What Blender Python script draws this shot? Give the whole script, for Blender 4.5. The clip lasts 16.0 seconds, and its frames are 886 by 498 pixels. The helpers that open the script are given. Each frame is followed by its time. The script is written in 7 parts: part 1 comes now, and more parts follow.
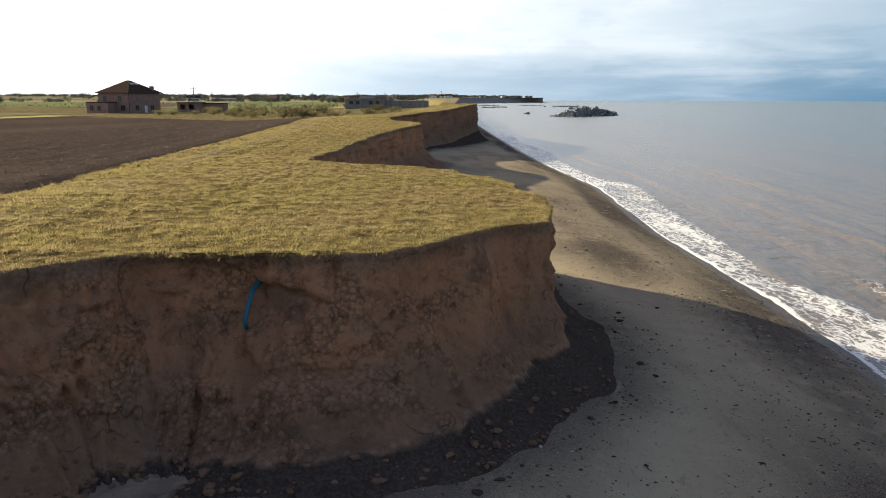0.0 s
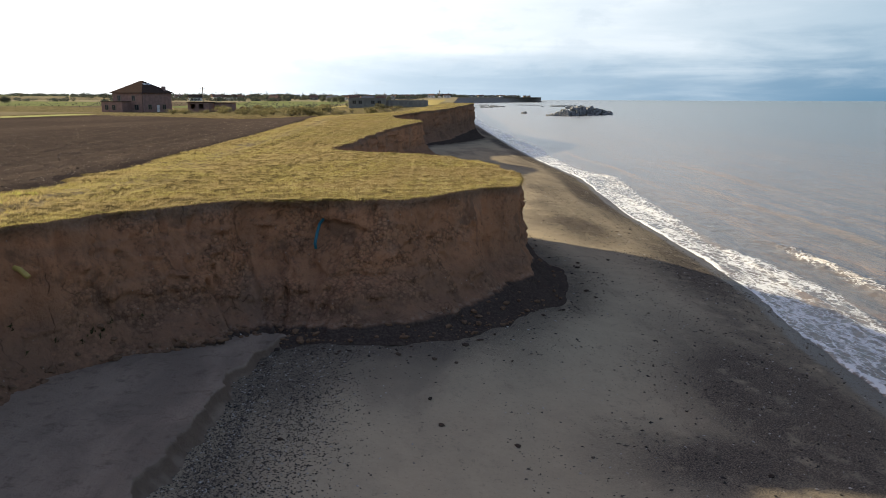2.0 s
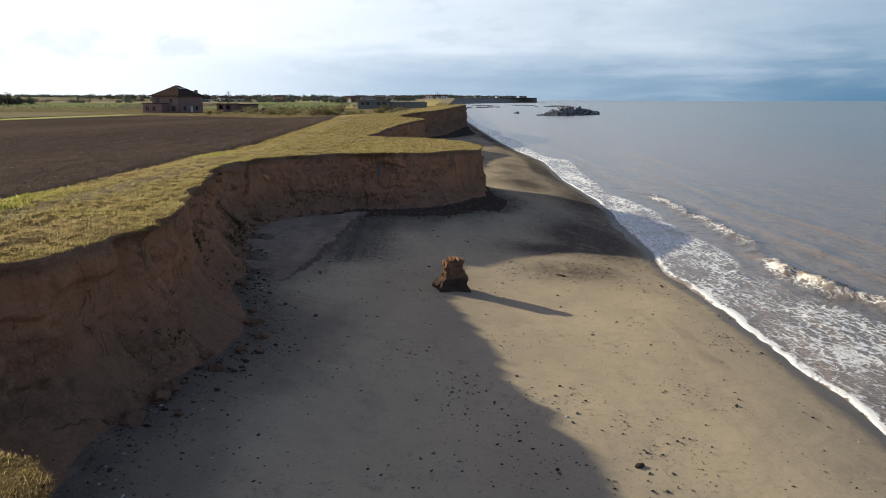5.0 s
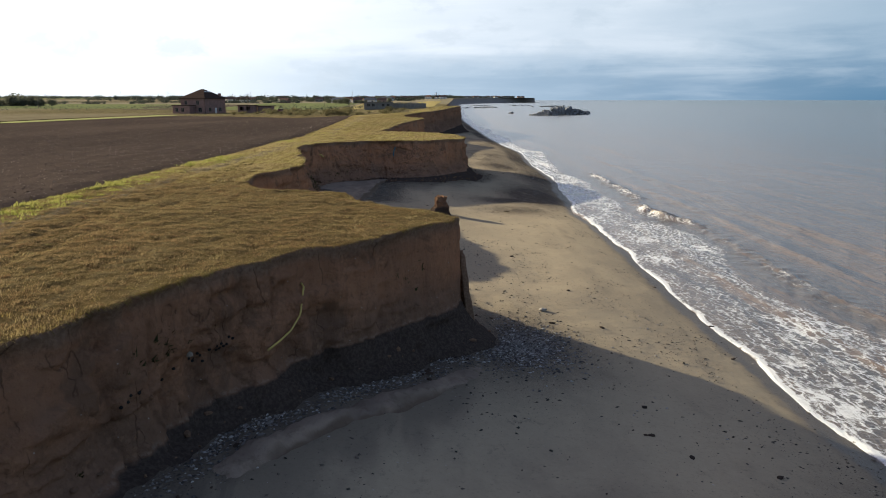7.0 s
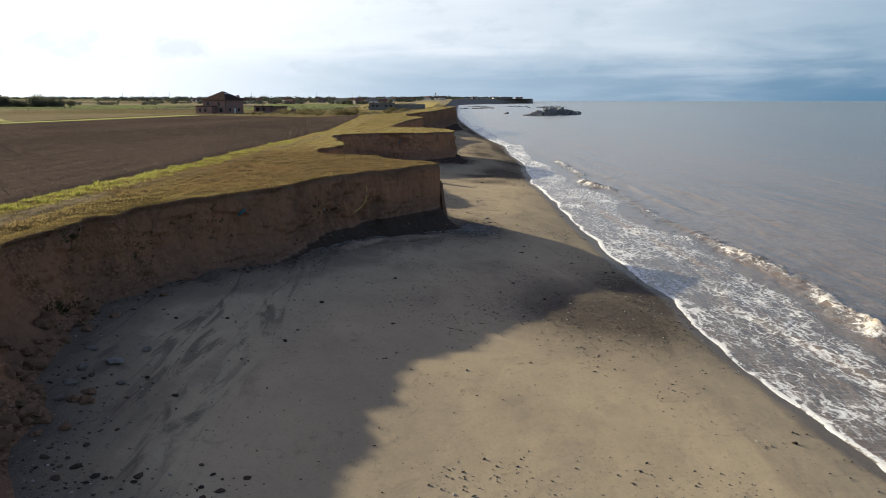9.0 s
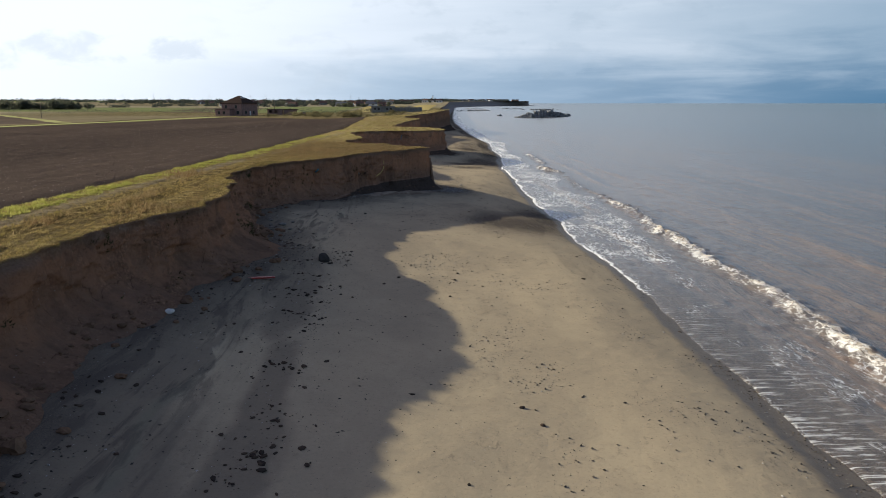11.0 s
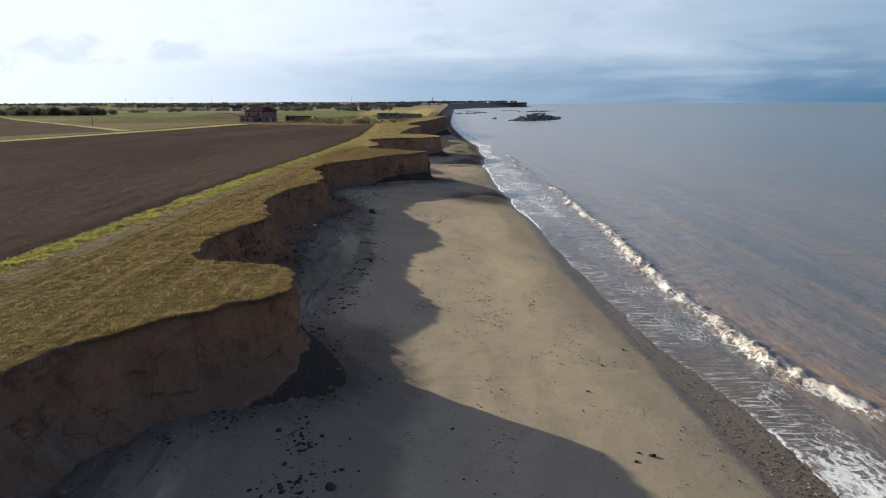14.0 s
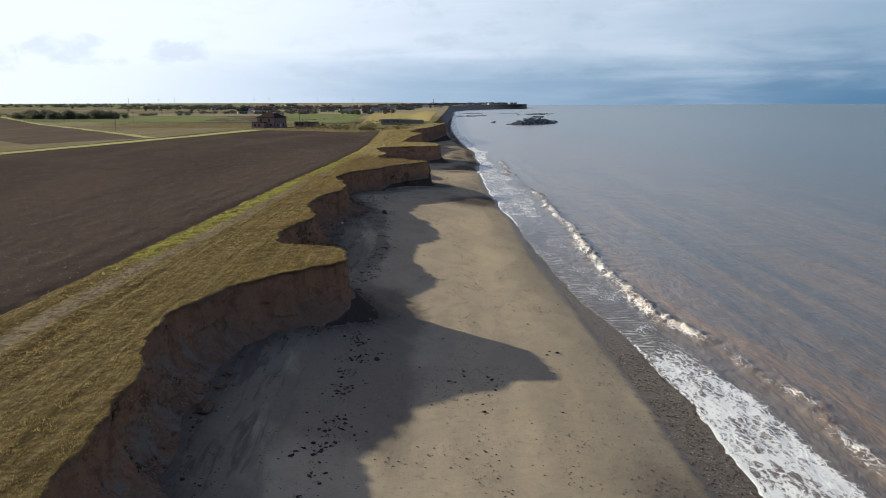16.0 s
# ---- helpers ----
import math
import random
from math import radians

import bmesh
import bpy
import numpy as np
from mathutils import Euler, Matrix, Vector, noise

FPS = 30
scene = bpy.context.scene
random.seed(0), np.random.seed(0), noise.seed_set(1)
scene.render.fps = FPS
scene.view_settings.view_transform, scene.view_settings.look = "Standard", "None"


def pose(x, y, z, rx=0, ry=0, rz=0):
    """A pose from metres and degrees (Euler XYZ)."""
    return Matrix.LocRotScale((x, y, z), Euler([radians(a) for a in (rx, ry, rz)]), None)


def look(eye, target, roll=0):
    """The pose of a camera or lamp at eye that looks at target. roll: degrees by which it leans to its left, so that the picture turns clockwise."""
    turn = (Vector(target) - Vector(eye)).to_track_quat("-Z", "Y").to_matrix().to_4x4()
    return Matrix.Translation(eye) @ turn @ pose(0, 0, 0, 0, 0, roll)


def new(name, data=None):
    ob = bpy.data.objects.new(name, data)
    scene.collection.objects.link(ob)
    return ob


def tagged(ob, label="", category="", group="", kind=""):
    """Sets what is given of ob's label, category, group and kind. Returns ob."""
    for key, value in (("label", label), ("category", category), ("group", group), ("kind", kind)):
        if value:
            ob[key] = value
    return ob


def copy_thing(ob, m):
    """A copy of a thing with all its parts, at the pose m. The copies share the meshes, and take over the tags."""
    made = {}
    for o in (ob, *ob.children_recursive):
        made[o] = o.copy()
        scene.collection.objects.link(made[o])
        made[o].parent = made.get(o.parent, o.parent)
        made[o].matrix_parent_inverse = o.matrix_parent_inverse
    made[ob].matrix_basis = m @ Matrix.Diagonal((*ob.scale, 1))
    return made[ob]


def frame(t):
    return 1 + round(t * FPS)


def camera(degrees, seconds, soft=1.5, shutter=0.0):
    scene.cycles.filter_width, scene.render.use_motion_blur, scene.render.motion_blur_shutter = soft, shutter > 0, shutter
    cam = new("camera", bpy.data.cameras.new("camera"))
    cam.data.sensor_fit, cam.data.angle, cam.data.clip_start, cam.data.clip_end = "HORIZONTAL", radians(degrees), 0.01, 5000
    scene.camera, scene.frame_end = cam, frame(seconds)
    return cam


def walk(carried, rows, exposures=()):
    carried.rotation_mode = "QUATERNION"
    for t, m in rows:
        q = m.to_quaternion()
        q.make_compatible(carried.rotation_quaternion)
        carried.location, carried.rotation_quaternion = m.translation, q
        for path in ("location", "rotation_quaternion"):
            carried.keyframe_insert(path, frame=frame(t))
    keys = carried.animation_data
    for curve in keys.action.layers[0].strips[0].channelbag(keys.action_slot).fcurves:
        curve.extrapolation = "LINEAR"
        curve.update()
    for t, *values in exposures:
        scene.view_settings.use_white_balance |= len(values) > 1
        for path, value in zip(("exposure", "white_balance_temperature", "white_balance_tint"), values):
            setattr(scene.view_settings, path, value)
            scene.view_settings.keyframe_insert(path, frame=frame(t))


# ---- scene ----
cam = camera(62.1, 16.0, soft=0.55)
PATH = [
    (0, (-0.25, 0.06, 8.791), (-0.209, 2.019, 8.39), 0.2),
    (0.5, (-0.338, -1.615, 8.78), (-0.296, 0.343, 8.378), 0.2),
    (1, (-0.41, -3.937, 8.807), (-0.368, -1.979, 8.405), 0.2),
    (1.5, (-0.517, -6.782, 8.814), (-0.472, -4.824, 8.411), 0.2),
    (2, (-0.55, -10.125, 8.823), (-0.505, -8.166, 8.421), 0.2),
    (2.5, (-0.588, -13.918, 8.822), (-0.541, -11.959, 8.421), 0.2),
    (3, (-0.628, -18.163, 8.774), (-0.58, -16.204, 8.373), 0.2),
    (5.5, (-1.169, -49.836, 9.566), (-1.117, -47.878, 9.165), 0.1),
    (6, (-1.161, -57.051, 9.743), (-1.111, -55.092, 9.341), 0.0),
    (6.5, (-1.223, -64.521, 9.842), (-1.172, -62.563, 9.441), 0.0),
    (7, (-1.202, -72.624, 10.003), (-1.15, -70.665, 9.602), 0.0),
    (7.5, (-1.18, -80.162, 10.081), (-1.127, -78.203, 9.68), -0.0),
    (8, (-1.116, -87.825, 10.162), (-1.062, -85.866, 9.763), -0.0),
    (8.5, (-1.032, -95.307, 10.225), (-0.979, -93.348, 9.826), -0.0),
    (9, (-1.066, -102.356, 10.277), (-1.013, -100.397, 9.878), -0.0),
    (9.2, (-0.758, -105.681, 10.357), (-0.715, -103.722, 9.957), 0.0),
    (11.3, (-0.811, -140.642, 11.167), (-0.751, -138.682, 10.774), -0.0),
    (11.5, (-0.633, -143.673, 11.384), (-0.579, -141.713, 10.988), -0.1),
    (12, (-0.544, -151.342, 11.854), (-0.493, -149.382, 11.459), -0.1),
    (12.5, (-0.612, -158.798, 12.373), (-0.559, -156.838, 11.978), 0.0),
    (13, (-0.697, -166.305, 12.93), (-0.643, -164.346, 12.535), -0.1),
    (13.5, (-0.871, -173.611, 13.543), (-0.814, -171.651, 13.149), -0.2),
    (14, (-0.959, -180.65, 14.296), (-0.902, -178.69, 13.904), -0.3),
    (14.5, (-1.006, -187.398, 15.179), (-0.949, -185.438, 14.787), -0.3),
    (15, (-1.116, -193.672, 16.048), (-1.059, -191.712, 15.656), -0.3),
    (15.5, (-1.151, -199.162, 16.91), (-1.096, -197.201, 16.519), -0.3),
    (16, (-1.182, -204.178, 17.851), (-1.127, -202.217, 17.46), -0.2),
]
walk(cam, [(t, look(eye, target, roll)) for t, eye, target, roll in PATH],
     [(0, 1.13, 6250, 10), (3, 1.07, 6200, 10), (5.5, 0.75, 5800, 10), (6.5, 0.78, 5850, 10), (7.5, 0.92, 5980, 10), (8.5, 0.88, 6000, 10), (9, 0.80, 5960, 10), (12.5, 0.65, 5640, 10), (16, 0.63, 5600, 10)])

# ---- world, sun, exposure ----
SUN_EL = radians(17.7)
SUN_H = Vector((-0.815, 0.58, 0)).normalized()          # horizontal way towards the sun
SUN_TO = Vector((SUN_H.x * math.cos(SUN_EL), SUN_H.y * math.cos(SUN_EL), math.sin(SUN_EL)))
sun_data = bpy.data.lights.new("sun", "SUN")
sun_data.energy, sun_data.angle, sun_data.color = 5.0, radians(0.6), (1.0, 0.86, 0.58)
sun = new("sun", sun_data)
sun.matrix_world = look((0, 0, 60), Vector((0, 0, 60)) - SUN_TO)


class Nodes:
    """A small builder for node trees."""
    def __init__(self, tree):
        self.tree = tree
        tree.nodes.clear()

    def add(self, kind, inputs=None, **props):
        n = self.tree.nodes.new(kind)
        for k, v in props.items():
            setattr(n, k, v)
        for k, v in (inputs or {}).items():
            self.put(n.inputs[k], v)
        return n

    def put(self, socket, v):
        if isinstance(v, bpy.types.NodeSocket):
            self.tree.links.new(v, socket)
        elif isinstance(v, (tuple, list)) and len(v) == 3 and socket.type == "RGBA":
            socket.default_value = (*v, 1)
        else:
            socket.default_value = v

    def math(self, op, a, b=0.0, clamp=False):
        return self.add("ShaderNodeMath", {0: a, 1: b}, operation=op, use_clamp=clamp).outputs[0]

    def mix(self, fac, a, b, blend="MIX"):
        n = self.add("ShaderNodeMix", data_type="RGBA", blend_type=blend)
        self.put(n.inputs[0], fac), self.put(n.inputs[6], a), self.put(n.inputs[7], b)
        return n.outputs[2]

    def ramp(self, v, lo, hi, a=0.0, b=1.0):
        n = self.add("ShaderNodeMapRange", {0: v, 1: lo, 2: hi, 3: a, 4: b}, interpolation_type="SMOOTHSTEP")
        return n.outputs[0]

    def noise(self, vec, scale, detail=4.0, rough=0.55, dist=0.0):
        return self.add("ShaderNodeTexNoise", {"Vector": vec, "Scale": scale, "Detail": detail, "Roughness": rough, "Distortion": dist}).outputs[0]

    def scaled(self, vec, s):
        return self.add("ShaderNodeVectorMath", {0: vec, 1: s}, operation="MULTIPLY").outputs[0]


world = bpy.data.worlds.new("sky")
scene.world = world
world.use_nodes = True
W = Nodes(world.node_tree)
way = W.add("ShaderNodeTexCoord").outputs["Generated"]
sky = W.add("ShaderNodeTexSky", sky_type="NISHITA", sun_disc=False, sun_elevation=SUN_EL,
            sun_rotation=math.atan2(SUN_H.x, SUN_H.y), air_density=1.0, dust_density=1.5, ozone_density=1.0).outputs[0]
sky_lit = W.mix(1.0, sky, (0.112, 0.092, 0.089), "MULTIPLY")
toward = W.add("ShaderNodeVectorMath", {0: way, 1: tuple(SUN_TO)}, operation="DOT_PRODUCT").outputs["Value"]
sep = W.add("ShaderNodeSeparateXYZ", {0: way}).outputs
big = W.noise(W.scaled(way, (1.0, 1.0, 5.0)), 2.2, 6.0, 0.52, 0.3)
streak = W.noise(W.scaled(way, (1.6, 1.6, 14.0)), 2.6, 6.0, 0.55, 0.5)
puff = W.noise(W.scaled(way, (1.0, 1.0, 2.2)), 13.0, 6.0, 0.6, 0.2)
soft = W.math("SUBTRACT", W.math("ADD", W.math("MULTIPLY", big, 0.65), W.math("MULTIPLY", streak, 0.35)), 0.5)
glow = W.ramp(W.math("ADD", toward, W.math("MULTIPLY", soft, 0.55)), -0.10, 0.92)
high = W.ramp(W.math("ADD", sep[2], W.math("ADD", W.math("MULTIPLY", soft, 0.16), W.math("MULTIPLY", W.math("SUBTRACT", puff, 0.5), 0.035))), 0.012, 0.085)
far_cloud = W.mix(high, (0.135, 0.27, 0.40), (0.40, 0.52, 0.61))
far_cloud = W.mix(W.ramp(streak, 0.46, 0.74, 0.0, 0.35), far_cloud, (0.56, 0.64, 0.70))
sun_cloud = W.mix(high, (0.76, 0.86, 0.93), (1.16, 1.17, 1.15))
sun_cloud = W.mix(W.ramp(puff, 0.52, 0.68, 0.0, 0.22), sun_cloud, (0.62, 0.68, 0.70))
cloud_col = W.mix(glow, far_cloud, sun_cloud)
cloud_col = W.mix(W.ramp(toward, 0.55, 0.90), cloud_col, (1.30, 1.28, 1.22))
clear = W.ramp(W.math("ADD", sep[2], W.math("MULTIPLY", soft, 0.25)), 0.20, 0.50)
heap = W.noise(W.scaled(way, (1.0, 1.0, 1.7)), 26.0, 8.0, 0.6, 0.3)
u = W.math("DIVIDE", sep[0], W.math("MAXIMUM", sep[1], 0.05))
for u0, z0, ru, rz, amt in ((-0.317, 0.062, 0.066, 0.014, 0.36), (-0.455, 0.062, 0.095, 0.020, 0.32), (-0.57, 0.048, 0.08, 0.012, 0.25), (0.16, 0.050, 0.10, 0.020, 0.30), (-0.14, 0.040, 0.06, 0.010, 0.25)):
    far = W.math("ADD", W.math("POWER", W.math("ABSOLUTE", W.math("DIVIDE", W.math("SUBTRACT", u, u0), ru)), 2.0), W.math("POWER", W.math("ABSOLUTE", W.math("DIVIDE", W.math("SUBTRACT", sep[2], z0), rz)), 2.0))
    lump = W.ramp(W.math("SUBTRACT", W.math("ADD", 0.75, W.math("MULTIPLY", W.math("SUBTRACT", heap, 0.5), 5.5)), far), -0.3, 1.2, 0.0, amt)
    cloud_col = W.mix(lump, cloud_col, (0.66, 0.74, 0.79) if u0 < 0 else (0.62, 0.72, 0.80))
cloud_col = W.mix(1.0, cloud_col, (0.57, 0.57, 0.57), "MULTIPLY")
sky_col = W.mix(clear, cloud_col, sky_lit)
bg = W.add("ShaderNodeBackground", {"Color": sky_col, "Strength": 0.9})
W.add("ShaderNodeOutputWorld", {"Surface": bg.outputs[0]})


# ---- noise in arrays ----
def hashed(ix, iy, iz, seed):
    h = (ix.astype(np.int64) * 374761393 + iy.astype(np.int64) * 668265263 + iz.astype(np.int64) * 2147483647 + seed * 1274126177) & 0xFFFFFFFF
    h = ((h ^ (h >> 13)) * 1274126177) & 0xFFFFFFFF
    h = h ^ (h >> 16)
    return (h & 0xFFFFFF) / float(0xFFFFFF)


def vnoise(x, y, z=0.0, seed=0):
    """Smooth value noise, about -1 to 1."""
    x, y, z = np.broadcast_arrays(np.asarray(x, float), np.asarray(y, float), np.asarray(z, float))
    ix, iy, iz = np.floor(x), np.floor(y), np.floor(z)
    fx, fy, fz = x - ix, y - iy, z - iz
    fx, fy, fz = (f * f * (3 - 2 * f) for f in (fx, fy, fz))
    out = 0
    for dx in (0, 1):
        for dy in (0, 1):
            for dz in (0, 1):
                w = (fx if dx else 1 - fx) * (fy if dy else 1 - fy) * (fz if dz else 1 - fz)
                out = out + w * hashed(ix + dx, iy + dy, iz + dz, seed)
    return out * 2 - 1


def fbm(x, y, z=0.0, octaves=4, seed=0, gain=0.5):
    out, amp, f = 0, 1.0, 1.0
    for k in range(octaves):
        out = out + amp * vnoise(np.asarray(x) * f, np.asarray(y) * f, np.asarray(z) * f, seed + k)
        amp, f = amp * gain, f * 2.03
    return out


def smooth(t):
    t = np.clip(t, 0, 1)
    return t * t * (3 - 2 * t)


# ---- mesh helpers ----
def mesh_arrays(name, verts, faces, materials, shade=True, index=None, attrs=None):
    """A mesh from arrays: verts (n, 3), faces (m, 3 or 4)."""
    me = bpy.data.meshes.new(name)
    verts, faces = np.asarray(verts, np.float32), np.asarray(faces, np.int32)
    k = faces.shape[1]
    me.vertices.add(len(verts)), me.loops.add(faces.size), me.polygons.add(len(faces))
    me.vertices.foreach_set("co", verts.ravel())
    me.loops.foreach_set("vertex_index", faces.ravel())
    me.polygons.foreach_set("loop_start", np.arange(0, faces.size, k, dtype=np.int32))
    me.polygons.foreach_set("use_smooth", np.full(len(faces), shade))
    for m in materials:
        me.materials.append(m)
    if index is not None:
        me.polygons.foreach_set("material_index", np.asarray(index, np.int32))
    for key, values in (attrs or {}).items():
        a = me.attributes.new(key, "FLOAT", "POINT")
        a.data.foreach_set("value", np.asarray(values, np.float32).ravel())
    me.update(calc_edges=True)
    return me


def grid_faces(n, m):
    a = np.arange(n * m).reshape(n, m)
    return np.stack((a[:-1, :-1], a[1:, :-1], a[1:, 1:], a[:-1, 1:]), -1).reshape(-1, 4)


def part(name, bm, material, parent=None, label="", shade=False):
    """Links a bmesh as one mesh object, under parent where given."""
    me = bpy.data.meshes.new(name)
    bm.to_mesh(me), bm.free()
    me.materials.append(material)
    for p in me.polygons:
        p.use_smooth = shade
    ob = new(name, me)
    if parent is not None:
        ob.parent = parent
    return tagged(ob, label) if label else ob


def box(lo, hi, bevel=0.0, bm=None, taper=0.0):
    """A block between two corners, its edges rounded by bevel."""
    bm = bm or bmesh.new()
    made = bmesh.ops.create_cube(bm, size=1.0)["verts"]
    lo, hi = Vector(lo), Vector(hi)
    for v in made:
        v.co = Vector(((lo[i] + hi[i]) / 2 + v.co[i] * (hi[i] - lo[i]) for i in range(3)))
    if bevel:
        edges = {e for v in made for e in v.link_edges}
        bmesh.ops.bevel(bm, geom=list(edges), offset=bevel, segments=1, affect="EDGES")
    return bm


def tube(points, radius, sides=8, bm=None, radii=None):
    """A round bar along points."""
    bm = bm or bmesh.new()
    pts, rings = [Vector(p) for p in points], []
    for i, p in enumerate(pts):
        d = (pts[min(i + 1, len(pts) - 1)] - pts[max(i - 1, 0)]).normalized()
        u = d.orthogonal().normalized() if i == 0 else (u - d * u.dot(d)).normalized()
        w, r = d.cross(u), radii[i] if radii else radius
        rings.append([bm.verts.new(p + (u * math.cos(2 * math.pi * k / sides) + w * math.sin(2 * math.pi * k / sides)) * r) for k in range(sides)])
    for a, b in zip(rings, rings[1:]):
        for k in range(sides):
            bm.faces.new((a[k], a[(k + 1) % sides], b[(k + 1) % sides], b[k]))
    bm.faces.new(rings[0][::-1]), bm.faces.new(rings[-1])
    return bm


def rock_bm(size, seed, detail=2, rough=0.28, flat=0.75):
    bm = bmesh.new()
    bmesh.ops.create_icosphere(bm, subdivisions=detail, radius=1.0)
    rnd = Vector((seed * 7.3, seed * 3.1, seed * 1.7))
    for v in bm.verts:
        k = 1 + rough * noise.noise(v.co * 1.3 + rnd) + rough * 0.5 * noise.noise(v.co * 3.1 + rnd)
        v.co = Vector((v.co.x * k * size[0], v.co.y * k * size[1], v.co.z * k * size[2] * flat))
    return bm


# ---- materials ----
def material(name):
    m = bpy.data.materials.new(name)
    m.use_nodes = True
    return m, Nodes(m.node_tree)


def finish(N, base, rough=0.85, bump=None, strength=0.5, dist=0.05, metal=0.0, extra=None):
    b = N.add("ShaderNodeBsdfPrincipled", {"Base Color": base, "Roughness": rough, "Metallic": metal, "Specular IOR Level": 0.5 if metal or not isinstance(rough, float) or rough < 0.7 else 0.0})
    for k, v in (extra or {}).items():
        N.put(b.inputs[k], v)
    if bump is not None:
        N.put(b.inputs["Normal"], N.add("ShaderNodeBump", {"Strength": strength, "Distance": dist, "Height": bump}).outputs[0])
    N.add("ShaderNodeOutputMaterial", {"Surface": b.outputs[0]})
    return b


def place_of(N):
    return N.add("ShaderNodeNewGeometry").outputs["Position"]


def worn(name, colour, second, scale=3.0, rough=0.85, bump_scale=30.0, strength=0.3, dist=0.02, metal=0.0, own=True):
    """A surface of two mixed tones with stains and fine grain."""
    m, N = material(name)
    p = N.add("ShaderNodeTexCoord").outputs["Object"] if own else place_of(N)
    a = N.ramp(N.noise(p, scale, 5), 0.35, 0.65)
    c = N.mix(a, colour, second)
    g = N.noise(p, bump_scale, 4, 0.6)
    c = N.mix(N.ramp(g, 0.3, 0.75, 0.0, 0.35), c, tuple(v * 0.6 for v in colour))
    rnd = N.add("ShaderNodeObjectInfo").outputs["Random"]
    c = N.mix(N.math("MULTIPLY", rnd, 0.25), c, tuple(v * 0.65 for v in second))
    finish(N, c, rough, g, strength, dist, metal)
    return m


def make_cliff():
    m, N = material("boulder_clay")
    p = place_of(N)
    z = N.add("ShaderNodeSeparateXYZ", {0: p}).outputs[2]
    low = N.noise(p, 0.35, 4, 0.55)
    mid = N.noise(p, 1.4, 6, 0.62, 0.3)
    fine = N.noise(p, 9.0, 6, 0.65)
    below = N.add("ShaderNodeAttribute", attribute_name="below").outputs["Fac"]
    toe = N.add("ShaderNodeAttribute", attribute_name="toe").outputs["Fac"]
    slack = N.add("ShaderNodeAttribute", attribute_name="slack").outputs["Fac"]
    c = N.mix(N.ramp(low, 0.36, 0.64), (0.450, 0.220, 0.116), (0.365, 0.190, 0.106))
    c = N.mix(N.ramp(mid, 0.52, 0.74, 0, 0.45), c, (0.42, 0.225, 0.128))
    c = N.mix(N.ramp(mid, 0.42, 0.25, 0, 0.5), c, (0.20, 0.108, 0.070))
    # tall rain streaks, then broad faint beds
    streaks = N.noise(N.scaled(p, (2.6, 2.6, 0.22)), 1.0, 5, 0.62)
    c = N.mix(N.ramp(streaks, 0.52, 0.70, 0, 0.55), c, (0.21, 0.115, 0.075))
    c = N.mix(N.ramp(streaks, 0.44, 0.30, 0, 0.35), c, (0.43, 0.235, 0.135))
    beds = N.noise(N.scaled(p, (0.10, 0.10, 1.3)), 1.0, 4, 0.6, 0.4)
    c = N.mix(N.ramp(beds, 0.52, 0.66, 0, 0.40), c, (0.26, 0.155, 0.105))
    damp0 = N.noise(p, 0.30, 4, 0.6, 0.6)
    patch = N.noise(p, 0.22, 5, 0.6, 0.5)
    c = N.mix(N.ramp(patch, 0.57, 0.66, 0, 0.4), c, (0.32, 0.22, 0.155))
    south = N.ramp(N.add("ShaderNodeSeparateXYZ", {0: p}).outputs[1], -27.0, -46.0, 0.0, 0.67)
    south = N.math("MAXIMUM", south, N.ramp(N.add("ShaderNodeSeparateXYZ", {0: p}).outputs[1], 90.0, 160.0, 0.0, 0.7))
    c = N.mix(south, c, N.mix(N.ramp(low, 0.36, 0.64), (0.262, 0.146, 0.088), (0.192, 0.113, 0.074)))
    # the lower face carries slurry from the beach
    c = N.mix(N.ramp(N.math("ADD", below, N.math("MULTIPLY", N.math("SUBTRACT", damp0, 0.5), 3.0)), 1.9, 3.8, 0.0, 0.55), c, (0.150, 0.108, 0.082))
    # cliffs past y 300 fade to grey, distance haze put into the colour
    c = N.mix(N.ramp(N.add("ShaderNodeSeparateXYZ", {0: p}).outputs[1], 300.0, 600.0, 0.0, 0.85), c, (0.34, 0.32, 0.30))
    grey = N.math("MULTIPLY", N.ramp(N.noise(p, 0.55, 6, 0.68, 0.7), 0.46, 0.60, 0.0, 0.75), N.math("MULTIPLY", N.ramp(below, 1.3, 2.3), N.ramp(N.add("ShaderNodeSeparateXYZ", {0: p}).outputs[1], -150.0, -160.0)))
    c = N.mix(grey, c, (0.225, 0.190, 0.155))
    # dark stain patches and loose crumbly ground where it has slipped
    dark_mask = N.noise(p, 0.42, 6, 0.62, 0.8)
    c = N.mix(N.ramp(dark_mask, 0.55, 0.65, 0, 0.55), c, (0.115, 0.078, 0.056))
    rub = N.noise(p, 4.5, 7, 0.72)
    grit = N.add("ShaderNodeTexVoronoi", {"Vector": p, "Scale": 8.0})
    g1 = N.add("ShaderNodeSeparateColor", {0: grit.outputs["Color"]}).outputs[0]
    loose = N.math("MULTIPLY", N.ramp(N.noise(p, 0.5, 5, 0.65, 0.6), 0.46, 0.58, 0.10, 1.0), N.ramp(slack, 0.05, 0.5, 0.35, 1.0))
    c = N.mix(N.math("MULTIPLY", loose, N.ramp(g1, 0.55, 0.0, 0.0, 0.50)), c, (0.12, 0.072, 0.048))
    c = N.mix(N.math("MULTIPLY", loose, N.ramp(g1, 0.62, 1.0, 0.0, 0.40)), c, (0.47, 0.28, 0.165))
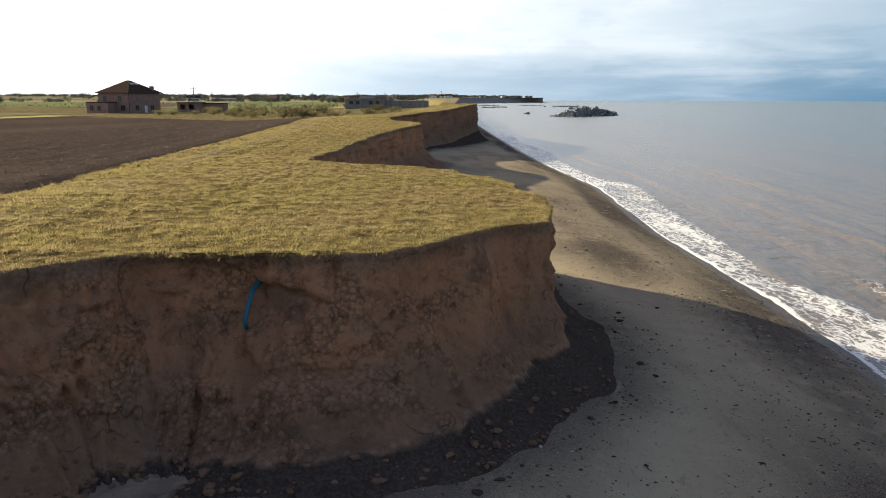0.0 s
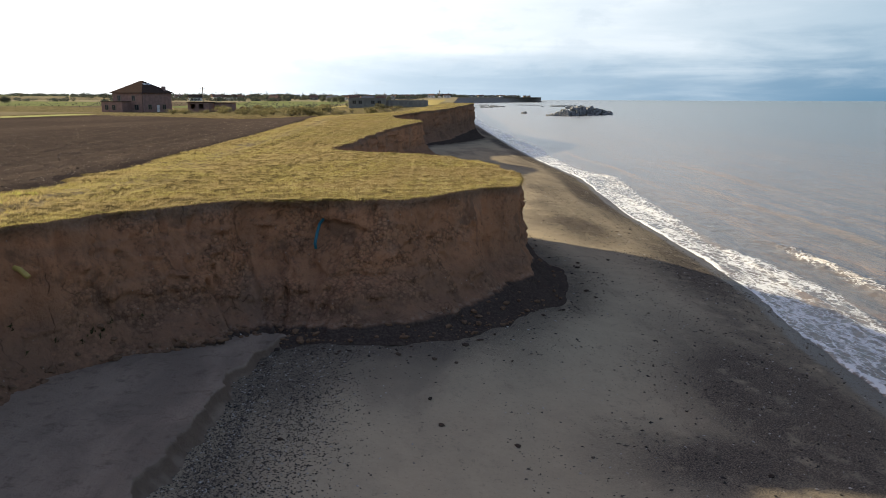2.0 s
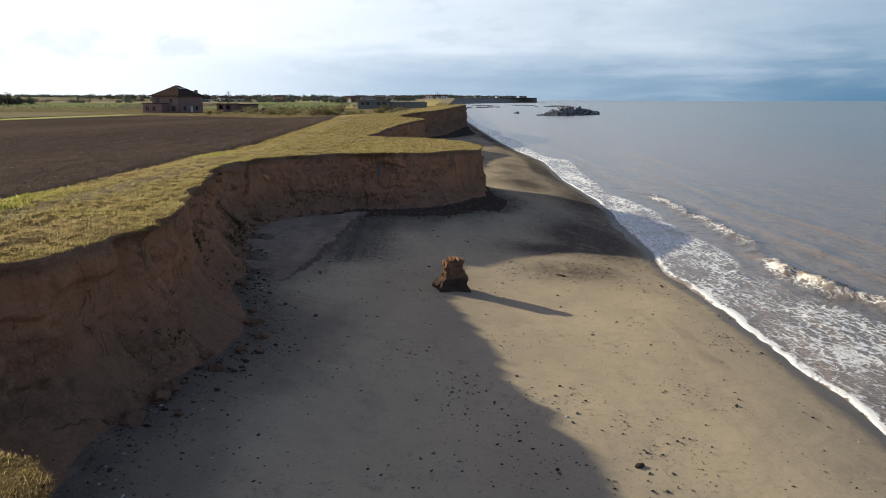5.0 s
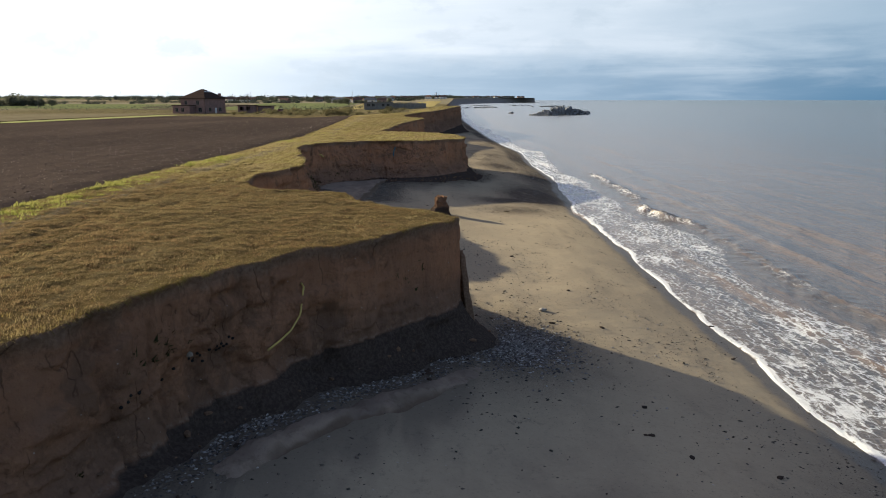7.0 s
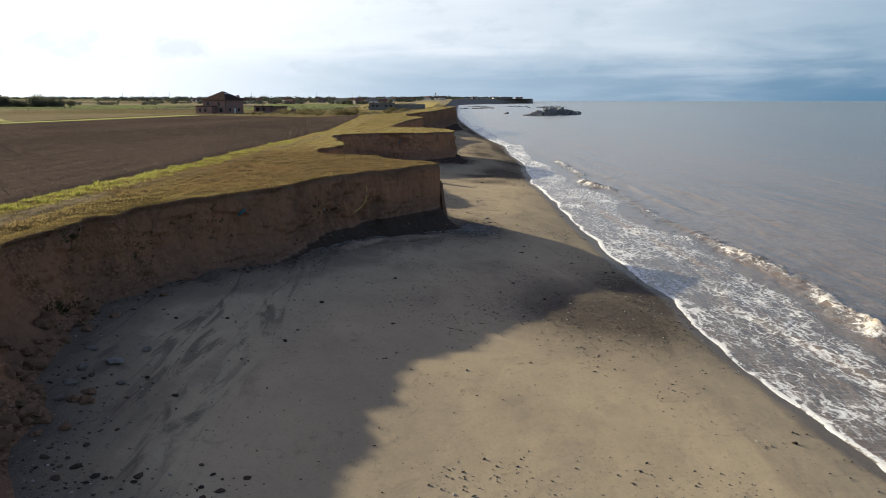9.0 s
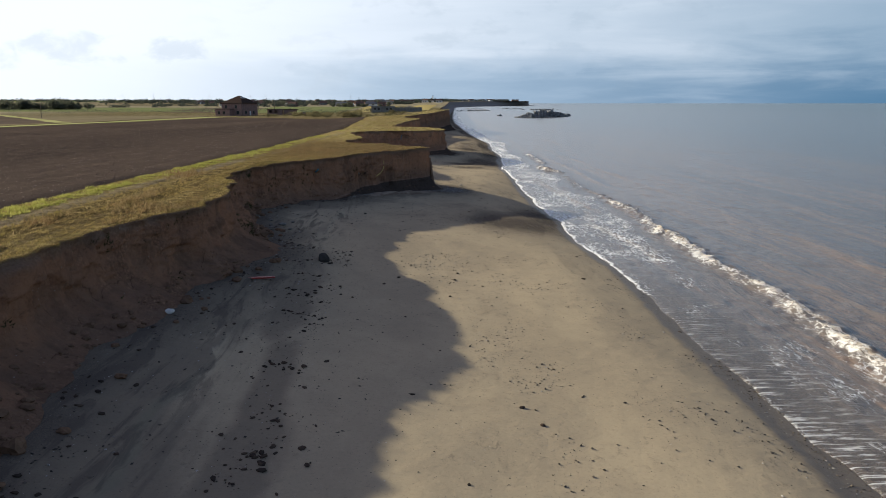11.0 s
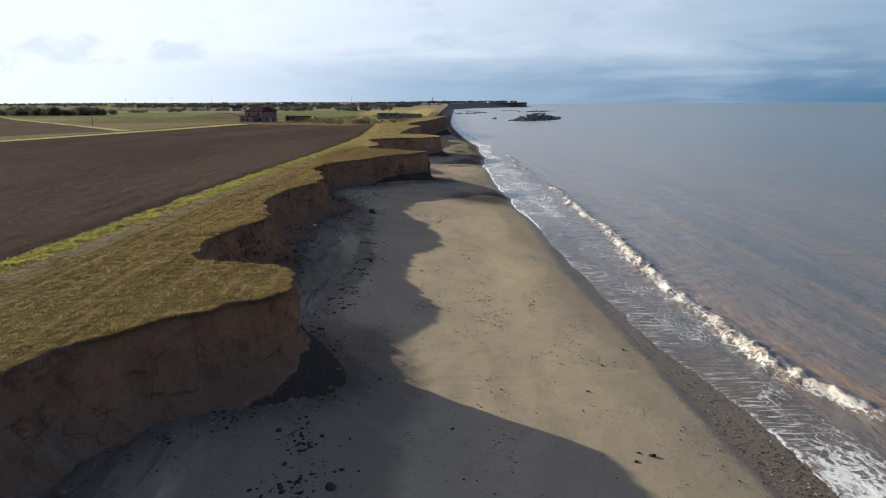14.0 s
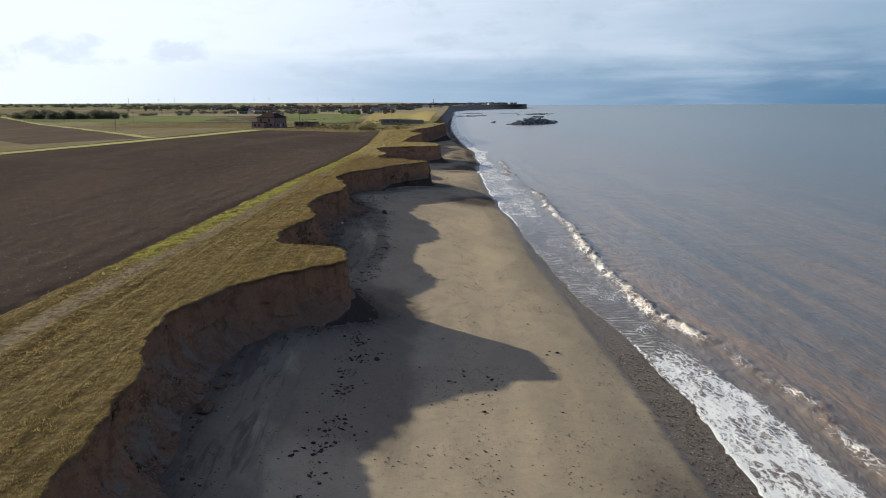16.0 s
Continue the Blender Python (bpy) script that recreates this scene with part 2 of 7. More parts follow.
    c = N.mix(N.math("MULTIPLY", loose, N.ramp(grit.outputs["Distance"], 0.45, 0.75, 0.0, 0.5)), c, (0.09, 0.056, 0.04))
    c = N.mix(N.ramp(rub, 0.54, 0.72, 0.0, 0.30), c, (0.42, 0.24, 0.135))
    c = N.mix(N.ramp(rub, 0.46, 0.32, 0.0, 0.55), c, (0.125, 0.074, 0.050))
    # grey-brown topsoil under the turf
    soil = N.ramp(N.math("ADD", below, N.math("MULTIPLY", N.math("SUBTRACT", mid, 0.5), 0.5)), 0.15, 0.60, 0.62, 0.0)
    c = N.mix(soil, c, N.mix(N.ramp(fine, 0.4, 0.62), (0.130, 0.098, 0.072), (0.215, 0.165, 0.120)))
    # shrinkage cracks, mostly upright
    warp = N.add("ShaderNodeVectorMath", {0: N.scaled(p, (1, 1, 0.30)), 1: N.scaled(N.add("ShaderNodeTexNoise", {"Vector": p, "Scale": 1.6, "Detail": 3.0}).outputs[1], (0.5, 0.5, 0.5))}, operation="ADD").outputs[0]
    crack = N.add("ShaderNodeTexVoronoi", {"Vector": warp, "Scale": 0.62}, feature="DISTANCE_TO_EDGE").outputs["Distance"]
    where = N.ramp(N.noise(p, 0.7, 4, 0.6), 0.50, 0.60)
    split = N.math("MULTIPLY", N.ramp(crack, 0.016, 0.0), where)
    c = N.mix(N.math("MULTIPLY", split, 0.55), c, (0.05, 0.034, 0.026))
    # a few pale stones set in the clay
    v = N.add("ShaderNodeTexVoronoi", {"Vector": p, "Scale": 4.5})
    dots = N.math("MULTIPLY", N.ramp(v.outputs["Distance"], 0.12, 0.08), N.ramp(N.add("ShaderNodeSeparateColor", {0: v.outputs["Color"]}).outputs[0], 0.82, 0.86))
    c = N.mix(N.math("MULTIPLY", dots, 0.75), c, (0.40, 0.36, 0.31))
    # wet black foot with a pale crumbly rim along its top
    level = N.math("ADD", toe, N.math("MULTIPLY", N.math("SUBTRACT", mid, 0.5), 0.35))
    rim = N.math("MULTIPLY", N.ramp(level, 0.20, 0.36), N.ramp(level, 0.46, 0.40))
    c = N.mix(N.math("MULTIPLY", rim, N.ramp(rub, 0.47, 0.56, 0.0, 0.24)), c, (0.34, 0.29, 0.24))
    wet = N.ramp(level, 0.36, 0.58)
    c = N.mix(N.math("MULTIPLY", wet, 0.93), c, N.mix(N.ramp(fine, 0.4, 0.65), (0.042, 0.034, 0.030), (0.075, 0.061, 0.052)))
    h = N.math("ADD", N.math("MULTIPLY", mid, 0.7), N.math("ADD", N.math("MULTIPLY", fine, 0.25), N.math("SUBTRACT", N.math("MULTIPLY", rub, 0.55), N.math("ADD", N.math("MULTIPLY", split, 0.22), N.math("MULTIPLY", N.math("MULTIPLY", grit.outputs["Distance"], loose), 0.55)))))
    h = N.math("ADD", h, N.math("MULTIPLY", streaks, 0.5))
    finish(N, c, 0.9, h, N.ramp(wet, 0, 1, 1.0, 0.5), 0.14)
    return m


def make_sand():
    m, N = material("beach_sand")
    p = place_of(N)
    x = N.add("ShaderNodeSeparateXYZ", {0: p}).outputs[0]
    big = N.noise(N.scaled(p, (1.0, 0.45, 1.0)), 0.16, 5, 0.6, 0.6)
    mid = N.noise(p, 1.1, 5, 0.6)
    fine = N.noise(p, 22.0, 5, 0.7)
    grain = N.noise(p, 7.0, 8, 0.85)
    c = N.mix(N.ramp(big, 0.38, 0.62), (0.395, 0.325, 0.222), (0.338, 0.279, 0.195))
    c = N.mix(N.ramp(grain, 0.53, 0.66, 0, 0.46), c, (0.16, 0.130, 0.098))
    c = N.mix(N.ramp(grain, 0.46, 0.34, 0, 0.40), c, (0.47, 0.39, 0.28))
    c = N.mix(N.ramp(mid, 0.45, 0.75, 0, 0.20), c, (0.25, 0.204, 0.148))
    # streaks of dark shingle lying along the shore
    band = N.noise(N.scaled(p, (1.0, 0.30, 1.0)), 0.42, 6, 0.62, 0.8)
    gravel = N.add("ShaderNodeAttribute", attribute_name="gravel").outputs["Fac"]
    mott = N.math("MULTIPLY", N.ramp(N.noise(N.scaled(p, (1.0, 0.6, 1.0)), 2.6, 6, 0.7, 0.4), 0.56, 0.66), N.ramp(N.noise(p, 0.20, 3, 0.5), 0.46, 0.58, 0, 0.30))
    much = N.math("ADD", N.math("ADD", N.ramp(band, 0.60, 0.74, 0, 0.22), mott), N.math("MULTIPLY", gravel, N.ramp(N.math("ADD", mid, band), 0.48, 1.0)), True)
    speck = N.ramp(fine, 0.42, 0.56)
    c = N.mix(N.math("MULTIPLY", much, N.ramp(speck, 0, 1, 0.6, 1.0)), c, (0.068, 0.058, 0.052))
    v = N.add("ShaderNodeTexVoronoi", {"Vector": p, "Scale": 3.2})
    dots = N.math("MULTIPLY", N.ramp(v.outputs["Distance"], 0.13, 0.09), N.ramp(N.add("ShaderNodeSeparateColor", {0: v.outputs["Color"]}).outputs[0], 0.55, 0.6))
    tone = N.mix(N.ramp(N.add("ShaderNodeSeparateColor", {0: v.outputs["Color"]}).outputs[1], 0.6, 0.7), (0.06, 0.052, 0.046), (0.42, 0.38, 0.32))
    c = N.mix(N.math("MULTIPLY", dots, N.ramp(band, 0.46, 0.58, 0.1, 0.85)), c, tone)
    tide = N.add("ShaderNodeAttribute", attribute_name="tide").outputs["Fac"]
    wet = N.ramp(N.math("ADD", tide, N.math("ADD", N.math("MULTIPLY", N.math("SUBTRACT", big, 0.5), 1.6), N.math("MULTIPLY", N.math("SUBTRACT", mid, 0.5), 0.7))), 12.4, 13.2)
    c = N.mix(N.math("MULTIPLY", wet, 0.75), c, (0.105, 0.080, 0.058))
    c = N.mix(N.math("MULTIPLY", N.ramp(wet, 0.6, 1.0), N.ramp(fine, 0.45, 0.56, 0.1, 0.65)), c, (0.072, 0.059, 0.050))
    dark_mask = N.add("ShaderNodeAttribute", attribute_name="dark_mask").outputs["Fac"]
    rills = N.noise(N.scaled(p, (1.0, 0.13, 1.0)), 1.1, 7, 0.68, 0.9)
    shelf = N.add("ShaderNodeAttribute", attribute_name="shelf").outputs["Fac"]
    c = N.mix(N.math("MULTIPLY", shelf, N.ramp(rills, 0.50, 0.62, 0.0, 0.62)), c, (0.078, 0.068, 0.060))
    c = N.mix(N.math("MULTIPLY", shelf, N.ramp(rills, 0.45, 0.36, 0.0, 0.35)), c, (0.30, 0.255, 0.195))
    # one mask darkens both the damp sand and the shade painted onto the beach
    c = N.mix(N.math("MULTIPLY", N.ramp(N.math("ADD", dark_mask, N.math("MULTIPLY", N.math("SUBTRACT", big, 0.5), 1.4)), 0.35, 0.75), 0.52), c, (0.110, 0.092, 0.077))
    h = N.math("ADD", N.math("MULTIPLY", mid, 1.0), N.math("MULTIPLY", fine, N.math("ADD", 0.12, N.math("MULTIPLY", much, 0.35))))
    finish(N, c, N.ramp(wet, 0, 1, 0.92, 0.45), h, 0.55, 0.07, extra={"Specular IOR Level": N.ramp(wet, 0, 1, 0.0, 0.2)})
    return m


def make_turf():
    m, N = material("rough_pasture")
    p = place_of(N)
    big = N.noise(p, 0.09, 5, 0.6, 0.5)
    mid = N.noise(p, 0.7, 6, 0.65)
    fine = N.noise(p, 14.0, 5, 0.7)
    c = N.mix(N.ramp(big, 0.40, 0.60), (0.27, 0.20, 0.090), (0.20, 0.158, 0.066))
    c = N.mix(N.ramp(mid, 0.45, 0.72, 0, 0.6), c, (0.31, 0.235, 0.115))
    c = N.mix(N.ramp(mid, 0.45, 0.28, 0, 0.75), c, (0.11, 0.08, 0.032))
    xyz = N.add("ShaderNodeSeparateXYZ", {0: p}).outputs
    c = N.mix(N.ramp(N.math("ADD", xyz[1], N.math("MULTIPLY", big, 30.0)), 0.0, -22.0, 0.0, 0.92), c, N.mix(N.ramp(mid, 0.4, 0.65), (0.105, 0.077, 0.037), (0.175, 0.130, 0.062)))
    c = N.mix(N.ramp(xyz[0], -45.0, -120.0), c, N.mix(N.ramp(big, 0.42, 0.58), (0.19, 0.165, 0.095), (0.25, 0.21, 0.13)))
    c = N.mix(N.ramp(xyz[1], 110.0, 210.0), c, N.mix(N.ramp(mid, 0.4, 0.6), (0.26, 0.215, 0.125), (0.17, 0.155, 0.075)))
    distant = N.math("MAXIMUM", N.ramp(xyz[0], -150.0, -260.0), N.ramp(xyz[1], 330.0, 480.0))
    lines = N.noise(N.scaled(p, (2.4, 0.07, 1.0)), 1.0, 4, 0.6, 0.3)
    near_lane = N.ramp(xyz[0], -3.0, -15.0)
    c = N.mix(N.math("MULTIPLY", near_lane, N.ramp(lines, 0.50, 0.64, 0, 0.5)), c, (0.31, 0.25, 0.14))
    c = N.mix(N.math("MULTIPLY", near_lane, N.ramp(lines, 0.46, 0.36, 0, 0.85)), c, (0.07, 0.056, 0.028))
    track = N.add("ShaderNodeAttribute", attribute_name="track").outputs["Fac"]
    c = N.mix(N.math("MULTIPLY", track, N.ramp(mid, 0.3, 0.6, 0.35, 1.0)), c, (0.33, 0.275, 0.20))
    verge = N.add("ShaderNodeAttribute", attribute_name="verge").outputs["Fac"]
    c = N.mix(N.math("MULTIPLY", verge, N.ramp(fine, 0.3, 0.6, 0.5, 1.0)), c, (0.25, 0.25, 0.060))
    c = N.mix(N.ramp(fine, 0.46, 0.62, 0.0, 0.7), c, (0.075, 0.058, 0.026))
    c = N.mix(N.ramp(fine, 0.44, 0.30, 0.0, 0.6), c, (0.40, 0.32, 0.17))
    knot = N.add("ShaderNodeTexVoronoi", {"Vector": p, "Scale": 3.3, "Randomness": 1.0}, feature="SMOOTH_F1").outputs["Distance"]
    c = N.mix(N.ramp(knot, 0.30, 0.62, 0.0, 0.45), c, (0.085, 0.063, 0.028))
    # far farmland goes to a pale field tone that carries its haze
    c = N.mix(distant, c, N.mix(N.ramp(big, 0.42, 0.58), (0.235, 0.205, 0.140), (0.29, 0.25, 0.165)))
    finish(N, c, 0.95, N.math("SUBTRACT", N.math("ADD", fine, N.math("MULTIPLY", mid, 1.5)), N.math("MULTIPLY", knot, 1.6)), 1.0, 0.14)
    return m


def make_blade(name, a, b, c3, pale=(0.36, 0.28, 0.12), rows=0.0):
    m, N = material(name)
    p = place_of(N)
    geo = N.add("ShaderNodeNewGeometry").outputs["Random Per Island"]
    big = N.noise(p, 0.16, 4, 0.6, 0.4)
    small = N.noise(p, 2.6, 5, 0.65)
    c = N.mix(N.ramp(big, 0.40, 0.60), a, b)
    c = N.mix(N.ramp(small, 0.52, 0.70, 0, 0.8), c, c3)
    if rows:
        lines = N.noise(N.scaled(p, (2.4, 0.06, 1.0)), 1.0, 4, 0.62, 0.3)
        c = N.mix(N.ramp(lines, 0.51, 0.60, 0, rows), c, pale)
        c = N.mix(N.ramp(lines, 0.47, 0.38, 0, rows), c, tuple(v * 0.45 for v in a))
    c = N.mix(N.ramp(geo, 0.5, 1.0, 0, 0.75), c, pale)
    c = N.mix(N.ramp(geo, 0.38, 0.0, 0, 0.8), c, tuple(v * 0.3 for v in a))
    d = N.add("ShaderNodeBsdfDiffuse", {"Color": c, "Roughness": 0.5})
    t = N.add("ShaderNodeBsdfTranslucent", {"Color": c})
    mix = N.add("ShaderNodeMixShader", {0: 0.52, 1: d.outputs[0], 2: t.outputs[0]})
    N.add("ShaderNodeOutputMaterial", {"Surface": mix.outputs[0]})
    return m


def make_plough():
    m, N = material("ploughed_soil")
    p = place_of(N)
    big = N.noise(N.scaled(p, (1.0, 0.25, 1.0)), 0.05, 5, 0.6, 0.4)
    mid = N.noise(N.scaled(p, (1.0, 0.5, 1.0)), 0.9, 6, 0.65)
    fine = N.noise(p, 7.0, 5, 0.7)
    c = N.mix(N.ramp(big, 0.38, 0.62), (0.092, 0.070, 0.057), (0.070, 0.054, 0.045))
    c = N.mix(N.ramp(mid, 0.48, 0.75, 0, 0.5), c, (0.138, 0.105, 0.084))
    c = N.mix(N.ramp(fine, 0.56, 0.70, 0, 0.6), c, (0.215, 0.172, 0.138))
    c = N.mix(N.ramp(fine, 0.44, 0.30, 0, 0.6), c, (0.042, 0.030, 0.024))
    lines = N.noise(N.scaled(p, (1.6, 0.03, 1.0)), 1.0, 3, 0.6, 0.2)
    c = N.mix(N.ramp(lines, 0.5, 0.7, 0, 0.35), c, (0.095, 0.07, 0.054))
    finish(N, c, 0.95, N.math("ADD", fine, mid), 0.9, 0.12)
    return m


def make_field(name, a, b, line=0.0):
    m, N = material(name)
    p = place_of(N)
    mid = N.noise(N.scaled(p, (1.0, 0.2, 1.0)), 0.08, 6, 0.65, 0.4)
    rows = N.noise(N.scaled(p, (0.55, 0.03, 0.5)), 1.0, 4, 0.6)
    fine = N.noise(p, 1.5, 5, 0.7)
    c = N.mix(N.ramp(mid, 0.38, 0.62), a, b)
    c = N.mix(N.ramp(rows, 0.45, 0.65, 0, line), c, tuple(v * 0.7 for v in b))
    c = N.mix(N.ramp(fine, 0.4, 0.7, 0, 0.35), c, tuple(v * 0.55 for v in a))
    finish(N, c, 0.95, fine, 0.6, 0.1)
    return m


def make_sea():
    m, N = material("sea_water")
    p = place_of(N)
    foam, tan, mud, film = (N.add("ShaderNodeAttribute", attribute_name=k).outputs["Fac"] for k in ("foam", "tan", "mud", "film"))
    silt = N.noise(N.scaled(p, (0.7, 0.07, 1.0)), 0.14, 5, 0.6, 0.5)
    x = N.add("ShaderNodeSeparateXYZ", {0: p}).outputs[0]
    c = N.mix(N.ramp(silt, 0.40, 0.66), (0.131, 0.115, 0.104), (0.176, 0.137, 0.110))
    c = N.mix(N.ramp(x, 28.0, 150.0), c, (0.106, 0.113, 0.113))
    c = N.mix(N.ramp(x, 140.0, 900.0), c, (0.090, 0.115, 0.118))
    thin = N.noise(N.scaled(p, (1.0, 0.045, 1.0)), 0.75, 5, 0.62, 0.5)
    c = N.mix(N.math("MULTIPLY", N.ramp(thin, 0.53, 0.64, 0.0, 0.5), N.ramp(x, 120.0, 40.0)), c, (0.225, 0.150, 0.100))
    c = N.mix(N.math("MULTIPLY", mud, 0.75), c, (0.34, 0.20, 0.095))
    # backwash over pebbles: a thin film, dark stones and short bright runnels lying down the slope
    stones = N.noise(N.scaled(p, (1.0, 1.7, 1.0)), 7.0, 5, 0.7)
    runs = N.noise(N.scaled(p, (0.40, 3.4, 1.0)), 1.3, 6, 0.72, 0.4)
    c = N.mix(N.math("MULTIPLY", film, N.ramp(stones, 0.40, 0.58, 0.35, 0.95)), c, (0.085, 0.068, 0.056))
    warp = N.scaled(N.add("ShaderNodeTexNoise", {"Vector": p, "Scale": 0.8, "Detail": 6.0, "Roughness": 0.65}).outputs[1], (1.5, 1.5, 0.0))
    lace = N.add("ShaderNodeTexVoronoi", {"Vector": N.add("ShaderNodeVectorMath", {0: N.scaled(p, (1.0, 0.38, 0.0)), 1: warp}, operation="ADD").outputs[0], "Scale": 2.2}, feature="DISTANCE_TO_EDGE").outputs["Distance"]
    lace2 = N.noise(N.scaled(p, (1.0, 0.42, 0.0)), 5.0, 9, 0.76, 0.7)
    clump = N.noise(N.scaled(p, (1.0, 0.5, 0.0)), 0.7, 5, 0.6, 0.8)
    net = N.math("ADD", N.ramp(lace, 0.22, 0.0, 0.0, 0.17), N.math("ADD", N.math("MULTIPLY", lace2, 0.80), N.math("MULTIPLY", clump, 0.40)))
    white = N.ramp(N.math("ADD", net, N.math("MULTIPLY", foam, 0.95)), 1.03, 1.26)
    white = N.math("MULTIPLY", white, N.ramp(foam, 0.02, 0.12))
    rill = N.math("MULTIPLY", film, N.math("MULTIPLY", N.ramp(runs, 0.51, 0.60), N.ramp(N.noise(N.scaled(p, (0.5, 0.22, 1.0)), 0.55, 4, 0.6, 0.6), 0.40, 0.62, 0.30, 1.0)))
    white = N.math("MAXIMUM", white, N.math("MULTIPLY", rill, 0.7))
    w0 = N.noise(N.scaled(p, (1.0, 0.16, 1.0)), 0.16, 4, 0.5, 0.5)
    w1 = N.math("ADD", N.math("MULTIPLY", w0, 1.8), N.noise(N.scaled(p, (0.8, 0.25, 1.0)), 0.6, 5, 0.6, 0.4))
    w2 = N.noise(N.scaled(p, (1.0, 0.5, 1.0)), 2.4, 5, 0.6, 0.4)
    h = N.math("ADD", N.math("MULTIPLY", w1, 1.0), N.math("ADD", N.math("MULTIPLY", w2, 0.35), N.math("MULTIPLY", film, N.math("ADD", N.math("MULTIPLY", runs, 0.35), N.math("MULTIPLY", stones, 0.22)))))
    bump = N.add("ShaderNodeBump", {"Strength": 0.95, "Distance": 0.30, "Height": h}).outputs[0]
    water = N.add("ShaderNodeBsdfPrincipled", {"Base Color": c, "Roughness": 0.22, "IOR": 1.33, "Specular IOR Level": N.ramp(x, 15.0, 700.0, 0.58, 0.22), "Normal": bump})
    fb = N.add("ShaderNodeBump", {"Strength": 0.8, "Distance": 0.07, "Height": N.math("ADD", lace2, lace)}).outputs[0]
    tone = N.mix(N.math("MULTIPLY", tan, N.ramp(lace2, 0.62, 0.42, 0.15, 0.95)), (0.72, 0.72, 0.72), (0.50, 0.37, 0.21))
    froth = N.add("ShaderNodeBsdfPrincipled", {"Base Color": tone, "Roughness": 0.75, "Normal": fb})
    mix = N.add("ShaderNodeMixShader", {0: white, 1: water.outputs[0], 2: froth.outputs[0]})
    N.add("ShaderNodeOutputMaterial", {"Surface": mix.outputs[0]})
    return m


def make_leaf(name, a, b):
    m, N = material(name)
    r = N.add("ShaderNodeNewGeometry").outputs["Random Per Island"]
    o = N.add("ShaderNodeObjectInfo").outputs["Random"]
    c = N.mix(r, a, b)
    c = N.mix(N.math("MULTIPLY", o, 0.4), c, tuple(v * 0.7 for v in a))
    d = N.add("ShaderNodeBsdfDiffuse", {"Color": c, "Roughness": 0.4})
    t = N.add("ShaderNodeBsdfTranslucent", {"Color": c})
    mix = N.add("ShaderNodeMixShader", {0: 0.42, 1: d.outputs[0], 2: t.outputs[0]})
    N.add("ShaderNodeOutputMaterial", {"Surface": mix.outputs[0]})
    return m


def make_ledge():
    m, N = material("grey_clay")
    p = place_of(N)
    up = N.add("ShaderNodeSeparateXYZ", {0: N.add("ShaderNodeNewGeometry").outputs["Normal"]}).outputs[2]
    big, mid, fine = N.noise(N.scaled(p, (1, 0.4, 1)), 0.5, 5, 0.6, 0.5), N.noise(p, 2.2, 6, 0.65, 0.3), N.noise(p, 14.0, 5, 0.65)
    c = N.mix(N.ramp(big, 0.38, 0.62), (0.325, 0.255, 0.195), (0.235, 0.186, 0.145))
    # the less a face looks up, the darker brown its colour is made
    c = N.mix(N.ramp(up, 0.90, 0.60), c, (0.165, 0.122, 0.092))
    c = N.mix(N.ramp(mid, 0.5, 0.75, 0, 0.6), c, (0.12, 0.086, 0.066))
    finish(N, c, 0.85, N.math("ADD", mid, N.math("MULTIPLY", fine, 0.3)), 1.0, 0.16)
    return m


LEDGE = make_ledge()
CLAY, SAND, TURF, PLOUGH, SEA = make_cliff(), make_sand(), make_turf(), make_plough(), make_sea()
GRASS = make_blade("dry_grass_blades", (0.35, 0.300, 0.100), (0.345, 0.262, 0.125), (0.31, 0.225, 0.100), (0.47, 0.39, 0.22), 0.35)
BROWNGRASS = make_blade("brown_dead_grass", (0.205, 0.140, 0.066), (0.172, 0.130, 0.060), (0.225, 0.122, 0.060), (0.38, 0.29, 0.165))
OLIVEGRASS = make_blade("olive_dry_grass", (0.270, 0.200, 0.068), (0.225, 0.185, 0.058), (0.26, 0.165, 0.066), (0.38, 0.30, 0.15), 0.7)
WEED = make_blade("yellow_green_verge", (0.29, 0.30, 0.06), (0.37, 0.36, 0.09), (0.24, 0.25, 0.06), (0.46, 0.44, 0.16))
SCRUB = make_blade("cliff_scrub", (0.075, 0.075, 0.035), (0.06, 0.065, 0.03), (0.085, 0.075, 0.035), (0.13, 0.12, 0.06))
BRICK = worn("red_brick", (0.31, 0.20, 0.172), (0.235, 0.158, 0.138), 1.2, 0.9, 9.0)
ROOF = worn("brown_roof_tile", (0.085, 0.058, 0.045), (0.065, 0.047, 0.040), 1.5, 0.8, 6.0, 0.6, 0.05)
SLABCLAY = worn("grey_slab", (0.20, 0.18, 0.155), (0.14, 0.125, 0.11), 2.0, 0.9, 9.0, 0.5, 0.03)
PANTILE = worn("red_pantile", (0.20, 0.125, 0.098), (0.15, 0.10, 0.082), 1.0, 0.85, 6.0)
SLATE = worn("grey_slate", (0.20, 0.20, 0.21), (0.15, 0.15, 0.16), 1.0, 0.8, 6.0)
CONCRETE = worn("grey_concrete", (0.27, 0.258, 0.235), (0.20, 0.193, 0.176), 0.9, 0.9, 12.0)
ARMOUR = worn("armour_concrete", (0.30, 0.30, 0.295), (0.15, 0.152, 0.152), 0.6, 0.85, 3.0, 0.5, 0.1)
DARKROCK = worn("dark_rock", (0.075, 0.068, 0.062), (0.05, 0.046, 0.042), 2.0, 0.85, 9.0, 0.6, 0.04)
PALESTONE = worn("pale_stone", (0.40, 0.37, 0.32), (0.28, 0.25, 0.21), 3.0, 0.9, 14.0, 0.5, 0.03)
CLOD = worn("clay_clod", (0.205, 0.128, 0.082), (0.145, 0.095, 0.064), 3.0, 0.92, 12.0, 0.6, 0.04)
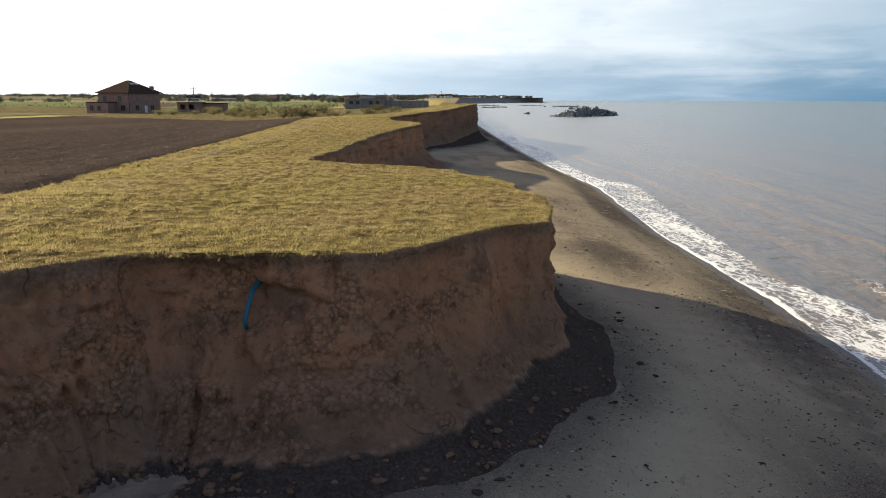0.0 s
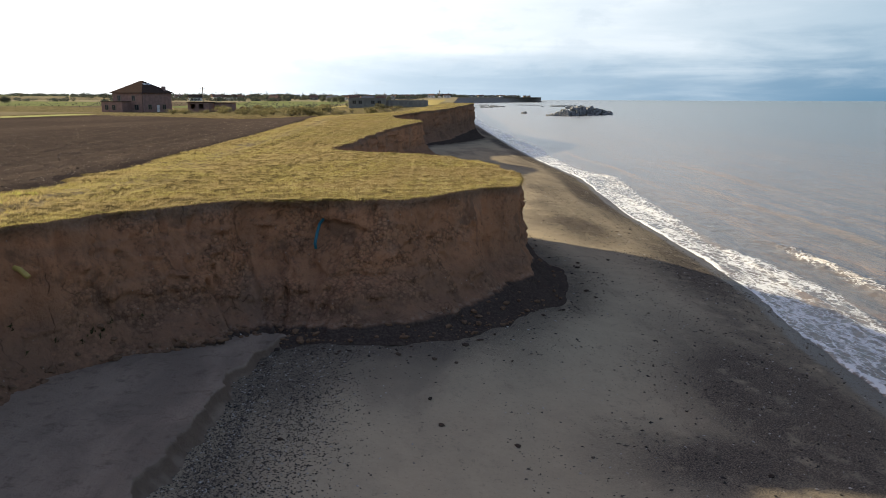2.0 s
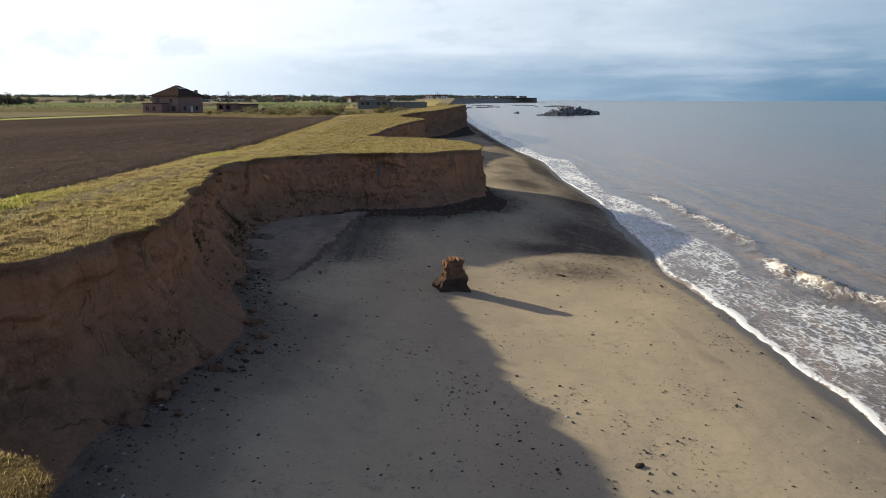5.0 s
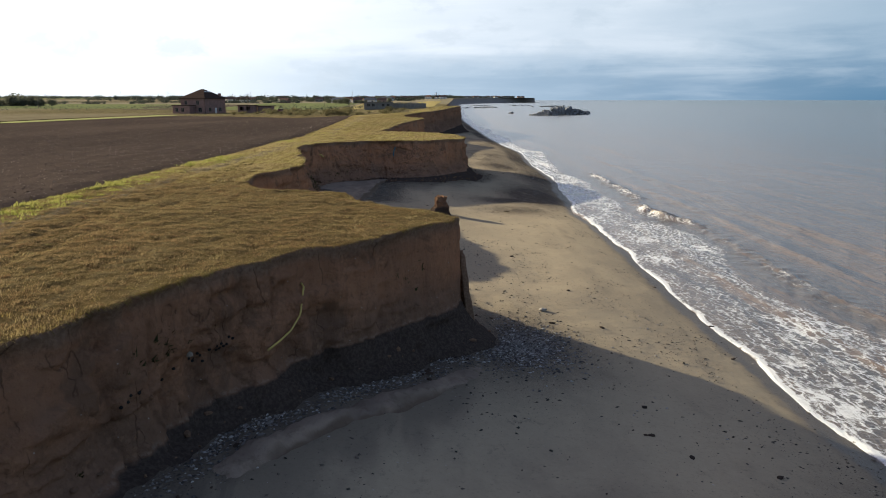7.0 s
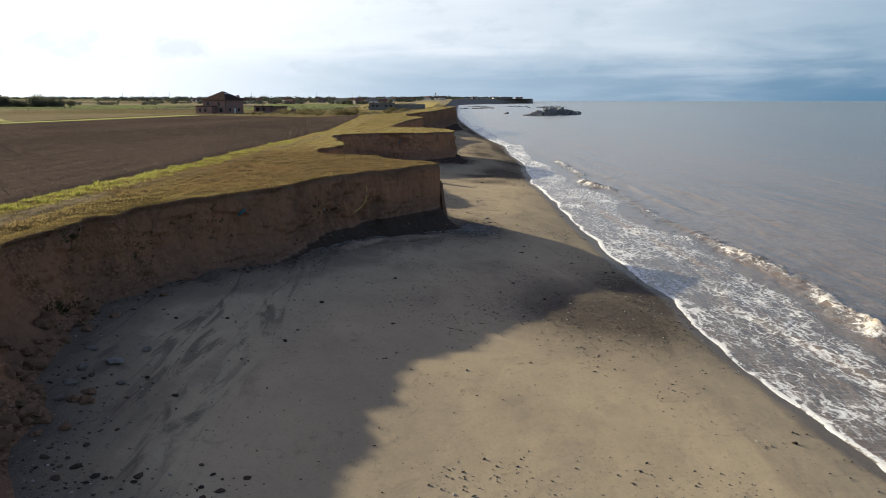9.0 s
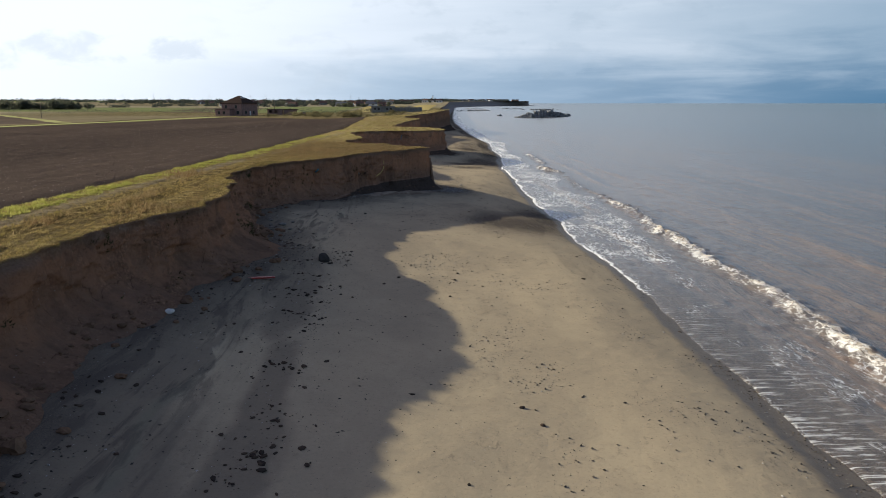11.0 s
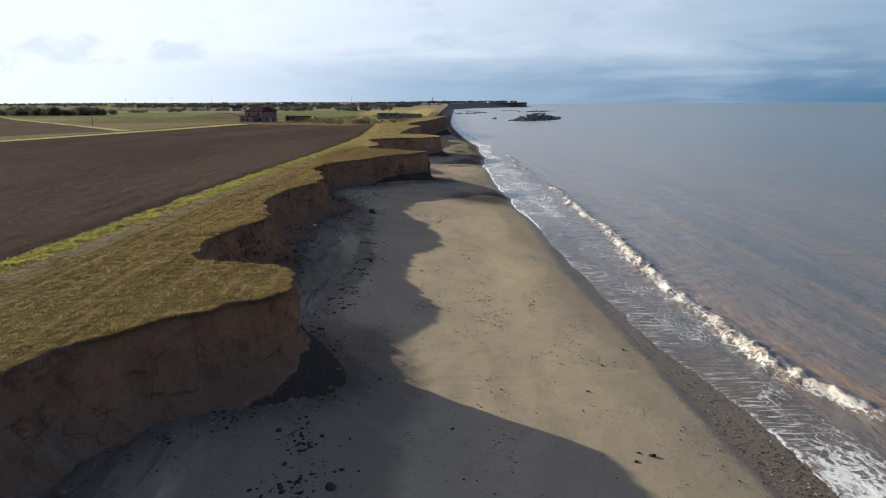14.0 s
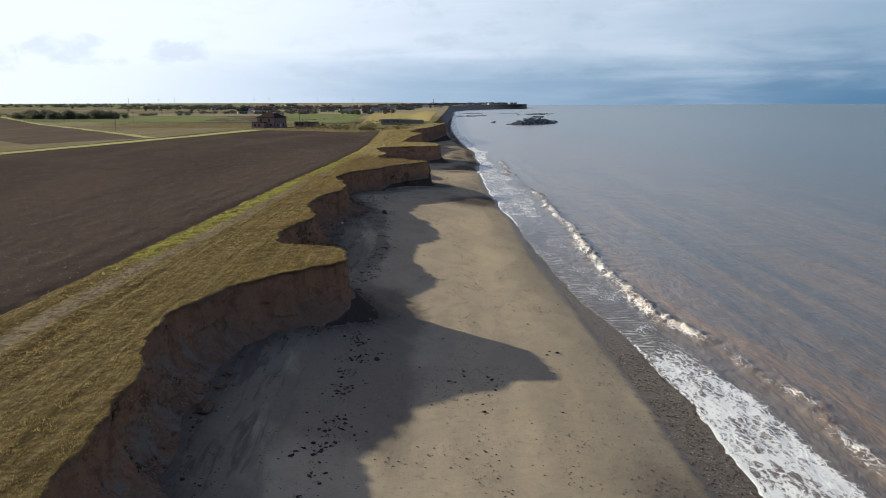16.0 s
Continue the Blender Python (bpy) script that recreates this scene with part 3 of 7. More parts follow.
def make_stump():
    m, N = material("stump_clay")
    p = N.add("ShaderNodeTexCoord").outputs["Object"]
    z = N.add("ShaderNodeSeparateXYZ", {0: p}).outputs[2]
    mid, fine = N.noise(p, 3.0, 6, 0.65, 0.3), N.noise(p, 14.0, 5, 0.7)
    c = N.mix(N.ramp(mid, 0.38, 0.62), (0.235, 0.135, 0.080), (0.150, 0.090, 0.060))
    c = N.mix(N.ramp(fine, 0.50, 0.68, 0, 0.6), c, (0.085, 0.055, 0.040))
    wet = N.ramp(N.math("ADD", z, N.math("MULTIPLY", N.math("SUBTRACT", mid, 0.5), 0.8)), 0.95, 0.70, 0.0, 0.85)
    c = N.mix(wet, c, (0.060, 0.047, 0.040))
    finish(N, c, 0.92, N.math("ADD", mid, N.math("MULTIPLY", fine, 0.5)), 1.0, 0.10)
    return m


STUMP = make_stump()
WOOD = worn("weathered_wood", (0.26, 0.22, 0.17), (0.19, 0.16, 0.125), 4.0, 0.85, 20.0)
WHITE = worn("white_paint", (0.72, 0.71, 0.68), (0.6, 0.59, 0.56), 1.0, 0.7, 8.0, 0.1)
BLUE = worn("blue_plastic", (0.015, 0.16, 0.22), (0.012, 0.12, 0.17), 4.0, 0.45, 30.0, 0.1)
YELLOW = worn("yellow_hose", (0.60, 0.46, 0.12), (0.48, 0.37, 0.11), 4.0, 0.6, 30.0, 0.1)
RED = worn("red_plastic", (0.40, 0.05, 0.04), (0.3, 0.04, 0.03), 4.0, 0.5, 30.0, 0.1)
METAL = worn("grey_metal", (0.35, 0.35, 0.36), (0.28, 0.28, 0.29), 2.0, 0.5, 20.0, 0.1, 0.01, 0.7)
CARPAINT = worn("dark_red_car_paint", (0.12, 0.03, 0.03), (0.10, 0.025, 0.025), 2.0, 0.3, 20.0, 0.05)
RUBBER = worn("black_rubber", (0.02, 0.02, 0.02), (0.03, 0.03, 0.03), 4.0, 0.8, 30.0, 0.1)
gm, GN = material("window_glass")
finish(GN, (0.03, 0.035, 0.04), 0.08)
GLASS = gm
LEAF = make_leaf("dull_green_leaves", (0.105, 0.112, 0.082), (0.165, 0.165, 0.118))
FARLEAF = make_leaf("far_wood_leaves", (0.060, 0.070, 0.062), (0.095, 0.105, 0.088))
SHRUB = make_leaf("dry_shrub_leaves", (0.15, 0.14, 0.070), (0.27, 0.225, 0.115))
BARK = worn("bark", (0.09, 0.07, 0.05), (0.06, 0.05, 0.04), 3.0, 0.9, 12.0)
STUBBLE = make_field("stubble", (0.245, 0.205, 0.125), (0.205, 0.172, 0.108), 0.4)
MEADOW = make_field("green_field", (0.20, 0.225, 0.095), (0.17, 0.185, 0.085), 0.2)
TILLED = make_field("brown_field", (0.145, 0.112, 0.085), (0.115, 0.092, 0.072), 0.4)
GOLD = make_field("golden_grass", (0.40, 0.32, 0.135), (0.34, 0.285, 0.125), 0.3)
LANE = make_field("pale_verge", (0.42, 0.40, 0.18), (0.36, 0.36, 0.14), 0.2)

# ---- the plan of the coast, south to north ----
SEA_Z = -1.5
COAST = [
    # far south, out of view
    [(-16, -300), (-13, -262), (-15, -225), (-12.5, -200), (-13.3, -183), (-14.5, -175), (-15.0, -169.5), (-16.6, -163), (-15.7, -157.6)],
    # the southern headland and its notch
    [(-13.2, -152.2), (-10.2, -148.6), (-7.5, -146.4), (-7.5, -144.3), (-8.8, -140.6), (-12.4, -139.5), (-14.7, -137), (-15.0, -130.4)],
    # the long bay
    [(-13.7, -122.5), (-14.6, -117), (-15.7, -111), (-15.4, -103), (-13.3, -95.5), (-13.3, -88.5), (-15.4, -79), (-16.0, -73), (-14.1, -65.5), (-11.2, -61.2)],
    # the middle headland
    [(-8.6, -56.2), (-7.1, -52), (-4.9, -49.3), (-1.8, -45.6), (-0.05, -43.2), (-0.65, -41.4), (-2.6, -39.6), (-4.3, -37.5), (-5.5, -35.1), (-9.1, -33.5), (-11.8, -29.4)],
    # the bay with the clay stump
    [(-11.9, -26), (-10.6, -20.8), (-10.4, -16.6), (-11.4, -10), (-13.5, 1), (-14.2, 6), (-12.4, 12), (-9.8, 16.6), (-6.6, 18.45), (-3.9, 18.4), (-1.9, 18.2)],
    # the near headland and the notch behind it
    [(0.9, 21.3), (4.15, 25.7), (4.2, 29.6), (3.5, 35.2), (0.6, 42.1), (-4.8, 45.6), (-8.0, 49.3), (-7.3, 57), (-6.2, 71), (-3.9, 86)],
    # the next two headlands and the far shore
    [(-1.2, 101), (-4.6, 107), (-6.0, 117), (-2.9, 130), (3.6, 146), (10.4, 171), (10.6, 179), (8, 200), (6, 230), (10, 300), (15, 420), (25, 640), (42, 1000), (58, 1350), (95, 1600), (180, 1850), (330, 2150)],
]
OFF_Y = [-300, -170, -165, -155, -148, -144, -139, -131, -124, -112, -103, -95, -91, -81, -72, -65, -60, -54, -48, -43, -40, -35, -28, -20, -10, 2, 8, 14, 19, 22, 26, 36, 50, 80, 101, 130, 174, 1000]
OFF_D = [2.5, 2, 2.6, 1.2, 1.5, 2.1, 2.1, 2.8, 1.8, 2.3, 2.8, 1.4, 2.8, 2.4, 1.2, 1.0, 1.8, 1.1, 1.3, 1.5, 2.2, 2.6, 2.6, 2.0, 1.9, 1.7, 1.7, 2.5, 3.8, 3.7, 2.5, 2.3, 3, 3.6, 3.6, 3, 3, 9]
FZ_Y = [-300, -152, -145, -139, -120, -95, -70, -60, -50, -43, -38, -30, -15, 8, 15, 20, 25, 40, 50, 90, 101, 120, 174, 240, 2200]
FZ_Z = [1.4, 1.5, 0.3, 0.7, 1.4, 1.3, 1.5, 1.1, 0.5, -0.25, 0.2, 0.7, 0.6, 0.5, 0.25, -0.2, -0.6, -0.45, 0.7, 0.1, 0.0, 0.3, -0.9, -0.6, -0.8]
TOP_Y = [-300, -145, -100, -50, -20, 10, 25, 50, 71, 101, 130, 158, 175, 215, 300, 600, 1000, 2200]
TOP_Z = [5.45, 5.4, 5.22, 5.2, 5.25, 5.1, 4.8, 4.8, 5.0, 5.5, 6.1, 7.1, 7.6, 6.4, 6.4, 6.6, 9.0, 12.0]
LAND_Y, LAND_Z = [-300, -50, 0, 100, 200, 500, 1000, 1500, 2500, 5000], [5.5, 5.2, 4.95, 4.6, 4.5, 4.8, 7.0, 10.0, 13.0, 18.0]
FIELD_Y = [-300, -160, -120, -85, -42, 0, 40, 128]
FIELD_X = [-29, -26, -24.2, -22.7, -19.6, -17.8, -18.2, -18.6]
WEST_Y, WEST_X = [-300, -120, -11, 50, 171], [-160, -128, -110, -100, -80]


def land_z(x, y):
    """The height of the land, without its small bumps."""
    w = smooth((np.interp(y, [110, 150], [-12, 7]) - np.asarray(x)) / np.interp(y, [110, 150], [48.0, 20.0]))
    rise = 2.0 * np.exp(-((np.asarray(x) + 12) / 22.0) ** 2 - ((np.asarray(y) - 235) / 45.0) ** 2)
    return np.interp(y, TOP_Y, TOP_Z) * (1 - w) + (np.interp(y, LAND_Y, LAND_Z) + rise) * w


def field_far(x):
    """The northern boundary of the ploughed field."""
    return np.interp(x, [-80, -18.6], [172, 126])


def in_field(x, y, soft=1.0):
    e = smooth((np.interp(y, FIELD_Y, FIELD_X) - x) / soft) * smooth((x - np.interp(y, WEST_Y, WEST_X)) / soft)
    return e * smooth((field_far(x) - y) / soft)


def catmull(points, step):
    """Evenly stepped points on a curve through the points."""
    P = [Vector((*p, 0)) for p in points]
    P = [2 * P[0] - P[1]] + P + [2 * P[-1] - P[-2]]
    out = []
    for a, b, c, d in zip(P, P[1:], P[2:], P[3:]):
        n = max(2, int((c - b).length / step(b.y)))
        for k in range(n):
            t = k / n
            q = 0.5 * ((2 * b) + (c - a) * t + (2 * a - 5 * b + 4 * c - d) * t * t + (3 * b - a - 3 * c + d) * t ** 3)
            out.append((q.x, q.y))
    out.append((P[-2].x, P[-2].y))
    return np.array(out)


def blur(a, n):
    k = np.hanning(2 * n + 3)[1:-1]
    k /= k.sum()
    pad = np.concatenate((np.repeat(a[:1], n, 0), a, np.repeat(a[-1:], n, 0)))
    return np.stack([np.convolve(pad[:, i], k, "valid") for i in range(a.shape[1])], 1)


def stepping(y):
    return 0.10 if -60 < y < -40 or 5 < y < 28 else 0.16 if -186 < y < 52 else 0.4 if -225 < y < 180 else 2.5 if y < 400 else 12


edge = catmull([p for stretch in COAST for p in stretch], stepping)
tangent = np.gradient(blur(edge, 6), axis=0)
tangent /= np.linalg.norm(tangent, axis=1, keepdims=True)
side = np.stack((tangent[:, 1], -tangent[:, 0]), 1)       # towards the sea
wide = blur(side, 14)
wide /= np.linalg.norm(wide, axis=1, keepdims=True)
arc = np.concatenate(([0], np.cumsum(np.linalg.norm(np.diff(edge, axis=0), axis=1))))
# small bites and spurs in the brink
bite = fbm(arc * 0.45, arc * 0, 0, 4, 11, 0.6) * 0.28 + fbm(arc * 2.1, 0, 0, 2, 12) * 0.07
edge = edge + side * bite[:, None]
off = np.interp(edge[:, 1], OFF_Y, OFF_D)
foot = edge + wide * (off + 0.5 * fbm(arc * 0.3, 3.0, 0, 3, 21))[:, None]
foot = blur(foot, 9)
foot_z = np.interp(foot[:, 1], FZ_Y, FZ_Z) + 0.12 * fbm(arc * 0.5, 9.0, 0, 3, 22)
top_z = land_z(edge[:, 0], edge[:, 1]) + 0.05 * fbm(arc * 0.8, 5.0, 0, 3, 23)
S = len(edge)


EDGE_Y = [-300, -171, -160, -148, -141, -135, -120, -105, -82, -72, -65, -60, -50, -32, -19, -6, 2, 10, 18, 28, 40, 50, 63, 85, 114, 150, 190]
EDGE_X = [16.0, 15.7, 16.3, 16.0, 15.2, 14.3, 13.9, 13.6, 13.9, 13.2, 13.3, 13.8, 13.2, 13.6, 14.3, 14.7, 14.4, 15.3, 15.9, 17.2, 17.7, 17.6, 18.2, 19.8, 18.6, 18.2, 18.5]
DRY_Y = [-300, -171, -157, -140, -125, -105, -82]
DRY_X = [13.4, 13.4, 13.5, 13.3, 13.0, 13.0, 13.5]


def water_edge(y):
    """How far the last wave has run up."""
    return np.interp(y, EDGE_Y, EDGE_X)


def shore_shift(y):
    """How far the dry sand's end swings out from its usual line."""
    return np.where(np.asarray(y) < -82, np.interp(y, DRY_Y, DRY_X), np.interp(y, EDGE_Y, EDGE_X) - 0.4) - 13.3


def beach_z(x, y):
    x0 = np.asarray(x, float)
    x = x0 - shore_shift(y) * smooth((x0 - 3) / 8)
    z = 0.1 - 0.09 * x - 0.012 * np.clip(x - 8, 0, None) ** 2
    run = 13.3 + shore_shift(y)
    wet = -1.434 - 0.09 * (x0 - run) / np.maximum(water_edge(y) - run, 0.2)
    wet = np.where(x0 > water_edge(y), -1.524 - 0.12 * (x0 - water_edge(y)), wet)
    return np.where(x > 13.3, wet, z) + 0.035 * fbm(x * 0.35, np.asarray(y) * 0.2, 0, 3, 31) * smooth((15 - x) / 3)


# ---- cliff ----
ROWS_V = 62
v = np.linspace(0, 1, ROWS_V) ** 0.92
lean = 0.15 * v[None, :] + 0.85 * np.clip((v[None, :] - 0.56) / 0.44, 0, 1) ** 2.1
much = np.interp(edge[:, 1], [-300, -155, -148, -140, -134, -75, -62, -41.5, -40, -30, -22, 14, 17, 20.5, 22.5, 40, 52, 200], [0.5, 0.4, 0.0, 0.1, 0.7, 0.6, 0.1, 0.05, 0.85, 0.8, 0.7, 0.75, 0.6, 0.45, 0.1, 0.1, 0.3, 0.3])
slump = (np.maximum(smooth(fbm(arc * 0.16, 7.0, 0, 3, 41) * 1.2 + 0.6), smooth((edge[:, 1] - 11) / 5) * (edge[:, 1] < 21)) * much)[:, None]
lean = lean * (1 - slump) + slump * (0.45 * v[None, :] + 0.55 * smooth((v[None, :] - 0.25) / 0.75))
P = np.zeros((S, ROWS_V, 3))
P[:, :, :2] = edge[:, None, :] + (foot - edge)[:, None, :] * lean[:, :, None]
P[:, :, 2] = top_z[:, None] + (foot_z - top_z)[:, None] * v[None, :]
A, Z = np.repeat(arc[:, None], ROWS_V, 1), P[:, :, 2]
calm = 0.35 + 0.65 * smooth(slump * 2.2)
hold = smooth(v / 0.10)[None, :] * smooth((1 - v) / 0.06)[None, :]
# the tip of the middle headland stands in one plain face
tip = np.exp(-((edge[:, 1:2] + 43.7) / 3.4) ** 4)
hold = hold * (1 - tip * (1 - 0.25 - 0.5 * smooth((v[None, :] - 0.3) / 0.4)))
rough_side = 0.17 * fbm(A * 0.28, Z * 0.12, 0, 3, 51) + 0.17 * fbm(A * 0.9, Z * 0.45, 0, 4, 52) - 0.20 * calm * np.abs(fbm(A * 1.3, Z * 0.9, 0, 4, 53, 0.6)) + 0.06 * calm * fbm(A * 2.8, Z * 2.8, 0, 3, 57, 0.65)
rough_side += 0.25 * smooth((v[None, :] - 0.4) / 0.3) * slump * np.abs(fbm(A * 1.1, Z * 1.4, 0, 4, 58, 0.6))
rough_side += 0.16 * calm * np.abs(fbm(A * 2.2, Z * 2.6, 0, 4, 59, 0.65)) * smooth(fbm(A * 0.3, Z * 0.5, 0, 3, 60) * 1.5 + 0.5) * smooth((v[None, :] - 0.2) / 0.2)
ledge = 0.22 * smooth(fbm(A * 0.35, Z * 1.1, 0, 3, 54) * 2) - 0.11
gully = -0.18 * smooth((fbm(A * 1.1, Z * 0.10, 0, 2, 55) - 0.55) / 0.35)
gully = gully - 0.16 * smooth((0.10 - np.abs(vnoise(A * 0.85 + 0.5 * vnoise(Z * 0.8, A * 0.1, 0, 155), 4.0, 0, 156))) / 0.08) * smooth(0.2 + 1.5 * fbm(A * 0.2, Z * 0.35, 0, 3, 157))
gully = gully + 0.24 * np.floor(2.5 * smooth(0.5 + 0.8 * fbm(A * 0.33, Z * 0.22, 0, 2, 158))) / 2.5 - 0.12
P[:, :, :2] += wide[:, None, :] * ((rough_side + ledge + gully) * hold)[:, :, None]
P[:, :, 2] += 0.06 * fbm(A * 1.7, Z * 1.7, 0, 3, 56) * hold
# the turf mat hangs a little over the brink
P[:, 1, :2] += wide * 0.05
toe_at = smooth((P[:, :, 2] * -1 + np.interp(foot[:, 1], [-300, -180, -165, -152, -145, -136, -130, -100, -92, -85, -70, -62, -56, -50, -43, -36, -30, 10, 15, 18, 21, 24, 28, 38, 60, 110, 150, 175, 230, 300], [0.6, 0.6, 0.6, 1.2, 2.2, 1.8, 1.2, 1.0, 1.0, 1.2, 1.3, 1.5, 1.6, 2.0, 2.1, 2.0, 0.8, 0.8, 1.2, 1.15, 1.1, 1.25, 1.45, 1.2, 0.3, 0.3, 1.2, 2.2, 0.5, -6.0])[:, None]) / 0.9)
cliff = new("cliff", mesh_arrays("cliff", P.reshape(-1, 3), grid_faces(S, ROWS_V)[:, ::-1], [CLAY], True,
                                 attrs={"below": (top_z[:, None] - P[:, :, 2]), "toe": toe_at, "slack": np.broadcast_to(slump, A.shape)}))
tagged(cliff, "eroding red-brown boulder clay sea cliff with slumps", "cliff", kind="structure")

# ---- plateau, one sheet to the horizon ----
inland = np.array([0, 0.12, 0.3, 0.55] + [0.8 + 0.3 * k for k in range(52)] + [17, 19, 23, 30, 45, 70, 110, 170, 260, 420, 700, 1200, 2200, 4600])
C = len(inland)
soft_y = blur(edge, 60)[:, 1:2]
G = np.zeros((S, C, 3))
G[:, :, 0] = edge[:, 0:1] - inland[None, :]
bend = smooth(inland / 9.0)[None, :]
G[:, :, 1] = edge[:, 1:2] * (1 - bend) + soft_y * bend
far_turn = smooth((inland - 30) / 900.0)[None, :]
G[:, :, 1] += far_turn * G[:, :, 1] * 0.9
gx, gy = G[:, :, 0], G[:, :, 1]
bumps = 0.035 * fbm(gx * 0.5, gy * 0.5, 0, 4, 61) + np.interp(gy, [-80, -55], [0.028, 0.055]) * fbm(gx * 1.5 + gy * 1.3, gy * 1.7 - gx * 1.2, 0, 2, 62) + 0.02 * np.abs(fbm(gx * 1.0 + gy * 0.2, gy * 0.4 - gx * 0.3, 0, 3, 66))
lane_x = np.interp(gy, FIELD_Y, FIELD_X) + 3.1
rut = np.zeros_like(gx)
for shift in (-0.85, 0.85, 2.5):
    rut = np.maximum(rut, np.exp(-((gx - lane_x - 0.9 - shift) / 0.30) ** 2) * (0.7 + 0.3 * vnoise(gy * 0.2, shift, 0, 63)))
near = smooth((inland - 0.3) / 1.2)[None, :]
G[:, :, 2] = land_z(gx, gy) * near + top_z[:, None] * (1 - near) + bumps * near - 0.10 * rut - 0.30 * in_field(gx, gy, 1.6)
lane_f = np.exp(-((gx - lane_x + 0.5 + 0.3 * vnoise(gy * 0.1, 0, 0, 67)) / 0.85) ** 4) * smooth((128 - gy) / 20)
verge_f = np.exp(-((gx - np.interp(gy, FIELD_Y, FIELD_X) - 0.75) / 0.95) ** 4) * smooth((-15 - gy) / 25) * smooth((gy + 152) / 18) * smooth(0.85 + vnoise(gy * 0.5, 0, 0, 65))
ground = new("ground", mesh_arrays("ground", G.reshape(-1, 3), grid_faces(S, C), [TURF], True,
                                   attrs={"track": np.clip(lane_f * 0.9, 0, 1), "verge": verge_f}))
tagged(ground, "rough golden-green clifftop pasture with wheel ruts", "ground", kind="structure")
# land beyond the ends of the coast
for a, b, c, d in (((-4600, 2000), (250, 2000), (260, 5000), (-4600, 5000)), ((-4600, -900), (-14, -900), (-16, -299), (-4600, -299))):
    k = 24
    q = np.linspace(0, 1, k)
    U, V = np.meshgrid(q, q, indexing="ij")
    X = (a[0] * (1 - U) + b[0] * U) * (1 - V) + (d[0] * (1 - U) + c[0] * U) * V
    Y = (a[1] * (1 - U) + b[1] * U) * (1 - V) + (d[1] * (1 - U) + c[1] * U) * V
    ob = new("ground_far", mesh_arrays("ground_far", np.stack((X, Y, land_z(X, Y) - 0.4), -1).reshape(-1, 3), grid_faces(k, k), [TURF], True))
    tagged(ob, "flat farmland reaching to the horizon", "ground", kind="structure")

# ---- beach ----
bcol = np.concatenate((np.arange(-21, -11, 0.3), np.arange(-11, -5.5, 0.11), np.arange(-5.5, 17, 0.3), np.arange(17, 36, 0.9)))
brow = np.concatenate((np.arange(-300, -205, 2.0), np.arange(-205, 75, 0.3), 75 + np.cumsum(0.4 * 1.045 ** np.arange(126))))
by, bx = np.meshgrid(brow, bcol, indexing="ij")
shift_x = np.where(by > 190, np.interp(by, [190, 300, 420, 640, 1000, 1350, 1600, 1850, 2200], [0, 1, 5, 15, 31, 47, 84, 170, 330]), 0)
bx = bx + shift_x
away, sea_side, near_z = np.zeros_like(bx), np.zeros_like(bx), np.zeros_like(bx)
some = np.arange(0, S, 3)
for k in range(len(brow)):
    win = some[np.abs(foot[some, 1] - brow[k]) < max(16.0, 0.12 * abs(brow[k]))]
    dx, dy = bx[k][:, None] - foot[win, 0][None], brow[k] - foot[win, 1][None]
    q = np.argmin(dx ** 2 + dy ** 2, axis=1)
    take = np.arange(len(q))
    away[k] = np.hypot(dx[take, q], np.broadcast_to(dy, dx.shape)[take, q])
    sea_side[k] = dx[take, q] * wide[win[q], 0] + np.broadcast_to(dy, dx.shape)[take, q] * wide[win[q], 1]
    near_z[k] = foot_z[win[q]]
inside = sea_side < 0
away_out = np.where(inside, 0, away)
base_z = beach_z(bx - shift_x, by) - 0.62 * np.exp(-((by - 3) / 19.0) ** 2) * smooth((18 - bx) / 13) - 0.16 * np.exp(-((bx - 7) / 5.0) ** 2 - ((by - 4) / 9.0) ** 2) - 0.36 * np.exp(-((by + 103) / 27.0) ** 4) * smooth((11 - bx) / 9) + 0.28 * np.exp(-((by + 40) / 7.5) ** 4) * smooth((12 - bx) / 6)
STEP_Y = [-190, -175, -161, -151, -143, -138, -133, -128, -122, -119.5, -114.7, -100, -90, -80, -70, -64.7, -60.5, -58, -55]
STEP_X = [-10, -10, -9.9, -9.8, -8.4, -8.2, -8.0, -8.4, -8.3, -9.0, -9.3, -9.0, -8.6, -8.2, -7.9, -8.1, -7.3, -6.6, -6.2]
step_x = np.interp(by, STEP_Y, STEP_X) + 0.30 * fbm(by * 0.5, 4.0, 0, 3, 76)
step_h = np.interp(by, [-180, -165, -150, -140, -134, -114, -106, -88, -76, -64, -56, -53], [0, 0.12, 0.14, 0.10, 0.24, 0.24, 0.08, 0.05, 0.10, 0.16, 0.16, 0])
platform = smooth((step_x - bx) / 0.22)
base_z = base_z + step_h * platform + 0.03 * platform * fbm(bx * 2.0, by * 0.6, 0, 3, 77) * (step_h > 0.02)
foot_blend = np.exp(-(away_out / 2.2) ** 1.5)
zb = base_z * (1 - foot_blend) + (near_z + 0.02) * foot_blend + 0.05 * fbm(bx * 1.3, by * 1.3, 0, 3, 72) * np.exp(-away_out / 4.0)
B = np.stack((bx, by, zb), -1)
gravel = np.exp(-(away_out / 1.6) ** 2) * 0.8
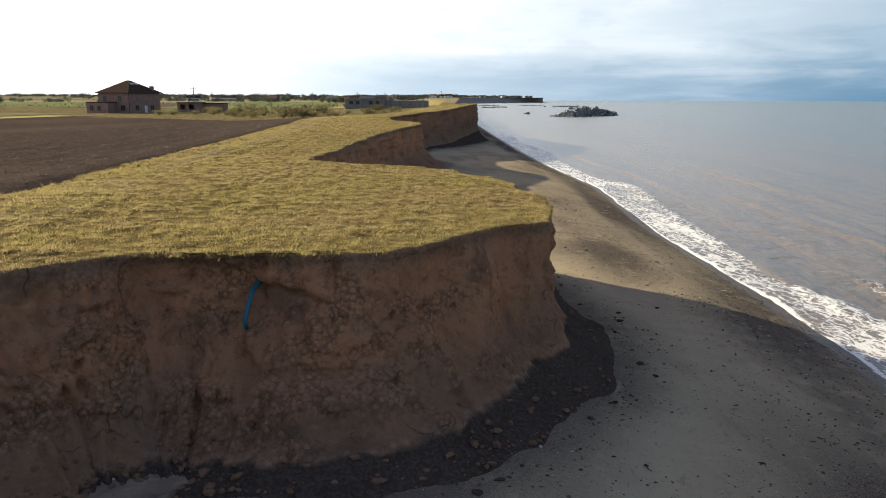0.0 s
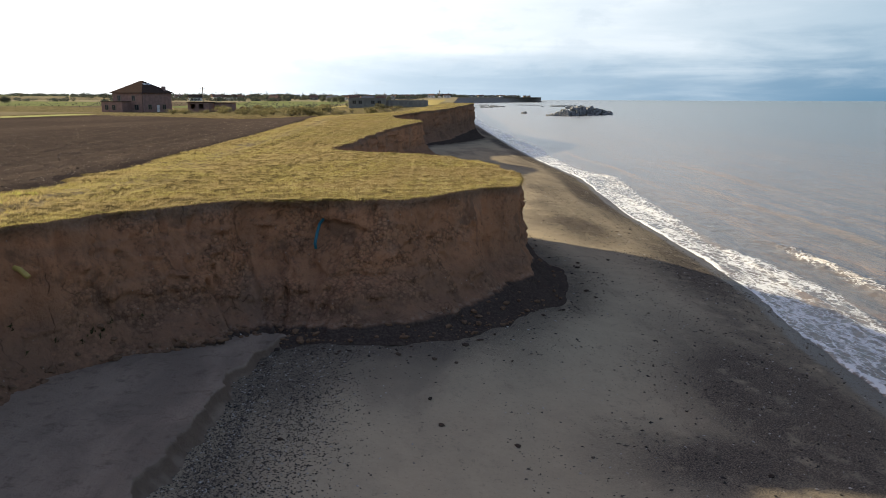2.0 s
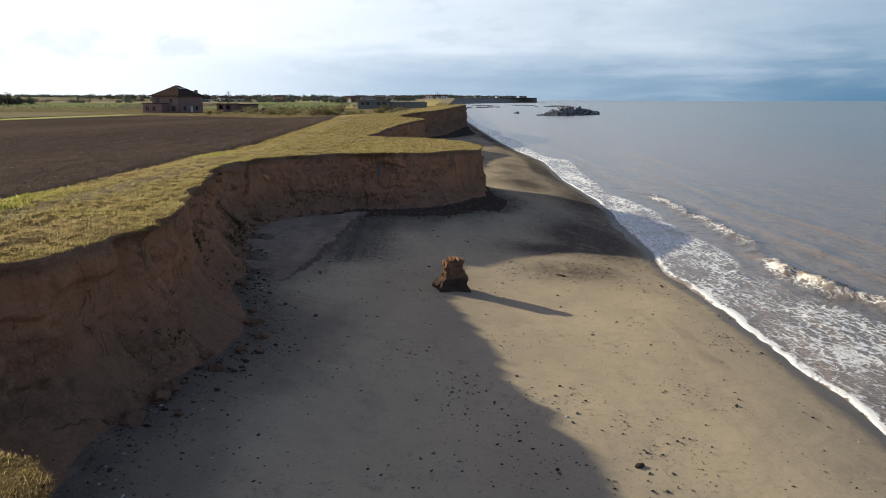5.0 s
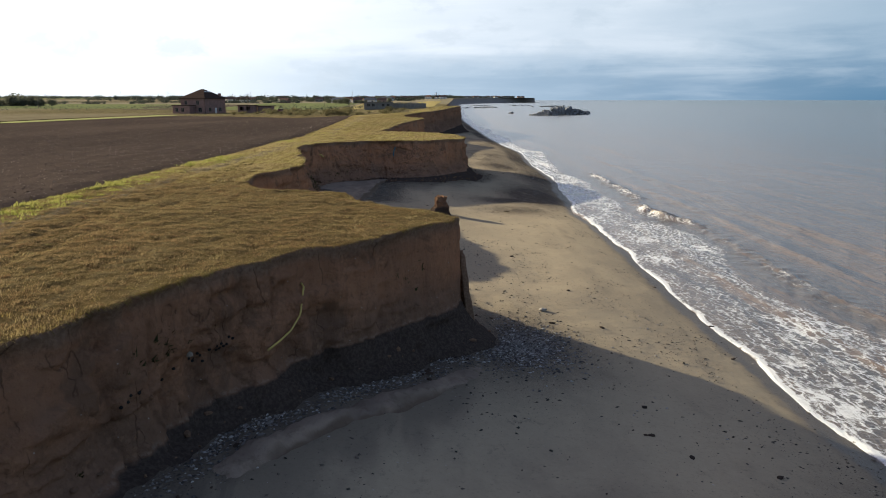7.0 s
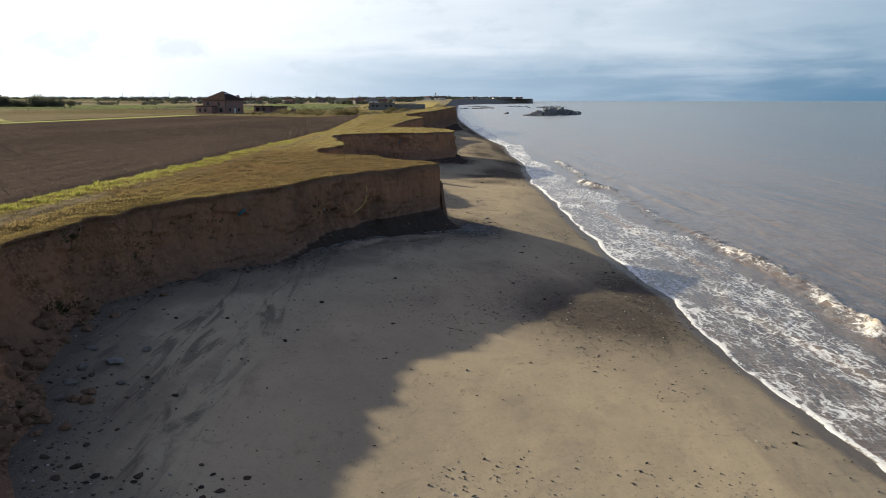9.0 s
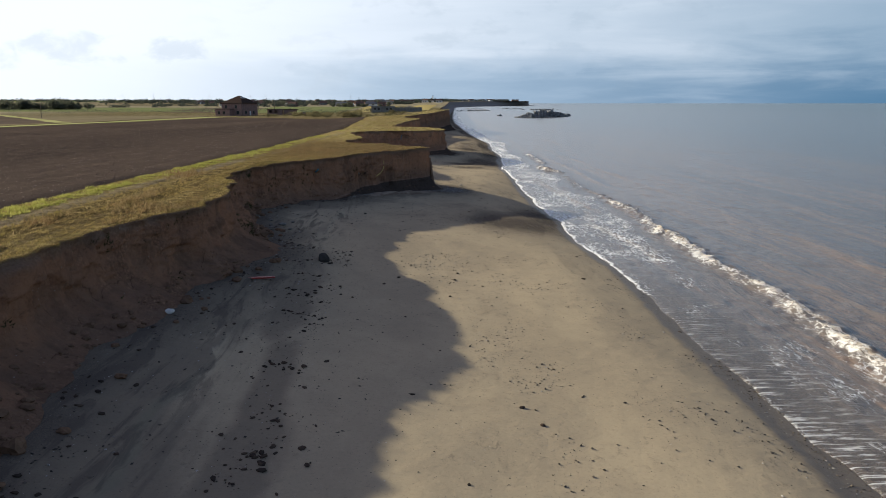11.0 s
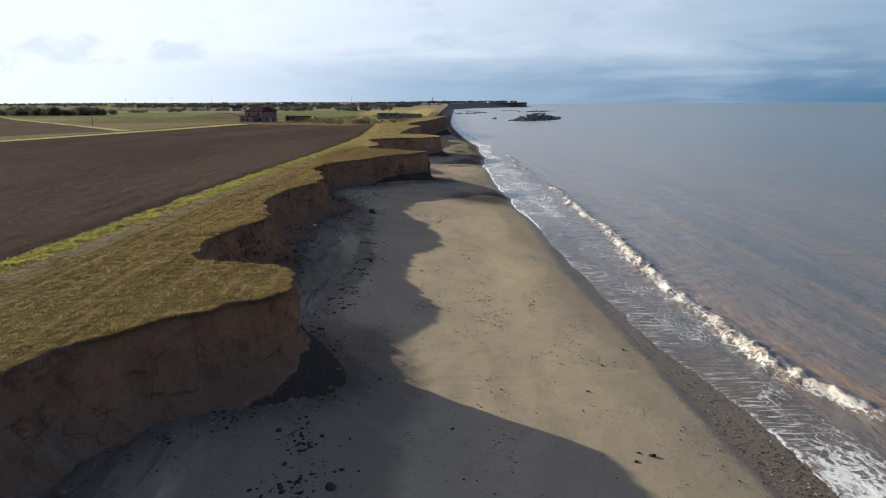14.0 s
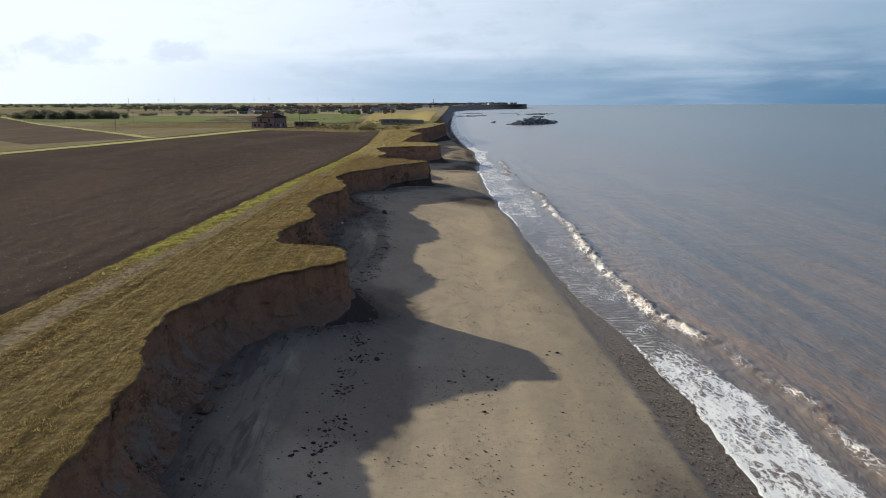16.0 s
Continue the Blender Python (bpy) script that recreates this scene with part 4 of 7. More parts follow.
# shingle patches; the three past y 50 also stand in for shade
for cx, cy, rx, ry, amt in ((2.6, -43.5, 3.0, 4.5, 1.2), (-5.0, 11.5, 1.6, 3.2, 0.6), (-5.6, 5.5, 1.0, 5.0, 0.5), (2.5, 16, 1.5, 2, 0.5), (11.5, 12, 3.2, 7, 1.6), (8.0, 8.5, 3.5, 2.2, 1.2), (14.5, 30, 2.6, 9, 1.1), (11, 44, 2.5, 8, 1.2), (8.5, 2, 3, 3, 0.9), (8.5, -66, 5, 4.5, 1.3), (12, -60, 3, 6, 1.3), (12.5, 52, 5, 9, 0.6), (12, 72, 6, 14, 0.5), (13, 100, 6, 20, 0.5), (11, -174, 3, 6, 0.8), (-4, -140, 2, 5, 0.4)):
    gravel = np.maximum(gravel, amt * np.exp(-((bx - cx) / rx) ** 2 - ((by - cy) / ry) ** 2))
gravel = np.maximum(gravel, 1.15 * smooth((bx - shift_x - shore_shift(by) - 8.6) / 2.5) * smooth((by - 6) / 14) * (0.75 + 0.5 * vnoise(by * 0.09, bx * 0.2, 0, 73)))
# darker sand by the cliff foot and south of the middle headland
dark_mask = np.maximum(np.exp(-(away_out / 5.0) ** 2) * smooth((2 - bx) / 3), 0.40 * np.exp(-((bx + 1) / 7.5) ** 4 - ((by + 61) / 12.0) ** 4))
dark_mask = np.maximum(dark_mask, np.exp(-((bx + 7.0 - 0.8 * np.sin(by * 0.15)) / 1.5) ** 2) * smooth((-84 - by) / 6) * smooth((by + 138) / 6) * (0.8 + 0.5 * vnoise(by * 0.3, bx * 0.6, 0, 74)))
# shade painted over the northern beach, where no cliff casts it
dark_mask = np.maximum(dark_mask, 0.45 * smooth((by - 41) / 3.0) * smooth((bx - shift_x - 1) / 3))
# the rest of the middle headland's shadow, painted on the sand
dark_mask = np.maximum(dark_mask, 0.72 * np.exp(-((bx - 9.5 - 0.35 * (by + 64)) / 6.0) ** 4 - ((by + 62.5) / 6.0) ** 4))
# from here on damp sand and dark runnels again
dark_mask = np.maximum(dark_mask, 0.9 * np.exp(-((bx + 6) / 5.0) ** 4 - ((by + 160) / 13.0) ** 4))
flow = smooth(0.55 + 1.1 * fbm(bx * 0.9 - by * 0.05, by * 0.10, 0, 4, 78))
dark_mask = np.maximum(dark_mask, 1.05 * platform * flow * smooth((by + 168) / 6) * smooth((-90 - by) / 8))
dark_mask = np.maximum(dark_mask, 0.55 * platform * flow * smooth((-54 - by) / 4) * smooth((by + 96) / 6))
shelf = smooth((step_x + 2.0 - bx) / 2.5) * smooth((-53 - by) / 4)
beach = new("beach", mesh_arrays("beach", B.reshape(-1, 3), grid_faces(*bx.shape)[:, ::-1], [SAND], True, attrs={"gravel": np.clip(gravel, 0, 1), "dark_mask": dark_mask, "shelf": shelf, "tide": bx - shift_x - shore_shift(by)}))
tagged(beach, "sandy beach with dark shingle streaks", "beach", kind="structure")

# ---- low clay bench at the foot of the near headland, with its broken step ----
ledge_line = catmull([(-10.4, -13.5), (-8.6, -9.3), (-7.7, -2.8), (-7.4, 0.4), (-7.0, 4.1), (-6.7, 8.8), (-6.6, 11.2), (-6.2, 13.6), (-5.3, 15.2), (-4.2, 15.9), (-3.2, 16.3), (-2.2, 16.9), (-1.2, 17.8)], lambda y: 0.1)
L_arc = np.concatenate(([0], np.cumsum(np.linalg.norm(np.diff(ledge_line, axis=0), axis=1))))
L_t = np.gradient(blur(ledge_line, 8), axis=0)
L_t /= np.linalg.norm(L_t, axis=1, keepdims=True)
L_out = np.stack((L_t[:, 1], -L_t[:, 0]), 1)
ledge_line = ledge_line + L_out * (0.16 * fbm(L_arc * 0.9, 0, 0, 3, 131) + 0.10 * np.abs(fbm(L_arc * 2.6, 0, 0, 3, 132)))[:, None]
high_l = 0.04 + (0.50 - 0.15 * smooth((L_arc - L_arc[-1] + 2.0) / 2.0)) * smooth(L_arc / 7.0) + 0.30 * (1 - smooth(L_arc / 7.0)) + 0.04 * fbm(L_arc * 0.6, 1, 0, 3, 133)
rows_f = np.linspace(0, 1, 9)
rows_t = np.array([0.05, 0.15, 0.35, 0.7, 1.2, 1.8, 2.5, 3.3, 4.2, 5.2, 6.5, 8.0])
K = np.zeros((len(ledge_line), len(rows_f) + len(rows_t), 3))
for k, q in enumerate(rows_f):
    out = 1.05 * (1 - q) ** 1.4 + 0.22 * np.abs(fbm(L_arc * 2.2, q * 2.0, 0, 3, 134)) * (1 - q * 0.5)
    K[:, k, :2] = ledge_line + L_out * out[:, None]
    K[:, k, 2] = -0.55 * (1 - q) + high_l * q
inward = np.stack((-np.ones(len(L_arc)), np.zeros(len(L_arc))), 1)
mixw = smooth((L_arc - L_arc[-1] + 6) / 4)[:, None]
inward = inward * (1 - mixw) + np.array((-0.3, 1.0)) * mixw
for k, d in enumerate(rows_t):
    w = smooth(d / 1.5)
    K[:, len(rows_f) + k, :2] = ledge_line - L_out * d * (1 - w) + inward * d * w
    K[:, len(rows_f) + k, 2] = high_l + 0.03 * d * (1 - 0.4 * w) + 0.05 * fbm(K[:, len(rows_f) + k, 0] * 0.8, K[:, len(rows_f) + k, 1] * 0.5, 0, 3, 135)
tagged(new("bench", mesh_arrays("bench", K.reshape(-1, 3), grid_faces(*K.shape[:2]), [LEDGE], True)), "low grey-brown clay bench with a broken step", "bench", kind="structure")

# ---- smooth clay ridge along the foot of the middle headland ----
ridge_line = catmull([(1.5, -45.6), (0.2, -47.6), (-1.8, -49.9), (-4.2, -52.3), (-6.0, -55.0), (-7.0, -58.5)], lambda y: 0.12)
R_arc = np.linspace(0, 1, len(ridge_line))
R_t = np.gradient(blur(ridge_line, 6), axis=0)
R_t /= np.linalg.norm(R_t, axis=1, keepdims=True)
R_out = np.stack((-R_t[:, 1], R_t[:, 0]), 1)
turn = np.linspace(0, np.pi, 15)
hump = (0.34 * np.sin(np.pi * np.clip(R_arc * 1.02, 0, 1)) ** 0.5 + 0.06 * fbm(R_arc * 14, 0, 0, 3, 181))
girth = 0.62 + 0.14 * fbm(R_arc * 9, 1, 0, 3, 182)
Q = np.zeros((len(ridge_line), len(turn), 3))
Q[:, :, :2] = ridge_line[:, None, :] + R_out[:, None, :] * (np.cos(turn)[None, :] * girth[:, None])[:, :, None]
Q[:, :, 2] = (0.12 - 0.09 * Q[:, :, 0]) * 0.9 - 0.12 + (hump[:, None] + 0.05 * fbm(Q[:, :, 0] * 3, Q[:, :, 1] * 3, 0, 3, 183)) * np.sin(turn)[None, :] * 1.5
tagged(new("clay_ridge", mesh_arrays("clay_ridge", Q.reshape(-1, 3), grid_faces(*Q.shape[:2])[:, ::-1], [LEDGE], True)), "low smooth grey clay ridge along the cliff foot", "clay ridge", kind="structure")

# ---- sea ----
sx = np.concatenate((np.arange(12.5, 27, 0.16), np.arange(27, 34, 0.3), 34 + np.cumsum(0.3 * 1.17 ** np.arange(52))))
sx = sx[sx < 6000]
sy = np.concatenate((-212 - np.cumsum(1.0 * 1.25 ** np.arange(24))[::-1], np.arange(-212, 75, 0.34), 75 + np.cumsum(0.5 * 1.09 ** np.arange(78))))
X, Y = np.meshgrid(sx, sy, indexing="ij")
bow = np.where(Y > 190, np.interp(Y, [190, 300, 420, 640, 1000, 1350, 1600, 1850, 2200, 2600], [0, 1, 5, 15, 31, 47, 84, 170, 330, 330]), 0)
X = X + bow
xr = X - bow
shore = water_edge(Y) + 0.22 * vnoise(Y * 0.08, 21.0, 0, 91) + 0.55 * np.abs(vnoise(Y * 0.22, 22.0, 0, 92)) + 0.25 * np.abs(vnoise(Y * 0.7, 22.0, 0, 93)) - 0.3
# the outer breaker, the spent wave inside it, and how strongly each one breaks
line_b = np.interp(Y, [-300, -168, -157, -150, -143, -137, -127, -113, -105, -95, -80, -66, -58, -46, -30, -8, 3, 14, 38, 60, 80, 150], [24, 23.7, 23.5, 22.6, 20.9, 20.1, 20.1, 20.5, 21, 22, 22.5, 22.5, 23.5, 23.3, 23, 23.8, 22.3, 24, 25, 23.5, 23.8, 24.5])
line_b = line_b + 0.35 * vnoise(Y * 0.10, 2.0, 0, 82) + 0.28 * vnoise(Y * 0.45, 2.0, 0, 83) + 0.12 * vnoise(Y * 1.6, 2.0, 0, 85)
power = np.interp(Y, [-300, -178, -168, -150, -143, -138, -88, -70, -48, -42, -22, -10, -6, 2, 8, 13, 36, 44, 62, 78, 100, 150, 190], [0.3, 0.4, 0.6, 0.55, 0.8, 1.0, 1.0, 0.9, 0.8, 0.5, 0.40, 0.45, 0.95, 0.95, 0.50, 0.70, 0.68, 0.15, 0.1, 0.5, 0.35, 0.2, 0])
power = power * (0.85 + 0.3 * vnoise(Y * 0.12, 5.0, 0, 84))
line_c = np.interp(Y, [-300, -170, -150, -140, -80, -74, -62, -50, -39, -20, 20, 60, 100], [17.2, 17.4, 17.6, 16.6, 17.8, 18.2, 16.6, 19, 18.4, 18, 19.5, 21, 21]) + 0.4 * vnoise(Y * 0.08, 11.0, 0, 85) + 0.2 * vnoise(Y * 0.5, 12.0, 0, 86)
pow_c = np.interp(Y, [-300, -145, -138, -92, -80, -30, 0, 40, 100], [0.5, 0.5, 0.0, 0.0, 0.6, 0.5, 0.35, 0.5, 0.3])
d1, d2 = xr - line_b, xr - line_c
lip = 0.25 * fbm(X * 1.1, Y * 2.4, 0, 3, 89)
ridge = 0.42 * power * np.where(d1 < 0, np.exp(-(d1 / 0.75) ** 2), np.exp(-(d1 / 1.3) ** 2)) * (1 + lip) + 0.13 * pow_c * np.where(d2 < 0, np.exp(-(d2 / 0.30) ** 2), np.exp(-(d2 / 1.3) ** 2))
lines = np.zeros_like(X)
for k, (at, hi, wide_w) in enumerate(((28.5, 0.10, 1.1), (33.5, 0.10, 1.3), (39.5, 0.12, 1.6), (47, 0.12, 2.0), (57, 0.14, 2.4), (70, 0.16, 3.0), (88, 0.18, 3.6))):
    dl = xr - at - 2.2 * vnoise(Y * 0.012, k, 0, 181) - 0.5 * vnoise(Y * 0.08, k, 0, 182)
    lines = lines + 1.7 * hi * smooth(0.45 + 1.2 * vnoise(Y * 0.02, 9.0 + k, 0, 183)) * np.where(dl < 0, np.exp(-(dl / (wide_w * 0.45)) ** 2), np.exp(-(dl / wide_w) ** 2))
swell = lines + 0.05 * fbm(X * 0.12, Y * 0.03, 0, 3, 87) * smooth((xr - 20) / 20) + 0.035 * fbm(X * 0.9, Y * 0.45, 0, 3, 88) * smooth((90 - xr) / 60) * smooth((xr - line_b) / 2)
chop = 0.17 * fbm(X * 2.0, Y * 1.8, 0, 3, 89) * (power * np.exp(-((d1 + 0.3) / 1.0) ** 2) + 0.3 * pow_c * np.exp(-(d2 / 0.5) ** 2))
shallow = smooth((shore + 3.5 - xr) / 3.5)
Zs = SEA_Z + (ridge + swell + chop) * (1 - 0.8 * shallow) + 0.035 * fbm(X * 1.4, Y * 0.9, 0, 3, 90) * smooth((28 - xr) / 8) * (1 - shallow)
Zs = np.where(xr < shore, SEA_Z - 0.35 * smooth((shore - xr) / 0.6), Zs)
# foam: the tumbling crest, its apron, the lace behind the last wave, the thin front on the sand
front = np.interp(Y, [-300, -156, -150, -145, -95, -84, 200], [0.75, 0.75, 0.6, 0.22, 0.22, 0.75, 0.75]) + 0.2 * vnoise(Y * 0.25, 31.0, 0, 95)
belt = np.interp(Y, [-300, -175, -156, -151, -145, -95, -85, -70, -40, -12, 4, 14, 60, 150, 250], [0.50, 0.53, 0.52, 0.46, 0.30, 0.27, 0.30, 0.38, 0.40, 0.39, 0.37, 0.43, 0.48, 0.46, 0.44])
reach_b = np.interp(Y, [-300, -160, -148, -140, -95, -80, -40, 0, 14, 60, 100, 250], [6.5, 6.5, 5.5, 5.8, 6.5, 7.0, 7.5, 7.0, 4.2, 4.0, 5.0, 5.5])
foam = (0.55 + 0.16 * vnoise(Y * 0.5, 33.0, 0, 97)) * smooth(power * 1.3) * np.where(d1 < 0, np.exp(-(d1 / 1.25) ** 2), np.exp(-(d1 / 0.55) ** 2))
foam = np.maximum(foam, 0.45 * power * np.where(d1 < 0, np.exp(-(d1 / 2.4) ** 2), 0))
foam = np.maximum(foam, (0.45 + 0.25 * vnoise(Y * 0.05, 32.0, 0, 96)) * pow_c * 1.3 * np.where(d2 < 0, np.exp(-(d2 / 0.7) ** 2), np.exp(-(d2 / 0.35) ** 2)))
foam = np.maximum(foam, front * np.exp(-((xr - shore - 0.06) / 0.26) ** 2))
reach_b = reach_b * (1 + 0.35 * vnoise(Y * 0.07, 37.0, 0, 100))
foam = np.maximum(foam, (belt + 0.10 * vnoise(Y * 0.3, X * 0.5, 0, 98)) * smooth((reach_b - (xr - shore)) / (0.25 * reach_b)) * smooth((xr - shore + 0.1 - np.interp(Y, [-150, -142, -98, -88], [0, 1.6, 1.6, 0])) / 0.5))
foam = np.maximum(foam, 0.24 * smooth((line_b + 1.5 - xr) / 1.5) * smooth(0.35 + 1.2 * vnoise(Y * 0.06, X * 0.12, 0, 94)) * smooth((Y + 95) / 10))
foam = np.maximum(foam, 0.36 * smooth(0.1 + 1.4 * vnoise(Y * 0.13, X * 0.16, 0, 194)) * np.exp(-((d1 - 1.5) / 1.6) ** 2) * smooth(power * 1.4))
foam = np.where(xr > 32, 0.0, foam)
tan = np.clip(power * np.exp(-((d1 - 0.05) / 0.55) ** 2), 0, 1)
mud = np.exp(-((d1 - 1.9) / 1.5) ** 2) * np.clip(0.35 + 0.8 * vnoise(Y * 0.03, 44.0, 0, 195), 0, 1) * np.interp(Y, [-300, -150, -120, 0, 60, 120], [1, 1, 0.6, 0.7, 0.4, 0])
film = smooth((shore + 5.0 - xr) / 4.0) * np.interp(Y, [-154, -147, -96, -84], [0, 1, 1, 0.25])
sea = new("sea", mesh_arrays("sea", np.stack((X, Y, Zs), -1).reshape(-1, 3), grid_faces(len(sx), len(sy)), [SEA], True, attrs={"foam": foam, "tan": tan, "mud": mud, "film": film}))
tagged(sea, "silty brown-grey sea with white breakers", "sea", kind="structure")

# ---- ploughed field ----
fy = np.concatenate((np.arange(-215, 60, 0.55), np.arange(60, 174, 1.2)))
fu = np.concatenate((np.linspace(0, 0.35, 90), np.linspace(0.35, 1, 70)[1:]))
U, Y = np.meshgrid(fu, fy, indexing="ij")
X = np.interp(Y, FIELD_Y, FIELD_X) * (1 - U) + np.interp(Y, WEST_Y, WEST_X) * U + 0.25 * vnoise(Y * 0.7, 3.0, 0, 101) * (1 - smooth(U * 60))
Yc = np.minimum(Y, field_far(X) - 0.02 * (174 - Y))
Zf = land_z(X, Yc) + 0.03 + 0.05 * fbm(X * 1.6, Yc * 0.5, 0, 3, 102) + 0.02 * np.sin((X - np.interp(Yc, FIELD_Y, FIELD_X)) * 2.1) * smooth(U * 30) * (1 - smooth((U - 0.2) / 0.15)) - 0.25 * (1 - smooth(U * 60)) - 0.2 * (1 - smooth((1 - U) * 60))
field = new("ploughed_field", mesh_arrays("ploughed_field", np.stack((X, Yc, Zf), -1).reshape(-1, 3), grid_faces(len(fu), len(fy))[:, ::-1], [PLOUGH], True))
tagged(field, "dark brown freshly ploughed field", "field", kind="structure")

# ---- farmland beyond the field ----
def sheet(name, corners, mat, label, lift=0.06, n=30, category="field"):
    """A patch of land on the plain between four corners."""
    a, b, c, d = (np.array(p, float) for p in corners)
    U, V = np.meshgrid(np.linspace(0, 1, n), np.linspace(0, 1, n), indexing="ij")
    q = (a * (1 - U[..., None]) + b * U[..., None]) * (1 - V[..., None]) + (d * (1 - U[..., None]) + c * U[..., None]) * V[..., None]
    wob = 0.6 * fbm(q[..., 0] * 0.05, q[..., 1] * 0.05, 0, 3, 111)
    zz = land_z(q[..., 0], q[..., 1]) + lift
    me = mesh_arrays(name, np.stack((q[..., 0] + wob, q[..., 1] + wob, zz), -1).reshape(-1, 3), grid_faces(n, n), [mat], True)
    return tagged(new(name, me), label, category, kind="structure")


sheet("verge", [(-88, 177), (-80, 172), (-109, -11), (-115, -11)], LANE, "pale dry grass lane beside the ploughed field", 0.10, category="lane")
sheet("verge", [(-115, -11), (-109, -11), (-165, -300), (-171, -300)], LANE, "pale dry grass lane beside the ploughed field", 0.10, category="lane")
for (xa, ya), (xb, yb) in (((-106, 88), (-132, 127)), ((-132, 127), (-178, 193)), ((-178, 193), (-246, 285)), ((-246, 285), (-300, 368)), ((-300, 368), (-430, 570))):
    sheet("verge", [(xa - 3.0, ya), (xa + 2.0, ya), (xb + 2.0, yb), (xb - 3.0, yb)], LANE, "pale dry grass lane forking off across the fields", 0.12, category="lane")
sheet("brown_field", [(-108, 86), (-430, 560), (-480, 420), (-128, 40)], TILLED, "bare brown tilled field", 0.09)
sheet("stubble_field", [(-330, 210), (-92, 205), (-116, -11), (-330, 60)], STUBBLE, "pale harvested stubble field")
sheet("stubble_field", [(-330, 58), (-116, -12), (-172, -300), (-420, -300)], STUBBLE, "pale harvested stubble field")
sheet("brown_field", [(-900, 330), (-340, 330), (-340, 40), (-900, 40)], TILLED, "bare brown tilled field")
sheet("green_field", [(-700, 640), (-200, 560), (-120, 330), (-700, 360)], MEADOW, "bright green winter crop field")
sheet("brown_field", [(-210, 560), (-90, 520), (-70, 280), (-150, 300)], TILLED, "bare brown tilled field")
sheet("green_field", [(-150, 640), (-62, 640), (-50, 285), (-110, 290)], MEADOW, "dull green meadow beside the cliff", 0.10)
sheet("stubble_field", [(-60, 700), (18, 700), (3, 260), (-40, 262)], GOLD, "golden dry grass field beside the cliff", 0.12)
sheet("stubble_field", [(-1500, 1300), (-240, 1300), (-240, 720), (-1500, 800)], STUBBLE, "pale harvested stubble field")
sheet("green_field", [(-2600, 2600), (-500, 2600), (-500, 1400), (-2600, 1400)], MEADOW, "bright green winter crop field", 0.1)


def land_at(x, y):
    return float(land_z(x, y))


# ---- plants ----
def leaf_crown(rng, radius, height, count, size, base, uneven=0.35, lobes=6):
    """Many small leaf clumps filling several uneven lobes."""
    centres = [(rng.normal(0, radius * 0.42), rng.normal(0, radius * 0.42), base + height * rng.uniform(0.2, 0.8), rng.uniform(0.4, 0.75)) for _ in range(lobes)]
    verts, faces = [], []
    for k in range(count):
        cx, cy, cz, cr = centres[rng.integers(lobes)]
        d = rng.normal(0, 1, 3)
        d /= np.linalg.norm(d)
        r = rng.uniform(0.55, 1.0 + uneven * 0.4)
        c = np.array((cx + d[0] * r * radius * cr, cy + d[1] * r * radius * cr, max(base * 0.8, cz + d[2] * r * height * cr * 0.55)))
        n = d + rng.normal(0, 0.6, 3)
        n /= np.linalg.norm(n)
        a = np.cross(n, rng.normal(0, 1, 3))
        a /= np.linalg.norm(a)
        b = np.cross(n, a)
        s1, s2 = size * rng.uniform(0.5, 1.3), size * rng.uniform(0.4, 1.0)
        i = len(verts)
        verts += [c - a * s1, c + b * s2 * 0.7 + n * size * 0.2, c + a * s1, c - b * s2 * 0.7 - n * size * 0.1]
        faces.append((i, i + 1, i + 2, i + 3))
    return np.array(verts), np.array(faces)


def make_tree(seed, height, radius, count=620, mat=None):
    rng = np.random.default_rng(seed)
    root = new("tree")
    bm = tube([(0, 0, -0.3), (0.1, 0, height * 0.25), (0.05, 0.15, height * 0.55), (0, 0.1, height * 0.8)], 0.2, 7, None, [height * 0.03, height * 0.022, height * 0.014, 0.03])
    for k in range(5):
        a = k * 1.26 + rng.uniform(0, 0.6)
        z0 = height * rng.uniform(0.28, 0.5)
        bm = tube([(0.05, 0.05, z0), (math.cos(a) * radius * 0.4, math.sin(a) * radius * 0.4, z0 + height * 0.16), (math.cos(a) * radius * 0.7, math.sin(a) * radius * 0.7, z0 + height * 0.26)], 0.05, 5, bm, [height * 0.012, height * 0.008, 0.02])
    part("trunk", bm, BARK, root)
    vs, fs = leaf_crown(rng, radius, height * 0.85, count, height * 0.085, height * 0.04, lobes=13)
    crown = new("crown", mesh_arrays("crown", vs, fs, [mat or LEAF], False))
    crown.parent = root
    return root


def make_bush(seed, radius, height, mat, count=260, name="bush"):
    rng = np.random.default_rng(seed)
    root = new(name)
    bm = bmesh.new()
    for k in range(6):
        a = k * 1.05
        tube([(0, 0, -0.1), (math.cos(a) * radius * 0.3, math.sin(a) * radius * 0.3, height * 0.4), (math.cos(a) * radius * 0.6, math.sin(a) * radius * 0.6, height * 0.7)], 0.03, 5, bm, [0.05, 0.035, 0.015])
    part("stem", bm, BARK, root)
    vs, fs = leaf_crown(rng, radius, height * 0.95, count, 0.13 * (radius * height) ** 0.5, height * 0.05, lobes=7)
    ob = new("foliage", mesh_arrays("foliage", vs, fs, [mat], False))
    ob.parent = root
    return root


rng = np.random.default_rng(5)
trees = [make_tree(k, h, r) for k, (h, r) in enumerate(((7.5, 4.6), (9.0, 5.0), (6.0, 4.4)))]
TREE_LABEL = "dull green leafy broadleaf tree on flat farmland"
spots = [(-306 + rng.uniform(-46, 44), 455 + rng.uniform(-16, 16)) for _ in range(52)]           # copse by the lane
spots += [(-150 + 26 * rng.normal(), 760 + 40 * rng.normal()) for _ in range(16)]
spots += [(-70 + 18 * rng.normal(), 640 + 25 * rng.normal()) for _ in range(16)]
